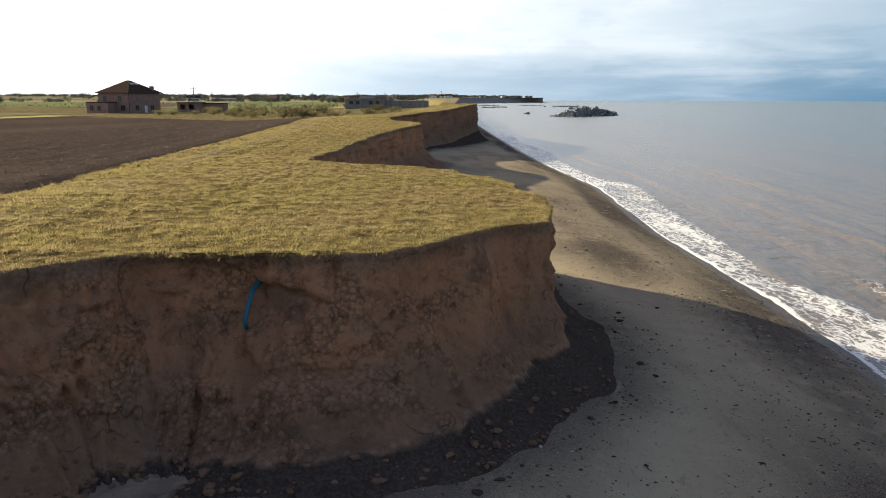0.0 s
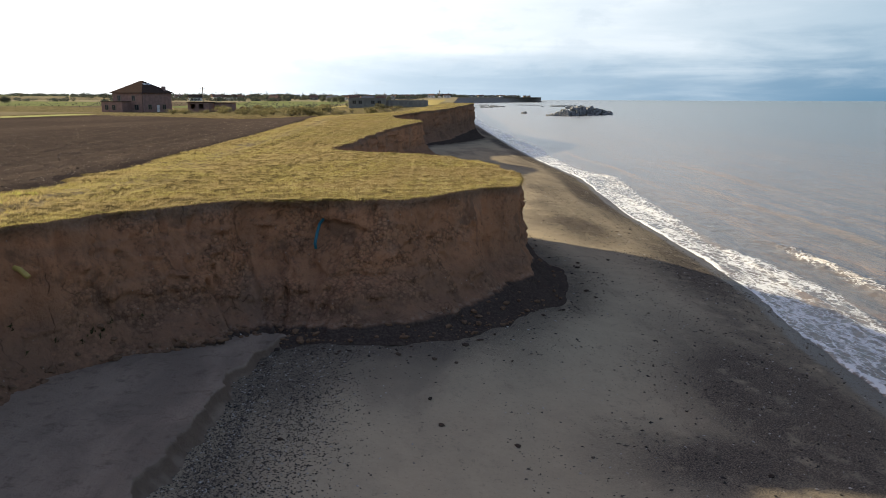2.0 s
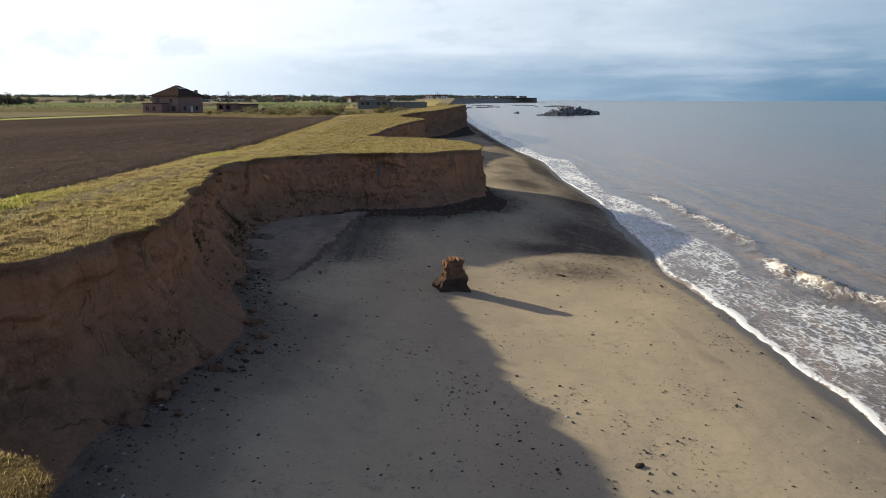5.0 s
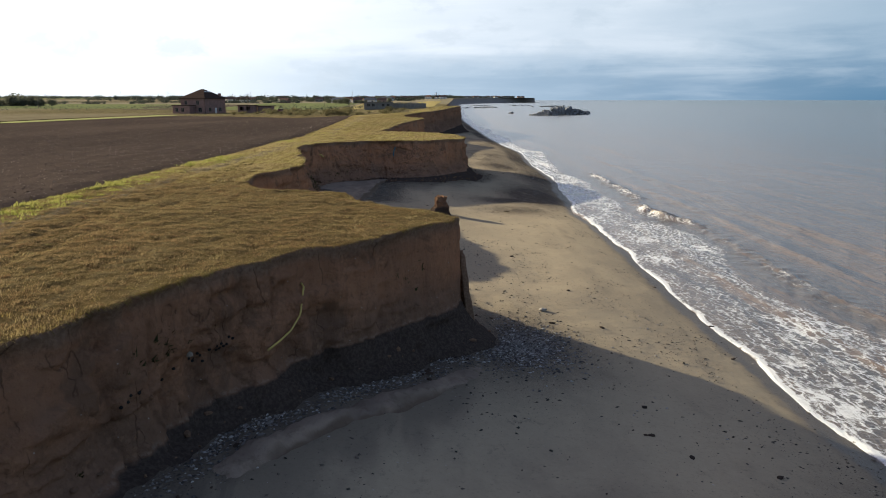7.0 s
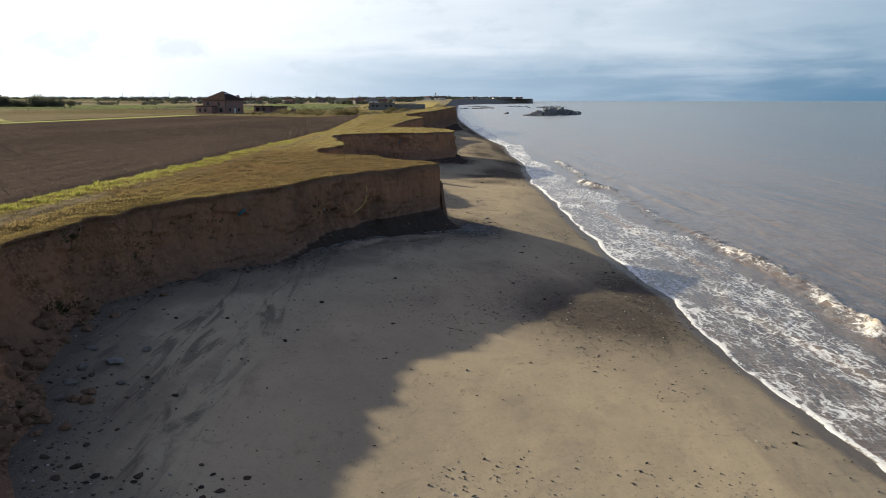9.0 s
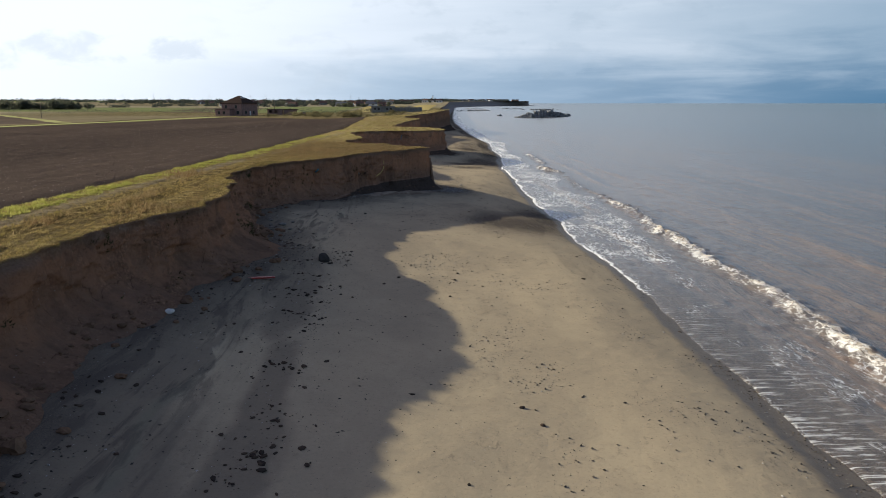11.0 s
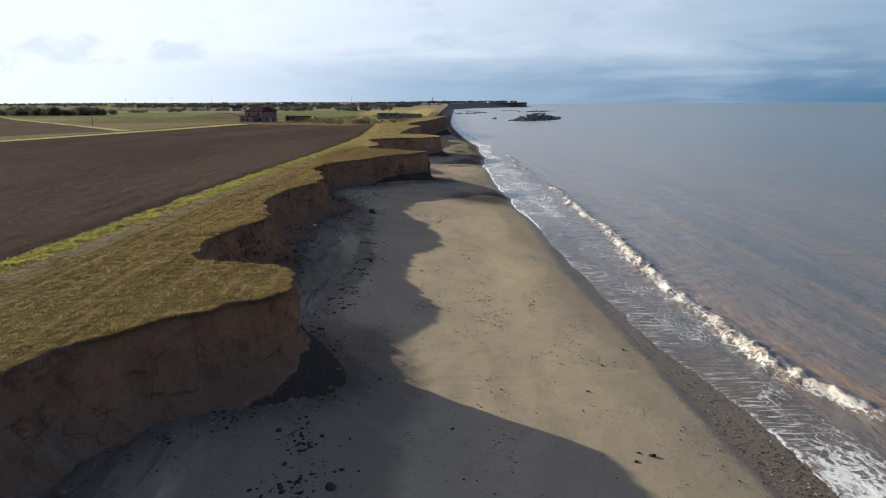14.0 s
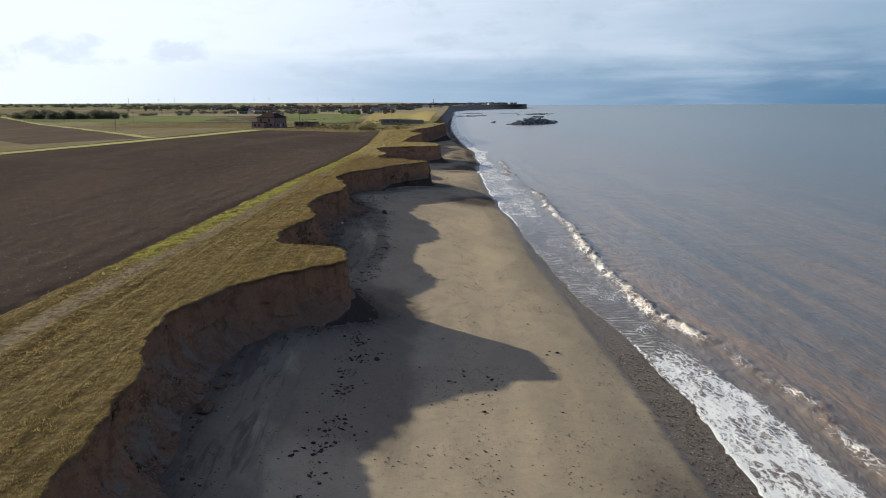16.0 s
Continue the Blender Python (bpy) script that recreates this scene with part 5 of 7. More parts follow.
spots += [(rng.uniform(-420, -30), rng.uniform(850, 1300)) for _ in range(60)]
spots += [(rng.uniform(-900, -250), rng.uniform(1200, 1900)) for _ in range(10)]
spots += [(rng.uniform(-60, 30), rng.uniform(1000, 1500)) for _ in range(16)]
spots += [(-350 + rng.uniform(-30, 30), 470 + rng.uniform(-10, 10)) for _ in range(6)]
for k, (x, y) in enumerate(spots):
    base = trees[k % 3]
    m = pose(x, y, land_at(x, y), 0, 0, rng.uniform(0, 360)) @ Matrix.Diagonal((*([rng.uniform(0.7, 1.15) * (0.62 if y > 600 else 0.9)] * 3), 1))
    if k < 3:
        t = base
        t.matrix_basis = m
    else:
        t = copy_thing(base, Matrix.Identity(4))
        t.matrix_basis = m
    tagged(t, TREE_LABEL, "tree", "trees on the plain")
bushes = [make_bush(40 + k, r, h, SHRUB) for k, (r, h) in enumerate(((2.6, 2.3), (1.6, 1.4), (1.1, 1.0)))]
spots = [(-44.5, 172, 0), (-39, 178, 1), (-50, 186, 1)]
for k in range(58):
    x, y = rng.uniform(-66, -8), rng.uniform(160, 225)
    if y < field_far(x) + 12 or (x > -27 and 205 < y < 224) or (x + 84) ** 2 + (y - 214) ** 2 < 30 ** 2:
        continue
    spots.append((x, y, int(rng.integers(0, 3))))
for k, (x, y, b) in enumerate(spots):
    m = pose(x, y, land_at(x, y) - 0.05, 0, 0, rng.uniform(0, 360)) @ Matrix.Diagonal((*([rng.uniform(0.7, 1.1)] * 3), 1))
    if k < 3:
        t = bushes[b] if k < 2 else bushes[2]
    else:
        t = copy_thing(bushes[b], Matrix.Identity(4))
    t.matrix_basis = m
    tagged(t, "dry olive-brown scrub bush in rough grass", "bush", "bushes in the rough")
hedges = []
for k, (x0, y0, x1, y1) in enumerate(((-60, 236, -30, 250), (-30, 262, -8, 268), (-200, 262, -120, 300), (-330, 335, -240, 345), (-620, 420, -420, 440), (-150, 330, -70, 345), (-1200, 1100, -420, 1060), (-520, 700, -200, 690), (-420, 1250, -40, 1180))):
    g = np.random.default_rng(70 + k)
    n = 420 if k < 6 else 1500
    vs, fs = leaf_crown(g, 1.0, 2.2, n, 0.42, 0.3, lobes=30)
    t = g.uniform(0, 1, n).repeat(4)
    vs[:, 0] += x0 + (x1 - x0) * t
    vs[:, 1] += y0 + (y1 - y0) * t
    vs[:, 2] += land_z(vs[:, 0], vs[:, 1]) - 0.2
    ob = new("hedge", mesh_arrays("hedge", vs, fs, [LEAF], False))
    tagged(ob, "long dull green clipped field hedge", "hedge", "field hedges")


# low belts of far woodland: separate rounded clumps with gaps between them
BELTS = ((-520, 1150, -20, 960, 6.5, 150, 26), (-60, 1100, 60, 1600, 6.0, 80, 16), (20, 1620, 270, 2120, 5.0, 90, 14), (-300, 700, -110, 640, 4.2, 30, 9),
         (-900, 1500, -380, 1350, 6.0, 55, 24), (-1700, 1900, -700, 1750, 4.5, 110, 30), (-2600, 2500, -900, 2250, 5.5, 170, 40), (-900, 700, -330, 640, 2.6, 60, 6), (-420, 560, -240, 590, 2.8, 26, 5))
for k, (x0, y0, x1, y1, hi, clumps, loose) in enumerate(BELTS):
    g = np.random.default_rng(170 + k)
    t = np.sort(g.uniform(0, 1, clumps))
    mid = np.stack((x0 + (x1 - x0) * t + g.normal(0, loose, clumps), y0 + (y1 - y0) * t + g.normal(0, loose, clumps)), 1)
    tall, girth = hi * g.uniform(0.45, 1.15, clumps), hi * g.uniform(0.5, 1.3, clumps)
    n = 130
    d = g.normal(0, 1, (clumps, n, 3))
    d /= np.linalg.norm(d, axis=2, keepdims=True)
    d = d * g.uniform(0.6, 1.05, (clumps, n, 1)) * (1 + 0.25 * g.normal(0, 1, (clumps, n, 1)))
    c = np.empty((clumps, n, 3))
    c[..., :2] = mid[:, None, :] + d[..., :2] * girth[:, None, None]
    c[..., 2] = land_z(mid[:, 0], mid[:, 1])[:, None] + np.maximum(0.1, 0.5 + 0.5 * d[..., 2]) * tall[:, None]
    c = c.reshape(-1, 3)
    m = len(c)
    a, b = g.normal(0, 1, (m, 3)), g.normal(0, 1, (m, 3))
    size = 0.12 * hi * g.uniform(0.7, 1.4, (m, 1))
    a *= size / np.linalg.norm(a, axis=1, keepdims=True)
    b *= size * 0.8 / np.linalg.norm(b, axis=1, keepdims=True)
    vs = np.stack((c - a, c + b, c + a, c - b), 1).reshape(-1, 3)
    tagged(new("woodland", mesh_arrays("woodland", vs, np.arange(m * 4).reshape(-1, 4), [FARLEAF], False)), "low dull green belt of far woodland", "woodland", kind="stuff")


# ---- buildings ----
def window(parent, m, w, h, frame_mat=None, pane=None):
    """A window unit at m: x along the wall, -y outwards."""
    root = part("window", box((-w / 2, -0.04, 0), (w / 2, 0.08, h), 0, None), pane or GLASS, parent)
    root.matrix_basis = m
    bm = bmesh.new()
    t = 0.09
    for lo, hi in (((-w / 2 - t, -0.09, -t), (w / 2 + t, 0.02, 0)), ((-w / 2 - t, -0.09, h), (w / 2 + t, 0.02, h + t)), ((-w / 2 - t, -0.09, 0), (-w / 2, 0.02, h)), ((w / 2, -0.09, 0), (w / 2 + t, 0.02, h)), ((-0.035, -0.09, 0), (0.035, -0.045, h))):
        box(lo, hi, 0, bm)
    part("window_frame", bm, frame_mat or WOOD, root)
    return root


def wall_ring(w, d, h, t=0.3):
    bm = bmesh.new()
    for lo, hi in (((-w / 2, -d / 2, -0.6), (w / 2, -d / 2 + t, h)), ((-w / 2, d / 2 - t, -0.6), (w / 2, d / 2, h)), ((-w / 2, -d / 2 + t, -0.6), (-w / 2 + t, d / 2 - t, h)), ((w / 2 - t, -d / 2 + t, -0.6), (w / 2, d / 2 - t, h))):
        box(lo, hi, 0, bm)
    return bm


def hip_roof(w, d, z0, z1, over=0.55, ridge=1.2):
    bm = bmesh.new()
    x, y = w / 2 + over, d / 2 + over
    low = [bm.verts.new(p) for p in ((-x, -y, z0), (x, -y, z0), (x, y, z0), (-x, y, z0))]
    eave = [bm.verts.new((v.co.x, v.co.y, z0 + 0.18)) for v in low]
    top = [bm.verts.new((-ridge / 2, 0, z1)), bm.verts.new((ridge / 2, 0, z1))]
    for i in range(4):
        bm.faces.new((low[i], low[(i + 1) % 4], eave[(i + 1) % 4], eave[i]))
    bm.faces.new((eave[0], eave[1], top[1], top[0])), bm.faces.new((eave[2], eave[3], top[0], top[1]))
    bm.faces.new((eave[1], eave[2], top[1])), bm.faces.new((eave[3], eave[0], top[0]))
    bm.faces.new(low[::-1])
    return bm


def farmhouse():
    root = new("house")
    root.matrix_basis = pose(-84.5, 214, 4.5, 0, 0, -25)
    part("wall", wall_ring(11.4, 11.4, 5.4), BRICK, root)
    roof = part("roof", hip_roof(11.4, 11.4, 5.38, 8.95), ROOF, root)
    # two pale roof lights on the slope that faces the sea, one on the other
    for y in (-1.0, 0.6):
        s = part("skylight", box((-0.45, -0.55, -0.03), (0.45, 0.55, 0.09), 0.02), WHITE, roof)
        s.matrix_basis = pose(2.2, y, 8.0, 0, 30, 0)
    bm = box((-0.5, -0.35, 0), (0.5, 0.35, 1.5), 0.03)
    chimney = part("chimney", bm, BRICK, roof)
    chimney.matrix_basis = pose(4.9, 3.6, 5.9)
    # ground floor bay in front of one wall
    bm = box((-6.9, -8.9, -0.6), (1.2, -5.71, 2.85), 0.03)
    part("porch", bm, BRICK, root)
    part("porch_roof", box((-7.1, -9.1, 2.86), (1.4, -5.7, 3.08), 0.03), ROOF, root)
    for x, z in ((-3.2, 3.3), (2.4, 3.3)):
        window(root, pose(x, -5.7, z), 1.1, 1.35)
    for x in (-4.8, -2.0):
        window(root, pose(x, -8.9, 0.7), 1.2, 1.3)
    window(root, pose(3.4, -5.7, 0.7), 1.5, 1.4)
    for y, z in ((-3.0, 0.8), (2.6, 0.8)):
        window(root, pose(5.7, y, z, 0, 0, 90), 1.2, 1.3)
    door = part("door", box((-0.5, -0.05, 0), (0.5, 0.05, 2.05), 0.01), WHITE, root)
    door.matrix_basis = pose(5.73, 0.2, 0, 0, 0, 90)
    part("door_handle", box((0.32, -0.11, 1.0), (0.44, -0.05, 1.04)), METAL, door)
    bm = tube([(5.8, -5.75, 0), (5.8, -5.75, 5.3)], 0.05, 8)
    part("drainpipe", bm, RUBBER, root)
    return tagged(root, "two-storey red brick house with a brown hipped roof", "house")


farmhouse()


def outbuilding(x, y, rz, w, d, h, mat, label, openings):
    root = new("shed")
    root.matrix_basis = pose(x, y, land_at(x, y), 0, 0, rz)
    bm = bmesh.new()
    t = 0.25
    box((-w / 2, d / 2 - t, -0.4), (w / 2, d / 2, h), 0, bm)
    for s in (-1, 1):
        box((min(s * w / 2, s * (w / 2 - t)), -d / 2, -0.4), (max(s * w / 2, s * (w / 2 - t)), d / 2 - t, h), 0, bm)
    # front wall with openings left between its piers
    marks = [-w / 2 + t] + [q for o in openings for q in o] + [w / 2 - t]
    for a, b in zip(marks[::2], marks[1::2]):
        box((a, -d / 2, -0.4), (b, -d / 2 + t, h), 0, bm)
    for a, b in openings:
        box((a, -d / 2, h - 0.45), (b, -d / 2 + t, h), 0, bm)
        box((a, -d / 2, -0.4), (b, -d / 2 + t, 0.9), 0, bm)
    part("wall", bm, mat, root)
    part("roof", box((-w / 2 - 0.25, -d / 2 - 0.35, h + 0.003), (w / 2 + 0.25, d / 2 + 0.25, h + 0.22), 0.03), ROOF, root)
    return tagged(root, label, "shed", "outbuildings")


outbuilding(-69.5, 221, -4, 6.5, 4.5, 2.7, BRICK, "low brick shed with open bays and flat roof", [(-2.4, -0.9), (0.1, 1.6)])
outbuilding(-63.0, 224, -4, 5.5, 4.0, 2.5, BRICK, "plain low pinkish brick shed with flat roof", [])


def ruin():
    """A long flat-roofed concrete building, its seaward half open between piers."""
    root = new("derelict_building")
    root.matrix_basis = pose(-12, 216, 6.25, 0, 0, 2) @ Matrix.Diagonal((1, 1, 0.8, 1))
    bm = wall_ring(11, 6, 2.9)
    bmesh.ops.translate(bm, verts=bm.verts, vec=(-6.2, 0, 0))
    part("wall", bm, CONCRETE, root)
    part("roof", box((-12.0, -3.3, 2.903), (-0.5, 3.3, 3.12), 0.03), CONCRETE, root)
    # dark panes stand in for the unlit inside behind open bays
    for x in (-10, -8.2, -4.5, -2.6):
        window(root, pose(x, -3.0, 1.0), 1.0, 1.2, CONCRETE, DARKROCK)
    for k, x in enumerate((0.4, 1.9, 3.0, 4.7, 5.9, 7.5, 8.8, 10.4, 11.6)):
        p = part("pier", box((-0.28, -0.25, -0.6), (0.28, 0.25, 2.55 + 0.25 * math.sin(k * 2.1)), 0.03), CONCRETE, root)
        p.matrix_basis = pose(x, -2.7, 0)
    part("back_wall", box((-0.68, 2.4, -0.6), (12.0, 2.7, 2.4), 0.03), CONCRETE, root)
    for a, b in ((1.9, 3.0), (5.9, 7.5), (10.4, 11.6)):
        part("panel", box((a + 0.283, -2.75, -0.6), (b - 0.283, -2.55, 2.2), 0.01), CONCRETE, root)
    part("lintel", box((0.1, -2.95, 2.82), (8.2, -2.45, 3.02), 0.03), CONCRETE, root)
    return tagged(root, "derelict grey concrete building with open window bays", "building")


ruin()


def cottage(seed):
    """A far village house with gabled roof."""
    g = random.Random(seed)
    w, d, h = g.uniform(8, 12), g.uniform(6, 7.5), g.uniform(2.4, 3.6)
    root = new("village_house")
    part("wall", wall_ring(w, d, h), g.choice((WHITE, BRICK, WHITE, CONCRETE)), root)
    bm = bmesh.new()
    z1 = h + d * 0.34
    a = [bm.verts.new(p) for p in ((-w / 2 - 0.3, -d / 2 - 0.3, h), (w / 2 + 0.3, -d / 2 - 0.3, h), (w / 2 + 0.3, d / 2 + 0.3, h), (-w / 2 - 0.3, d / 2 + 0.3, h), (-w / 2 - 0.3, 0, z1), (w / 2 + 0.3, 0, z1))]
    for f in ((0, 1, 5, 4), (2, 3, 4, 5), (1, 2, 5), (3, 0, 4), (3, 2, 1, 0)):
        bm.faces.new([a[i] for i in f])
    roof = part("roof", bm, g.choice((PANTILE, SLATE, SLATE, ROOF)), root)
    c = part("chimney", box((-0.4, -0.3, 0), (0.4, 0.3, 1.6)), BRICK, roof)
    c.matrix_basis = pose(w * 0.3, 0, z1 - 0.7)
    for x in (-w * 0.28, w * 0.25):
        window(root, pose(x, -d / 2, 0.9), 1.3, 1.2)
    return root


houses = [cottage(k) for k in range(5)]
spots = [(rng.uniform(-330, -20), rng.uniform(900, 1350)) for _ in range(26)] + [(rng.uniform(-520, -250), rng.uniform(1300, 1800)) for _ in range(6)]
spots += [(rng.uniform(-240, -40), rng.uniform(660, 880)) for _ in range(18)]
spots += [(np.interp(y, [1000, 1350, 1600, 1850, 2150], [42, 58, 95, 180, 330]) - rng.uniform(15, 170), y) for y in rng.uniform(1050, 2140, 80)]
for k, (x, y) in enumerate(spots):
    t = houses[k] if k < 5 else copy_thing(houses[k % 5], Matrix.Identity(4))
    t.matrix_basis = pose(x, y, land_at(x, y) - 0.1, 0, 0, rng.uniform(-40, 40))
    tagged(t, "small gabled village house far along the coast", "house", "village houses")


def lighthouse():
    root = new("lighthouse")
    x, y = 30, 1720
    root.matrix_basis = pose(x, y, land_at(x, y)) @ Matrix.Diagonal((0.62, 0.62, 0.62, 1))
    part("tower", tube([(0, 0, -0.5), (0, 0, 8), (0, 0, 20)], 2, 8, None, [3.0, 2.5, 1.9]), WHITE, root)
    part("gallery", tube([(0, 0, 20.003), (0, 0, 20.5)], 2.5, 12), CONCRETE, root)
    part("lantern", tube([(0, 0, 20.503), (0, 0, 22.6)], 1.3, 10), GLASS, root)
    part("cap", tube([(0, 0, 22.603), (0, 0, 23.2), (0, 0, 24.2)], 1.5, 10, None, [1.5, 1.1, 0.1]), ROOF, root)
    return tagged(root, "white octagonal lighthouse tower above the far town", "lighthouse")


lighthouse()


def turbine():
    root = new("wind_turbine")
    part("mast", tube([(0, 0, -1), (0, 0, 20), (0, 0, 42)], 1.4, 10, None, [1.5, 1.2, 0.8]), WHITE, root)
    part("nacelle", box((-0.9, -2.2, 42.003), (0.9, 2.6, 43.8), 0.2), WHITE, root)
    for k in range(3):
        a = math.radians(90 + 120 * k)
        b = part("blade", tube([(0, 0, 0), (0, 0, 5), (0, 0, 19)], 0.5, 6, None, [0.4, 0.75, 0.12]), WHITE, root)
        b.matrix_basis = pose(0, -2.5, 42.9, 0, 25 + 120 * k, 0)
    return root


first = turbine()
for k, (x, y) in enumerate(((-1700, 4200), (-1560, 4300), (-1420, 4150), (-1250, 4350), (-1020, 4400), (-900, 4250), (-640, 4450), (-420, 4400))):
    t = first if k == 0 else copy_thing(first, Matrix.Identity(4))
    t.matrix_basis = pose(x, y, land_at(x, y), 0, 0, rng.uniform(-30, 30)) @ Matrix.Diagonal((0.6, 0.6, 0.6, 1))
    tagged(t, "white three-bladed wind turbine on the far horizon", "wind turbine", "wind turbines")


def utility_pole(h=7.5):
    root = new("utility_pole")
    part("post", tube([(0, 0, -0.5), (0, 0, h)], 0.14, 8, None, [0.16, 0.11]), WOOD, root)
    part("crossarm", box((-0.9, -0.06, h - 0.7), (0.9, 0.06, h - 0.55), 0.01), WOOD, root)
    for x in (-0.75, 0.75):
        part("insulator", tube([(x, 0, h - 0.547), (x, 0, h - 0.35)], 0.06, 8), METAL, root)
    return root


first = utility_pole()
for k, (x, y) in enumerate(((-72, 232), (-150, 163), (-205, 330), (-120, 420), (-72, 470), (-240, 560), (-30, 520))):
    t = first if k == 0 else copy_thing(first, Matrix.Identity(4))
    t.matrix_basis = pose(x, y, land_at(x, y), 0, 0, 20 * k)
    tagged(t, "weathered wooden utility pole with a crossarm", "utility pole", "utility poles")


def rail_fence(x, y, rz):
    root = new("fence")
    root.matrix_basis = pose(x, y, land_at(x, y), 0, 0, rz)
    for k in range(4):
        p = part("post", box((-0.045, -0.045, -0.4), (0.045, 0.045, 0.9), 0.01), WOOD, root)
        p.matrix_basis = pose(-2.1 + 1.4 * k, 0, 0)
    for z in (0.4, 0.75):
        part("rail", box((-2.2, -0.08, z), (2.2, -0.047, z + 0.06), 0.005), WOOD, root)
    return tagged(root, "short weathered timber post and rail fence", "fence", "rail fences")


rail_fence(-16.8, 134, 4), rail_fence(-7.2, 131, -6), rail_fence(-30, 160, 8)


def parked_car():
    root = new("car")
    root.matrix_basis = pose(-57.6, 226, land_at(-57.6, 226), 0, 0, 75)
    bm = box((-2.1, -0.85, 0.32), (2.1, 0.85, 0.95), 0.12)
    box((-1.4, -0.75, 0.953), (1.2, 0.75, 1.45), 0.22, bm)
    part("body", bm, CARPAINT, root)
    for x in (-1.3, 1.3):
        for y in (-0.82, 0.66):
            w = part("wheel", tube([(x, y, 0.32), (x, y + 0.18, 0.32)], 0.32, 14), RUBBER, root)
            part("rim", tube([(x, y - 0.012, 0.32), (x, y + 0.192, 0.32)], 0.19, 12), METAL, w)
    for y in (-0.762, 0.742):
        part("side_window", box((-1.15, y, 1.0), (0.95, y + 0.02, 1.36), 0.0), GLASS, root)
    part("windscreen", box((1.15, -0.62, 1.0), (1.215, 0.62, 1.36), 0.0), GLASS, root)
    return tagged(root, "dark red parked car beside the brick sheds", "car")


parked_car()

# ---- armour blocks in the sea ----
def armour(seed):
    g = random.Random(seed)
    bm = box((-1, -1, -1), (1, 1, 1), 0.28)
    for vv in bm.verts:
        vv.co += Vector((g.uniform(-0.12, 0.12), g.uniform(-0.12, 0.12), g.uniform(-0.12, 0.12)))
    me = bpy.data.meshes.new("armour_block")
    bm.to_mesh(me), bm.free()
    me.materials.append(ARMOUR)
    return me


shapes = [armour(k) for k in range(5)]
axis = Vector((43, 51, 0)).normalized()
g = random.Random(8)
for k in range(270):
    a = g.uniform(-31, 29)
    b = max(-8, min(8, g.gauss(0, 4.2)))
    top = 5.6 * max(0.0, 1 - (a / 30) ** 2) ** 0.6 * max(0.0, 1 - (abs(b) / 8.5) ** 1.6)
    c = Vector((98.5, 462, 0)) + axis * a + Vector((axis.y, -axis.x, 0)) * b
    ob = new("armour_block", shapes[k % 5])
    s = g.uniform(0.75, 1.15)
    ob.matrix_basis = pose(c.x, c.y, SEA_Z - 0.4 + top * g.uniform(0.1, 1.0) ** 0.6, g.uniform(0, 90), g.uniform(0, 90), g.uniform(0, 90)) @ Matrix.Diagonal((s, s, s, 1))
    tagged(ob, "dark weathered concrete armour block piled in the sea", "armour block", "armour blocks")
for k, (x, y, n, sx2, sy2, tall) in enumerate(((151, 752, 22, 8, 4, 1.6), (130, 602, 16, 6, 3, 1.2), (123, 511, 16, 6, 3, 1.6), (176, 960, 34, 22, 14, 0.7), (197, 1027, 18, 16, 6, 0.6), (68.5, 514, 4, 2.5, 1, 0.5),
                                               (148, 1094, 20, 18, 5, 0.6), (62, 840, 30, 12, 18, 0.6), (90, 1075, 22, 14, 14, 0.6), (84, 890, 18, 12, 8, 0.6))):
    for q in range(n):
        ob = new("reef_rock", shapes[q % 5])
        s = g.uniform(0.6, 1.2)
        ob.matrix_basis = pose(x + g.gauss(0, sx2 * 0.5), y + g.gauss(0, sy2 * 0.7), SEA_Z + g.uniform(-0.3, tall * 0.6), g.uniform(-25, 25), g.uniform(-25, 25), g.uniform(0, 90)) @ Matrix.Diagonal((s * 1.6, s * 1.2, s * (0.5 + 0.4 * tall), 1))
        tagged(ob, "low dark rock awash off the far shore", "rock", "reef rocks")


# ---- things on the cliff and beach ----
def on_beach(x, y):
    """The beach's height at a place."""
    d = (B[:, :, 0] - x) ** 2 + (B[:, :, 1] - y) ** 2
    i, j = np.unravel_index(np.argmin(d), d.shape)
    return float(B[i, j, 2])


def on_cliff(x, z, y0, y1):
    """The point of the cliff face at that x and height between two ys, and its outward way."""
    d = (P[:, :, 0] - x) ** 2 + (P[:, :, 2] - z) ** 2 + np.where((P[:, :, 1] > y0) & (P[:, :, 1] < y1), 0, 1e6)
    i, j = np.unravel_index(np.argmin(d), d.shape)
    return Vector(P[i, j]), Vector((wide[i, 0], wide[i, 1], 0))


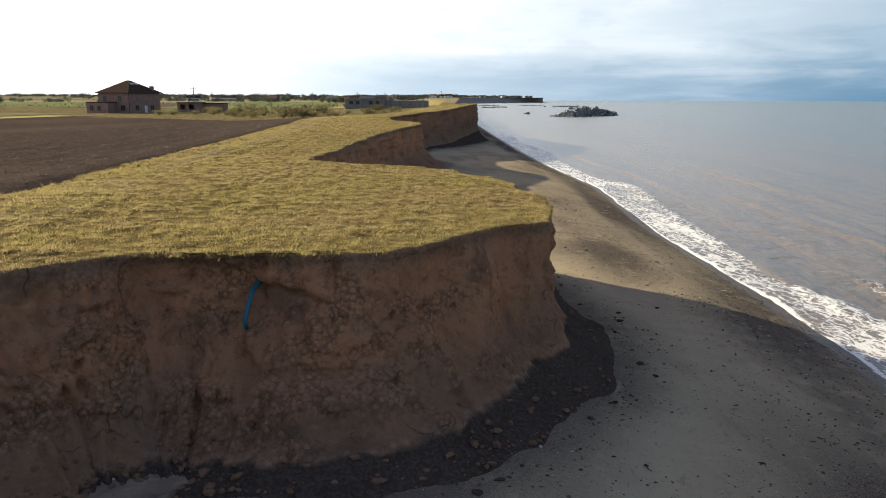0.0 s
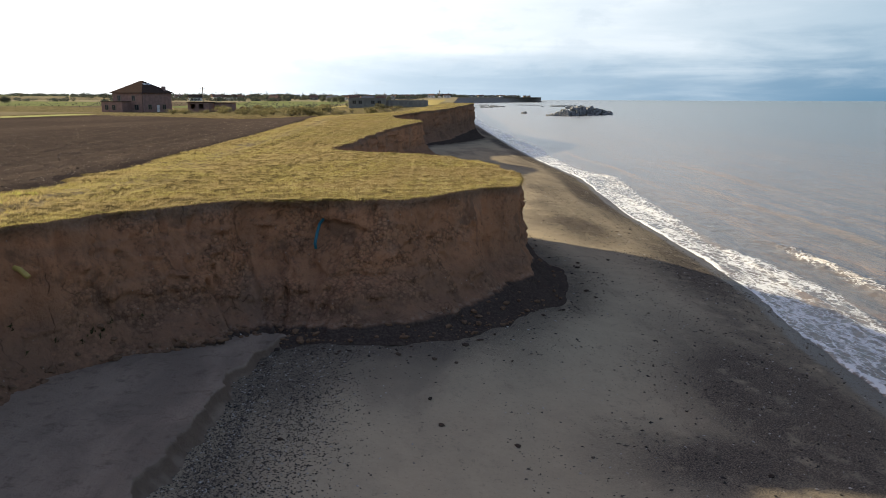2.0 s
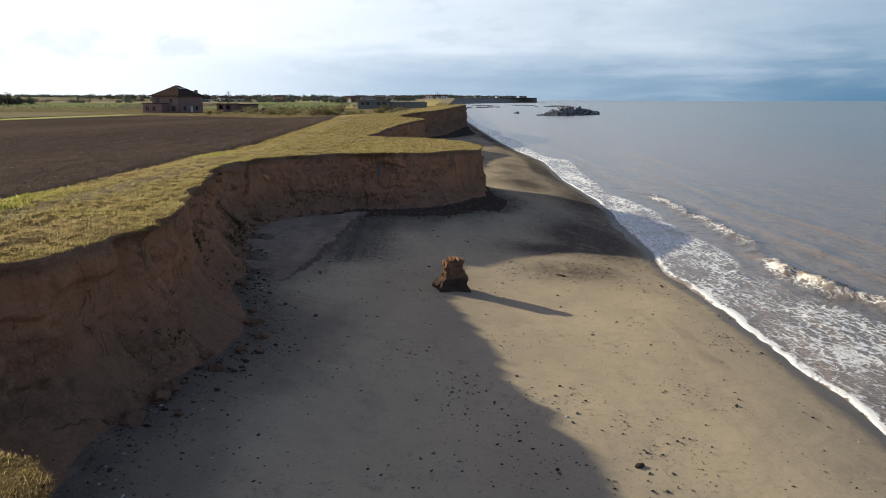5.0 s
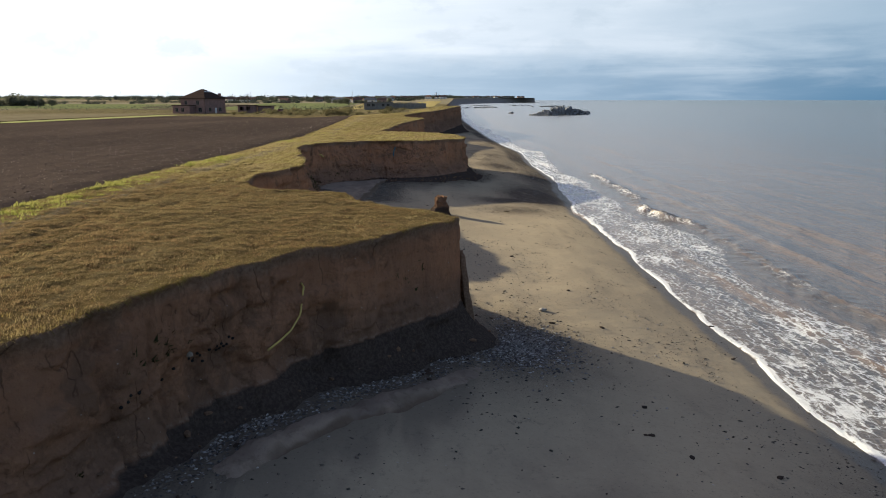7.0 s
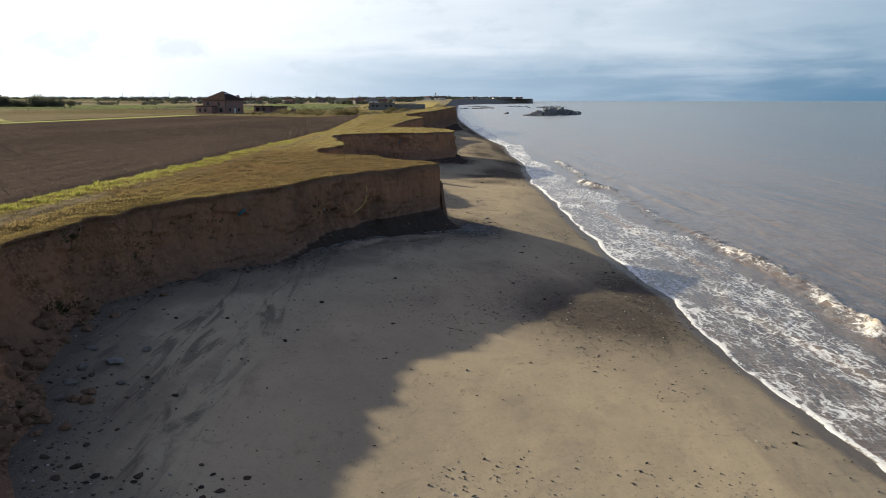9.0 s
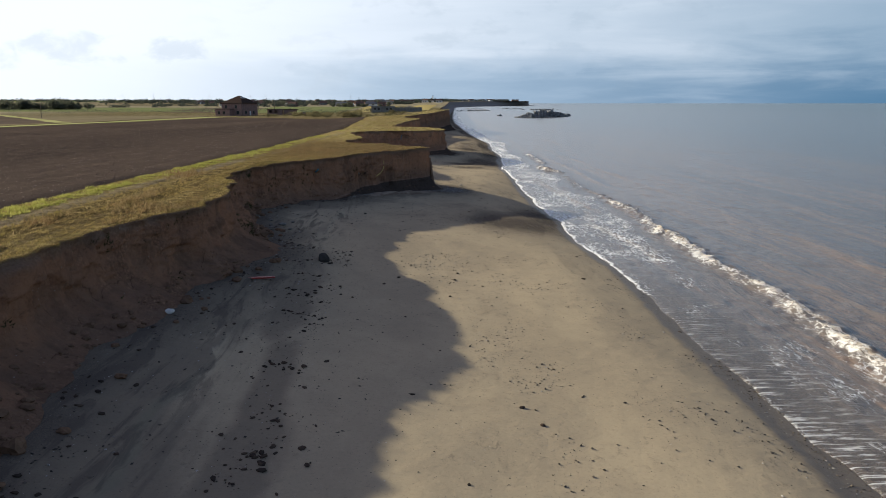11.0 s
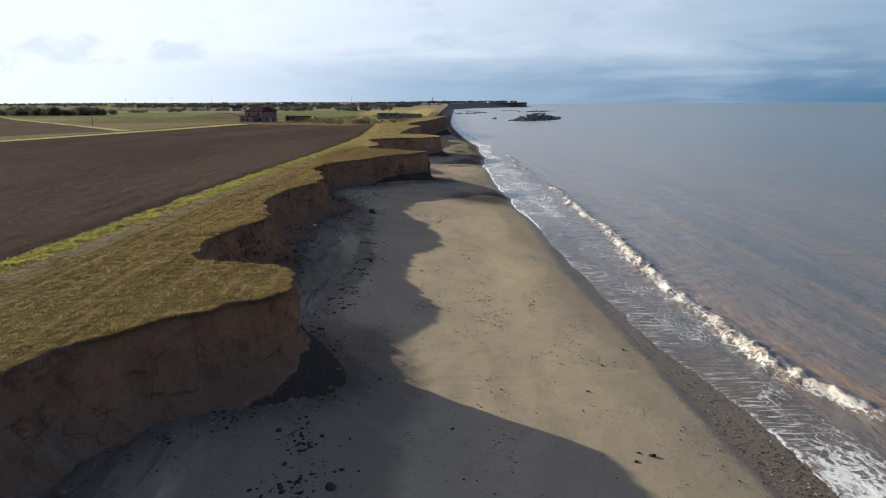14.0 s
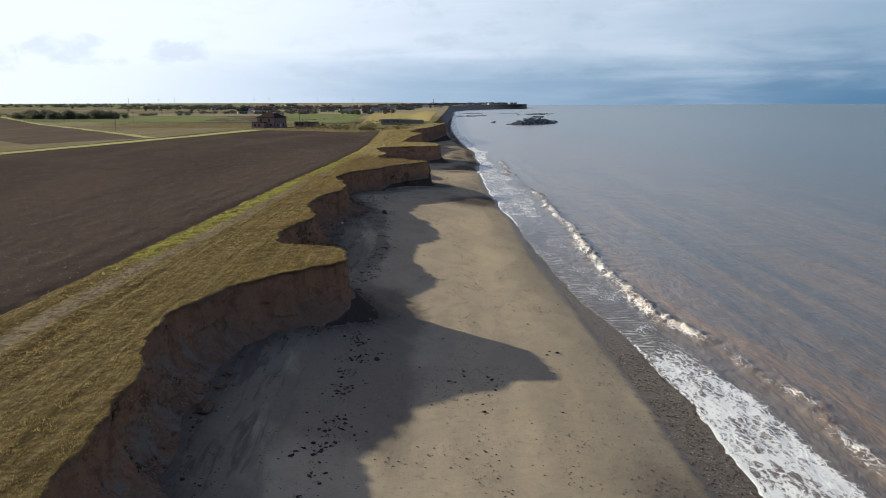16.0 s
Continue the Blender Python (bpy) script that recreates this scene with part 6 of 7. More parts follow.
def clay_stump():
    """A tooth of clay: steep faces, a flat top with a notch, a wider wet base."""
    bm = bmesh.new()
    bmesh.ops.create_cube(bm, size=1.0)
    bmesh.ops.subdivide_edges(bm, edges=bm.edges[:], cuts=15, use_grid_fill=True)
    for vv in bm.verts:
        p = vv.co.copy()
        z = p.z + 0.5
        w = 0.50 + 0.42 * (1 - z) ** 1.6
        lift = 1.80 + 0.10 * math.cos(p.x * 9) - 0.28 * max(0.0, 1 - abs(p.x - 0.05) / 0.14) - 0.25 * max(0.0, p.x - 0.22)
        q = Vector((p.x * 1.75 * w + 0.05 * z, p.y * 1.5 * w, z * lift))
        n1 = noise.noise(q * 1.6) * 0.20 + abs(noise.noise(q * 3.9)) * -0.18 + noise.noise(q * 9) * 0.06 + noise.noise(q * 19) * 0.03
        q += Vector((p.x, p.y, 0)).normalized() * (n1 + 0.05) + Vector((0, 0, n1 * 0.5 if z > 0.9 else 0))
        if p.x < 0 and z < 0.4:
            q.x -= 0.12
        vv.co = q
    ob = part("clay_stump", bm, STUMP, None, "isolated pillar of brown clay standing on sand", False)
    ob.matrix_basis = pose(0.35, -5.2, on_beach(0.35, -5.2) - 0.12, 0, 0, 20)
    tagged(ob, "", "clay stump")


clay_stump()


def clay_flake():
    """A tall slab of clay splitting away from the headland."""
    bm = bmesh.new()
    bmesh.ops.create_cube(bm, size=1.0)
    bmesh.ops.subdivide_edges(bm, edges=bm.edges[:], cuts=7, use_grid_fill=True)
    for vv in bm.verts:
        p = vv.co.copy()
        z = p.z + 0.5
        q = Vector((p.x * (0.46 - 0.30 * z) + 0.05 * math.sin(z * 5), p.y * (1.3 - 0.85 * z), z * (4.1 - 0.5 * abs(p.y))))
        n1 = noise.noise(q * 1.7) * 0.14 + noise.noise(q * 5.0) * 0.05
        vv.co = q + Vector((p.x, p.y, 0)).normalized() * n1
    ob = part("clay_flake", bm, CLAY, None, "tall thin flake of clay splitting off the cliff", True)
    ob.matrix_basis = pose(0.62, -42.2, -0.35, 0, -3, 15)
    tagged(ob, "", "clay flake")


clay_flake()


def hose(name, pts, r, mat, label, category):
    ob = part(name, tube(pts, r, 10), mat, None, label, True)
    return tagged(ob, "", category)


p1, n1 = on_cliff(-4.75, 3.95, 14, 24)
p2, _ = on_cliff(-4.85, 3.3, 14, 24)
hose("pipe", [p1 + Vector((0.16, 0.2, 0.2)), p1 + n1 * 0.1 + Vector((0.06, 0, 0.12)), p1 + n1 * 0.35, (p1 + p2) / 2 + n1 * 0.4, p2 + n1 * 0.35, p2 + n1 * 0.3 + Vector((0.02, 0, -0.2))], 0.06, BLUE, "bent blue plastic drain pipe hanging from the cliff", "pipe")
p1, n1 = on_cliff(-5.2, 4.1, -56, -46)
p2, _ = on_cliff(-5.3, 3.2, -56, -46)
p3, _ = on_cliff(-5.55, 2.8, -56, -46)
p4, _ = on_cliff(-6.05, 2.45, -58, -46)
hose("hose", [p1 + n1 * 0.02, p1 + n1 * 0.14 + Vector((0, 0, -0.1)), p2 + n1 * 0.16, p3 + n1 * 0.16, (p3 + p4) / 2 + n1 * 0.18, p4 + n1 * 0.14], 0.033, YELLOW, "limp yellow hose hanging down the clay face", "hose")
p1, n1 = on_cliff(-11.67, 3.9, -62.5, -56)
p2, _ = on_cliff(-11.15, 4.15, -62.5, -56)
hose("pipe", [p2 - n1 * 0.15, p2 + n1 * 0.12, (p1 + p2) / 2 + n1 * 0.2, p1 + n1 * 0.24], 0.06, BLUE, "dark teal drain pipe lying along the clay face", "pipe")
p1, n1 = on_cliff(-12.9, 3.7, 4, 14)
hose("pipe", [p1 - n1 * 0.2 + Vector((-0.1, 0, 0.12)), p1 + n1 * 0.12 + Vector((0, 0, 0.04)), p1 + n1 * 0.3 + Vector((0.12, 0, -0.18))], 0.085, YELLOW, "short yellow drain pipe poking out of the cliff", "pipe")
p1, n1 = on_cliff(-15.6, 2.8, -84, -78)
hose("hose", [p1 + n1 * 0.02 + Vector((0, 0, 0.6)), p1 + n1 * 0.2 + Vector((0, -0.1, 0.2)), p1 + n1 * 0.25 + Vector((0.1, -0.2, -0.5))], 0.04, YELLOW, "pale hose hanging from the cliff of the long bay", "hose")

g = random.Random(4)


def put_rock(x, y, size, mat, label, category="rock", group="", name="boulder", rough=0.28, flat=0.75, z=None):
    ob = part(name, rock_bm(size, g.uniform(0, 50), 2, rough, flat), mat, None, label, False)
    zz = on_beach(x, y) if z is None else z
    ob.matrix_basis = pose(x, y, zz + size[2] * flat * 0.35, g.uniform(-12, 12), g.uniform(-12, 12), g.uniform(0, 360))
    return tagged(ob, "", category, group)


ob = part("clay_block", rock_bm((1.05, 0.55, 0.55), 3.3, 3, 0.22, 0.8), LEDGE, None, "smooth pale grey clay block beside a clay bench", True)
ob.matrix_basis = pose(-2.4, 15.25, -0.05, 0, 0, 12)
tagged(ob, "", "clay block")
put_rock(-7.2, -88.6, (0.42, 0.34, 0.55), DARKROCK, "dark upright boulder on the sand")
put_rock(-4.4, -155.9, (0.22, 0.19, 0.2), DARKROCK, "dark weed-covered boulder on the sand")
put_rock(-13.2, -166.0, (0.8, 0.5, 0.4), CLOD, "slumped clay boulder at the cliff foot")
put_rock(-6.0, -67.8, (0.13, 0.10, 0.09), DARKROCK, "small dark stone on the sand")
for x, y, a in ((-11.9, -77.5, 0.32), (-12.3, -80.0, 0.24), (-11.0, -79.3, 0.20), (-12.7, -78.3, 0.26), (-11.3, -76.2, 0.18), (-12.0, -81.4, 0.22), (-13.0, -76.8, 0.24)):
    ob = part("slab", rock_bm((a * 1.3, a * 0.9, a * 0.7), a * 91, 1, 0.55, 0.6), CONCRETE if a > 0.3 else SLABCLAY, None, "broken grey slab lying at the cliff foot")
    ob.matrix_basis = pose(x, y, on_beach(x, y) + 0.05, g.uniform(-15, 15), g.uniform(-15, 15), g.uniform(0, 180))
    tagged(ob, "", "slab", "broken slabs")
ob = part("plank", box((-0.85, -0.13, 0), (0.85, 0.13, 0.08), 0.012), RED, None, "bright red painted plank lying on sand")
ob.matrix_basis = pose(-10.0, -95.0, on_beach(-10, -95) + 0.02, 0, 2, 15)
tagged(ob, "", "plank")
put_rock(4.5, -38.6, (0.2, 0.16, 0.14), PALESTONE, "pale stone lying on the sand")
put_rock(-12.3, -103.3, (0.24, 0.2, 0.2), WHITE, "white lump of debris at the cliff foot", "debris", name="debris")
put_rock(-7.2, 15.0, (0.16, 0.10, 0.08), WHITE, "crumpled white plastic debris on the clay bench", "debris", name="debris", rough=0.6, z=0.52)
ob = part("driftwood", tube([(-0.34, 0, 0.05), (-0.12, 0.04, 0.07), (0.16, 0.0, 0.06), (0.36, -0.06, 0.09)], 0.06, 8, None, [0.04, 0.065, 0.06, 0.03]), BARK, None, "dark driftwood log lying on the sand", True)
ob.matrix_basis = pose(7.2, 0.7, on_beach(7.2, 0.7) - 0.02, 0, 0, 140)
tagged(ob, "", "driftwood")
for k in range(70):
    y = g.choice((g.uniform(-84, -66), g.uniform(-134, -90), g.uniform(2, 14), g.uniform(-175, -152), g.uniform(-24, -8)))
    i = int(np.argmin(np.abs(foot[:, 1] - y)))
    d = g.uniform(0.1, 1.5)
    q = foot[i] + wide[i] * d
    s = g.uniform(0.10, 0.30) * (1.2 - 0.4 * d)
    if y > 0:
        d, s = 0.3 * d, 0.6 * s
        q = foot[i] + wide[i] * d
    put_rock(float(q[0]), float(q[1]), (s * g.uniform(0.9, 1.4), s, s * g.uniform(0.7, 1.0)), CLOD, "fallen brown clay boulder at the cliff foot", "boulder", "fallen boulders", rough=0.55)
slope = [i for i in range(S) if 3.0 < edge[i, 1] < 15.0]
low_slump = [i for i in range(S) if -128.0 < edge[i, 1] < -104.0]
corner = [i for i in range(S) if -86.0 < edge[i, 1] < -72.0]
for k in range(280):
    i, j = g.choice(slope if k < 120 else low_slump if k < 210 else corner), max(ROWS_V // 2, int(ROWS_V - 1 - abs(g.gauss(0, 5.5))))
    s = (0.05 if k < 210 else 0.08) + (0.19 if k < 210 else 0.30) * g.random() ** 2.2
    put_rock(float(P[i, j, 0] + wide[i, 0] * 0.05), float(P[i, j, 1]), (s * g.uniform(0.9, 1.4), s, s * g.uniform(0.7, 1.0)), CLOD, "fallen angular block of brown clay in a heap", "boulder", "heap of fallen clay", rough=0.5, z=float(P[i, j, 2]) - 0.04)
p1, n1 = on_cliff(-7.8, 3.0, -60, -50)
put_rock(p1.x, p1.y, (0.14, 0.12, 0.12), PALESTONE, "pale stone set in the clay face", z=p1.z - 0.05)


# ---- stuff: stones, weed, clods, grass ----
ico = bmesh.new()
bmesh.ops.create_icosphere(ico, subdivisions=1, radius=1.0)
BALL_V = np.array([vv.co[:] for vv in ico.verts])
BALL_F = np.array([[vv.index for vv in f.verts] for f in ico.faces])
ico.free()


OCTA_V = np.array([(1, 0, 0), (-1, 0, 0), (0, 1, 0), (0, -1, 0), (0, 0, 1), (0, 0, -1)], float)
OCTA_F = np.array([(0, 2, 4), (2, 1, 4), (1, 3, 4), (3, 0, 4), (2, 0, 5), (1, 2, 5), (3, 1, 5), (0, 3, 5)])


def strew(name, xyz, size, mat, label, category, squash=0.6, seed=1, small=False):
    """Many small lumps in one mesh."""
    r = np.random.default_rng(seed)
    n = len(xyz)
    ICO_V, ICO_F = (OCTA_V, OCTA_F) if small else (BALL_V, BALL_F)
    k = r.uniform(0.65, 1.25, (n, len(ICO_V), 1))
    a = r.uniform(0, 2 * np.pi, n)
    st = np.stack((r.uniform(0.8, 1.5, n), r.uniform(0.6, 1.0, n), r.uniform(0.6, 1.0, n) * squash), 1)
    vs = ICO_V[None] * k * st[:, None, :] * size[:, None, None]
    ca, sa = np.cos(a)[:, None], np.sin(a)[:, None]
    vs = np.stack((vs[..., 0] * ca - vs[..., 1] * sa, vs[..., 0] * sa + vs[..., 1] * ca, vs[..., 2]), -1)
    vs += xyz[:, None, :] + np.array((0, 0, 1.0)) * (size * squash * 0.35)[:, None, None]
    fs = (ICO_F[None] + (np.arange(n) * len(ICO_V))[:, None, None]).reshape(-1, 3)
    return tagged(new(name, mesh_arrays(name, vs.reshape(-1, 3), fs, [mat], False)), label, category, kind="stuff")


def stone_mat(name, a, b, c3, share=0.1):
    m, N = material(name)
    r = N.add("ShaderNodeNewGeometry").outputs["Random Per Island"]
    c = N.mix(N.ramp(r, 0.2, 0.6), a, b)
    c = N.mix(N.ramp(r, 0.97 - share, 1.03 - share), c, c3)
    finish(N, c, 0.85, N.noise(place_of(N), 40.0, 3), 0.4, 0.01)
    return m


PEBBLE = stone_mat("shingle", (0.060, 0.054, 0.048), (0.15, 0.125, 0.10), (0.40, 0.37, 0.33))
COBBLE = stone_mat("grey_cobbles", (0.10, 0.092, 0.086), (0.24, 0.22, 0.20), (0.42, 0.40, 0.37))
FLINT = stone_mat("soil_clods", (0.075, 0.055, 0.043), (0.15, 0.117, 0.094), (0.40, 0.34, 0.27), 0.28)
CLODS = stone_mat("dark_clods", (0.045, 0.036, 0.030), (0.075, 0.055, 0.042), (0.10, 0.075, 0.055))


def beach_points(n, weight, seed, rows=None):
    """Random places on the beach by weight (S, U)."""
    r = np.random.default_rng(seed)
    w = np.where((by > -196) & (by < 70) & (bx < water_edge(by) + 0.3) & (sea_side > 0.05), weight, 0) * np.gradient(brow)[:, None]
    w[:, -1], w[-1] = 0, 0
    w = w.ravel() / w.sum()
    k = r.choice(len(w), n, p=w)
    i, j = k // len(bcol), k % len(bcol)
    a, b = r.uniform(0, 1, (n, 1)), r.uniform(0, 1, (n, 1))
    return (B[i, j] * (1 - a) + B[i + 1, j] * a) * (1 - b) + (B[i, j + 1] * (1 - a) + B[i + 1, j + 1] * a) * b


patchy = smooth(fbm(bx * 0.5, by * 0.3, 0, 4, 121) * 1.6 - 0.1)
pts = beach_points(70000, 0.03 + 1.1 * gravel + 0.55 * patchy * smooth((bx + 6) / 6), 122)
strew("shingle", pts, 0.014 + 0.06 * np.random.default_rng(1).random(len(pts)) ** 7, PEBBLE, "scattered dark and pale shingle on the sand", "shingle", 0.65, 3, True)
pts = beach_points(5200, np.exp(-((bx - 2.7) / 1.5) ** 2 - ((by + 43.9) / 2.0) ** 2) + 0.30 * np.exp(-(away_out / 0.9) ** 2) * np.exp(-((by + 49) / 5.0) ** 2), 125)
strew("shingle", pts, 0.025 + 0.06 * np.random.default_rng(6).random(len(pts)) ** 2, COBBLE, "fan of dark cobbles at the headland's foot", "shingle", 0.7, 7, True)
pts = beach_points(18000, (0.25 + 0.9 * gravel + patchy * 0.8) * smooth((bx + 11) / 3), 126)
strew("shingle", pts, 0.014 + 0.034 * np.random.default_rng(16).random(len(pts)) ** 5, PEBBLE, "loose dark and pale pebbles lying on sand", "shingle", 0.7, 17, True)
pts = beach_points(12000, smooth((bx - shore_shift(by) - 12.6) / 1.2) * smooth((-146 - by) / 5) + 0.5 * smooth((bx - shore_shift(by) - 12.8) / 0.6) * smooth((-100 - by) / 5), 128)
strew("shingle", pts, 0.02 + 0.05 * np.random.default_rng(20).random(len(pts)) ** 3, PEBBLE, "dark wet pebbles along the water's edge", "shingle", 0.7, 21, True)
pts = beach_points(24000, np.exp(-((bx + 4.9 - 0.05 * (by - 9) ** 1) / 1.5) ** 2) * smooth((by + 2) / 4) * smooth((16.5 - by) / 3), 127)
strew("shingle", pts, 0.013 + 0.03 * np.random.default_rng(18).random(len(pts)) ** 3, PEBBLE, "bank of dark pebbles under the clay bench", "shingle", 0.7, 19, True)
line_w = np.exp(-((bx + 6.4 - 0.8 * np.sin(by * 0.15)) / 1.1) ** 2) * smooth((-82 - by) / 6) + 0.9 * np.exp(-((bx - 2.6) / 1.6) ** 2 - ((by + 159) / 4.5) ** 2) + 0.5 * np.exp(-(away_out / 1.3) ** 2) + 0.02
pts = beach_points(3600, line_w * smooth(0.4 + fbm(bx * 0.8, by * 0.8, 0, 3, 123)), 124)
strew("clods", pts, 0.025 + 0.12 * np.random.default_rng(2).random(len(pts)) ** 3.5, CLODS, "dark wrack and clay clods strewn on the beach", "clods", 0.5, 4)
# rubble fallen to the cliff foot
r = np.random.default_rng(9)
ii = r.integers(0, S - 1, 9000)
ii = ii[(edge[ii, 1] > -190) & (edge[ii, 1] < 60)]
jj = (ROWS_V - 1 - np.abs(r.normal(0, 5, len(ii)))).clip(ROWS_V // 2, ROWS_V - 1).astype(int)
keep = r.random(len(ii)) < 0.05 + 0.8 * slump[ii, 0]
strew("rubble", P[ii, jj][keep], 0.03 + 0.13 * r.random(keep.sum()) ** 3, CLOD, "crumbled clay rubble on the lower cliff", "rubble", 0.75, 5)


def tufts(name, n, y0, y1, mat, label, blades, h0, h1, width, seed, d0=0.0, reach=None, spread=0.05, power=1.0, weight=None, clump=0.0):
    """Grass blades standing on the plateau."""
    r = np.random.default_rng(seed)
    ok = np.where((edge[:, 1] > y0) & (edge[:, 1] < y1))[0]
    step = np.gradient(arc)[ok]
    lim = (edge[ok, 0] - np.interp(edge[ok, 1], FIELD_Y, FIELD_X) if reach is None else np.full(len(ok), reach)) - d0
    w = np.gradient(soft_y[:, 0])[ok].clip(0.01) * lim * 0.7 + step * 0.8
    i = ok[r.choice(len(ok), n, p=w / w.sum())]
    lim = np.where(True, (edge[i, 0] - np.interp(edge[i, 1], FIELD_Y, FIELD_X)) if reach is None else reach, 0)
    d = d0 + (lim - d0) * r.random(n) ** power
    c = np.clip(np.searchsorted(inland, d) - 1, 0, C - 2)
    t = ((d - inland[c]) / (inland[c + 1] - inland[c]))[:, None]
    base = G[i, c] * (1 - t) + G[i, c + 1] * t
    base[:, :2] += r.normal(0, 0.12, (n, 2)) * smooth((d - 0.15) / 0.3)[:, None]
    if clump:
        cell = np.floor(base[:, :2] / clump)
        jit = np.stack((hashed(cell[:, 0], cell[:, 1], cell[:, 0] * 0, 7), hashed(cell[:, 0], cell[:, 1], cell[:, 0] * 0, 8)), 1)
        to = (cell + jit) * clump + r.normal(0, clump * 0.20, (n, 2))
        pull = (smooth((d - 0.45) / 0.3) * (r.random(n) < 0.8))[:, None]
        base[:, :2] = base[:, :2] * (1 - pull) + to * pull
        high = 0.55 + 0.9 * hashed(cell[:, 0], cell[:, 1], cell[:, 0] * 0, 9)
    else:
        high = np.ones(n)
    if weight is not None:
        keep = r.random(n) < weight(base[:, 0], base[:, 1])
        base, high = base[keep], high[keep]
        n = len(base)
    tall = h0 + (h1 - h0) * smooth(0.5 + 0.9 * fbm(base[:, 0] * 2.4, base[:, 1] * 2.8, 0, 3, seed)) * r.uniform(0.6, 1.2, n) * high
    base, tall = base.repeat(blades, 0), tall.repeat(blades) * r.uniform(0.6, 1.1, n * blades)
    m = len(base)
    base = base + np.concatenate((r.normal(0, spread, (m, 2)), np.full((m, 1), -0.02)), 1)
    a = r.uniform(0, 2 * np.pi, m)
    across = np.stack((np.cos(a), np.sin(a), np.zeros(m)), 1) * (width * r.uniform(0.6, 1.2, m))[:, None] / 2
    b = r.uniform(0, 2 * np.pi, m)
    tip = base + np.stack((np.cos(b) * tall * 0.45 + tall * 0.12, np.sin(b) * tall * 0.45, tall), 1)
    vs = np.stack((base - across, base + across, tip), 1).reshape(-1, 3)
    fs = np.arange(m * 3).reshape(-1, 3)
    return tagged(new(name, mesh_arrays(name, vs, fs, [mat], False)), label, "grass", kind="stuff")


off_lane = lambda x, y: 1 - 0.75 * np.exp(-((x - np.interp(y, FIELD_Y, FIELD_X) - 2.6) / 0.8) ** 4)
tufts("grass", 26000, -30, 4, GRASS, "short golden-brown clifftop grass", 4, 0.04, 0.15, 0.020, 210, weight=off_lane, clump=0.34)
tufts("grass", 120000, 2, 52, GRASS, "short golden grass on the near headland", 3, 0.035, 0.13, 0.017, 201, clump=0.36)
tufts("grass", 120000, -196, -56, OLIVEGRASS, "short olive-brown clifftop grass", 3, 0.04, 0.13, 0.022, 208, weight=off_lane, clump=0.30)
tufts("grass", 170000, -62, -24, BROWNGRASS, "coarse reddish-brown dead grass on the middle headland", 4, 0.04, 0.10, 0.015, 202, clump=0.20)
tufts("grass", 26000, 52, 175, GRASS, "rough golden grass on the farther cliffs", 4, 0.06, 0.14, 0.04, 203, reach=16.0)
tufts("grass", 18000, -196, 0, OLIVEGRASS, "dry grass fringe along the crumbling brink", 4, 0.02, 0.085, 0.018, 204, reach=0.9)
tufts("grass", 7000, 0, 60, GRASS, "pale straw fringe along the crumbling brink", 4, 0.02, 0.075, 0.016, 213, reach=0.9)
strip = lambda x, y: np.exp(-((x - np.interp(y, FIELD_Y, FIELD_X) - 0.8) / 1.15) ** 4) * (smooth((-15 - y) / 25) * smooth((y + 152) / 18) * (0.06 + 0.94 * smooth(0.42 + 1.9 * fbm(x * 1.2, y * 0.8, 0, 3, 65))) + 0.6 * smooth((60 - y) / 50) * smooth(1.6 * vnoise(y * 0.07, 0, 0, 64) - 0.3))
tufts("tussocks", 3600, -64, -24, GRASS, "pale straw tussocks on the middle headland", 9, 0.05, 0.12, 0.016, 214, spread=0.10, weight=lambda x, y: smooth(0.4 + 1.2 * fbm(x * 0.5, y * 0.4, 0, 3, 143)))
tufts("verge_weeds", 60000, -196, 70, WEED, "bright yellow-green weeds edging the ploughed field", 6, 0.03, 0.19, 0.065, 205, power=0.18, spread=0.11, weight=strip, clump=0.62)
tufts("verge_grass", 16000, -30, 120, GRASS, "tall pale dry grass along the field edge", 5, 0.06, 0.22, 0.03, 211, power=0.2, weight=lambda x, y: np.exp(-((x - np.interp(y, FIELD_Y, FIELD_X) - 1.6) / 1.7) ** 4) * smooth(0.6 + fbm(x * 0.5, y * 0.3, 0, 3, 141)))
tufts("tall_weeds", 8000, -130, -72, BROWNGRASS, "tall reddish-brown dead weeds near the brink", 6, 0.12, 0.42, 0.03, 212, reach=5.0, d0=0.4, weight=lambda x, y: smooth(0.15 + 1.6 * fbm(x * 0.5, y * 0.22, 0, 3, 142)))
tufts("tussocks", 3000, -196, -64, OLIVEGRASS, "coarse dry tussocks in the clifftop pasture", 14, 0.10, 0.20, 0.025, 209, spread=0.13, weight=lambda x, y: smooth(0.5 + fbm(x * 0.25, y * 0.12, 0, 3, 140)))
tufts("tussocks", 2800, -22, 60, GRASS, "coarse pale tussocks in the clifftop pasture", 10, 0.06, 0.12, 0.018, 206, spread=0.13, weight=lambda x, y: smooth(0.5 + fbm(x * 0.25, y * 0.12, 0, 3, 140)))
tufts("tussocks", 3200, 50, 175, GRASS, "coarse pale tussocks on the farther cliffs", 10, 0.08, 0.17, 0.04, 207, reach=17.0, spread=0.2)
# pale clods and flints on the ploughed soil
r = np.random.default_rng(14)
fx_, fy_ = (r.random(60000) ** 1.4 * 120).astype(int), r.integers(0, len(fy) - 60, 60000)
pts = np.stack((X, Yc, Zf), -1)[fx_, fy_] + np.concatenate((r.uniform(-0.3, 0.3, (60000, 2)), np.zeros((60000, 1))), 1)
strew("field_clods", pts, 0.018 + 0.055 * r.random(60000) ** 3, FLINT, "clods and pale flints lying on ploughed soil", "clods", 0.6, 6, True)


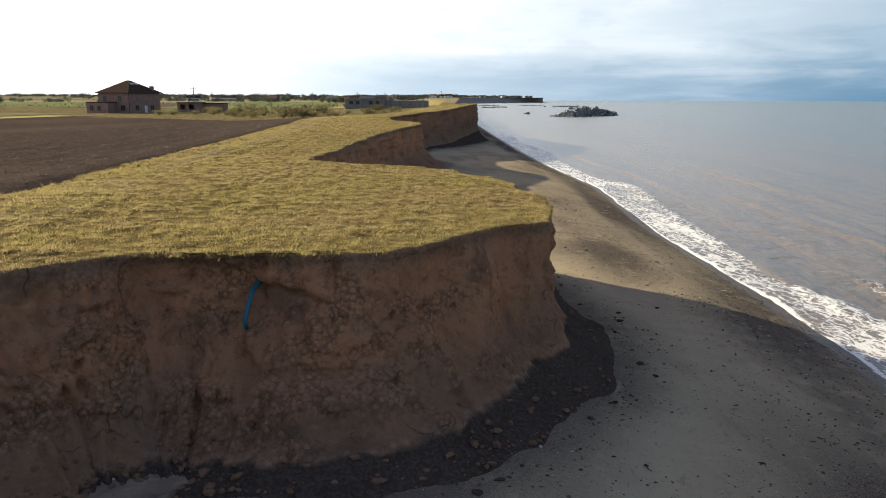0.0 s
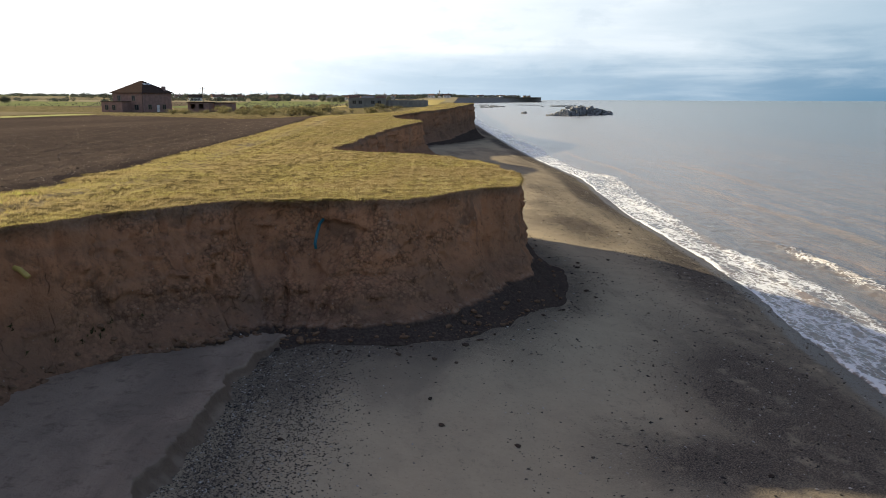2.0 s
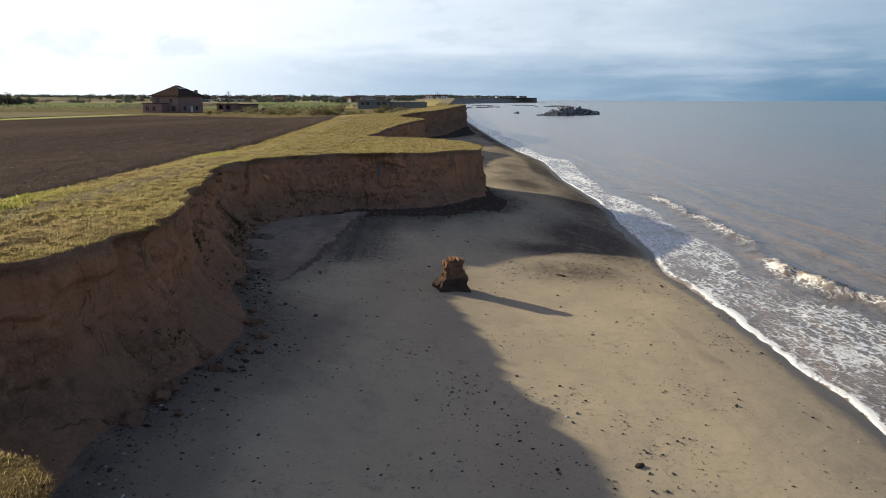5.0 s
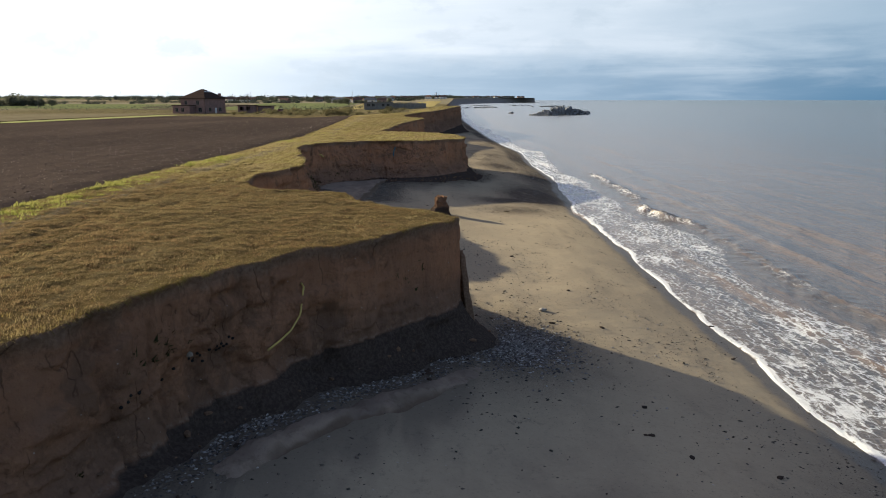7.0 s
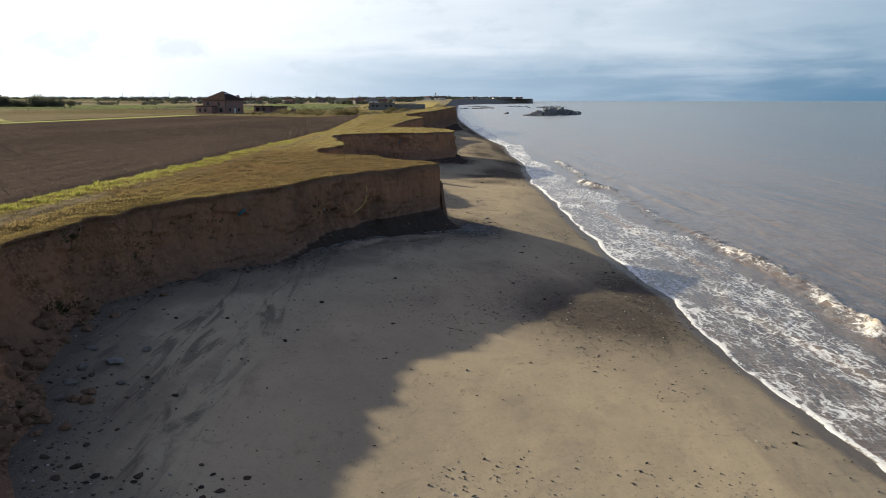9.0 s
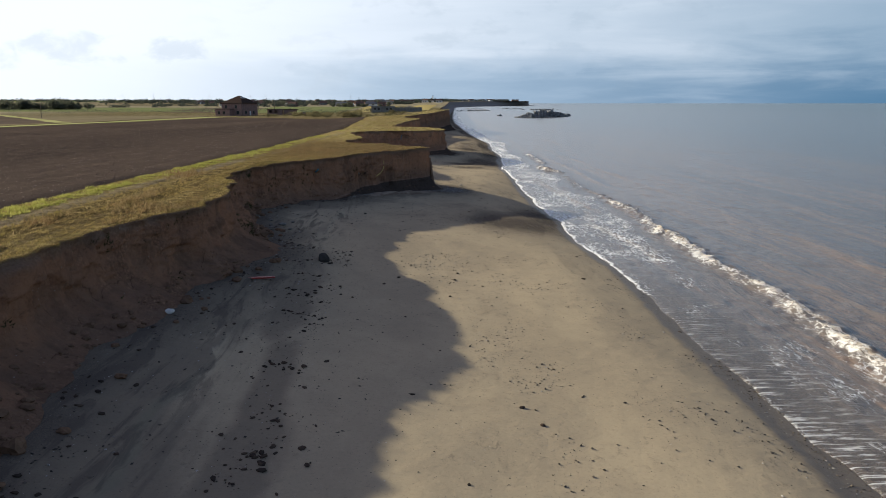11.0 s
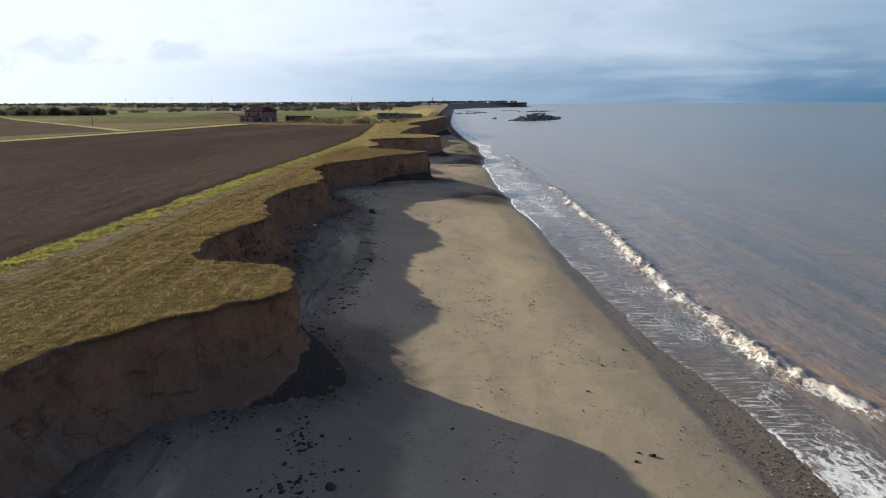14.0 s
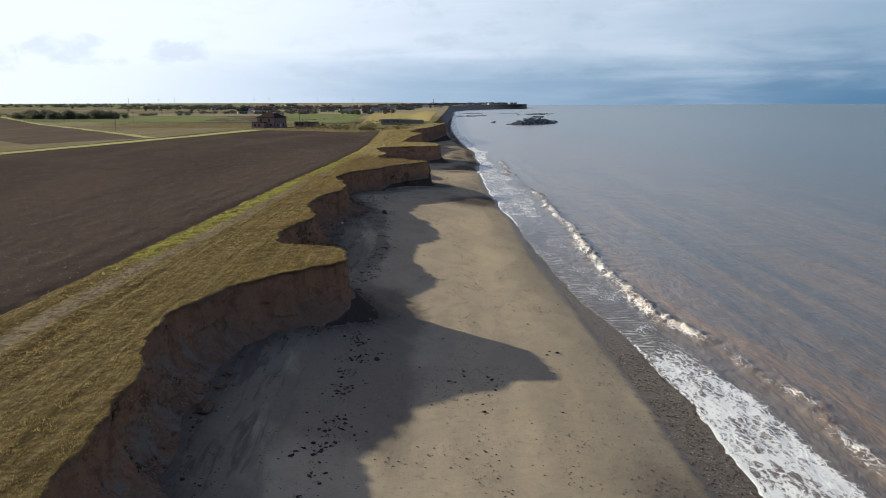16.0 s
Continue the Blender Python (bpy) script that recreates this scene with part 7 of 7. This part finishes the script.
def hanging(n, seed):
    """Roots and turf hanging over the brink."""
    r = np.random.default_rng(seed)
    ok = np.where((edge[:, 1] > -190) & (edge[:, 1] < 55))[0]
    w = smooth(fbm(arc[ok] * 0.35, 2.0, 0, 3, 151) - 0.1) + 0.06
    i = ok[r.choice(len(ok), n, p=w / w.sum())]
    base = np.column_stack((edge[i], top_z[i] + 0.01)) + np.column_stack((wide[i] * r.uniform(-0.05, 0.1, (n, 1)), r.uniform(-0.03, 0.03, n)))
    fall = r.uniform(0.03, 0.11, n) * (1 + 1.6 * (r.random(n) < 0.08))
    tip = base + np.column_stack((wide[i] * r.uniform(0.05, 0.16, (n, 1)), -fall)) + r.normal(0, 0.03, (n, 3))
    across = np.column_stack((tangent[i], np.zeros(n))) * r.uniform(0.004, 0.010, (n, 1))
    vs = np.stack((base - across, base + across, tip), 1).reshape(-1, 3)
    ob = new("turf_fringe", mesh_arrays("turf_fringe", vs, np.arange(n * 3).reshape(-1, 3), [OLIVEGRASS], False))
    return tagged(ob, "frayed turf and roots hanging over the brink", "grass", kind="stuff")


hanging(15000, 152)


def face_scrub(n, seed):
    """Dark tufts of weed growing on the slumped clay."""
    r = np.random.default_rng(seed)
    i = r.integers(0, S, n)
    j = r.integers(4, ROWS_V - 10, n)
    q = P[i, j]
    keep = (q[:, 1] > -175) & (q[:, 1] < 14) & (r.random(n) < slump[i, 0] * smooth(fbm(q[:, 1] * 0.35, q[:, 2] * 0.6, 0, 3, 191) * 2.4 - 0.75))
    q, w2 = q[keep].repeat(7, 0), wide[i[keep]].repeat(7, 0)
    m = len(q)
    q = q + r.normal(0, 0.06, (m, 3))
    tip = q + np.column_stack((w2 * r.uniform(0.03, 0.14, (m, 1)), r.uniform(0.02, 0.16, m))) + r.normal(0, 0.05, (m, 3))
    across = r.normal(0, 0.02, (m, 3))
    vs = np.stack((q - across, q + across, tip), 1).reshape(-1, 3)
    return tagged(new("scrub", mesh_arrays("scrub", vs, np.arange(m * 3).reshape(-1, 3), [SCRUB], False)), "dark green weeds growing on slumped clay", "scrub", kind="stuff")


face_scrub(60000, 192)

# ---- burrows in the middle headland ----
g = random.Random(21)
for k in range(26):
    x = -8.6 + 1.7 * g.random()
    p1, n1 = on_cliff(x, 2.75 + 0.14 * (x + 8.6) + g.uniform(-0.16, 0.16), -62, -50)
    # no hole is cut: a black lump gives the burrow's inner shade
    ob = part("burrow", rock_bm((0.055, 0.055, 0.055), k, 1, 0.1, 0.9), RUBBER, None, "dark sand martin burrow in the clay face", True)
    ob.matrix_basis = pose(p1.x - n1.x * 0.01, p1.y - n1.y * 0.01, p1.z)
    tagged(ob, "", "burrow", "sand martin burrows")
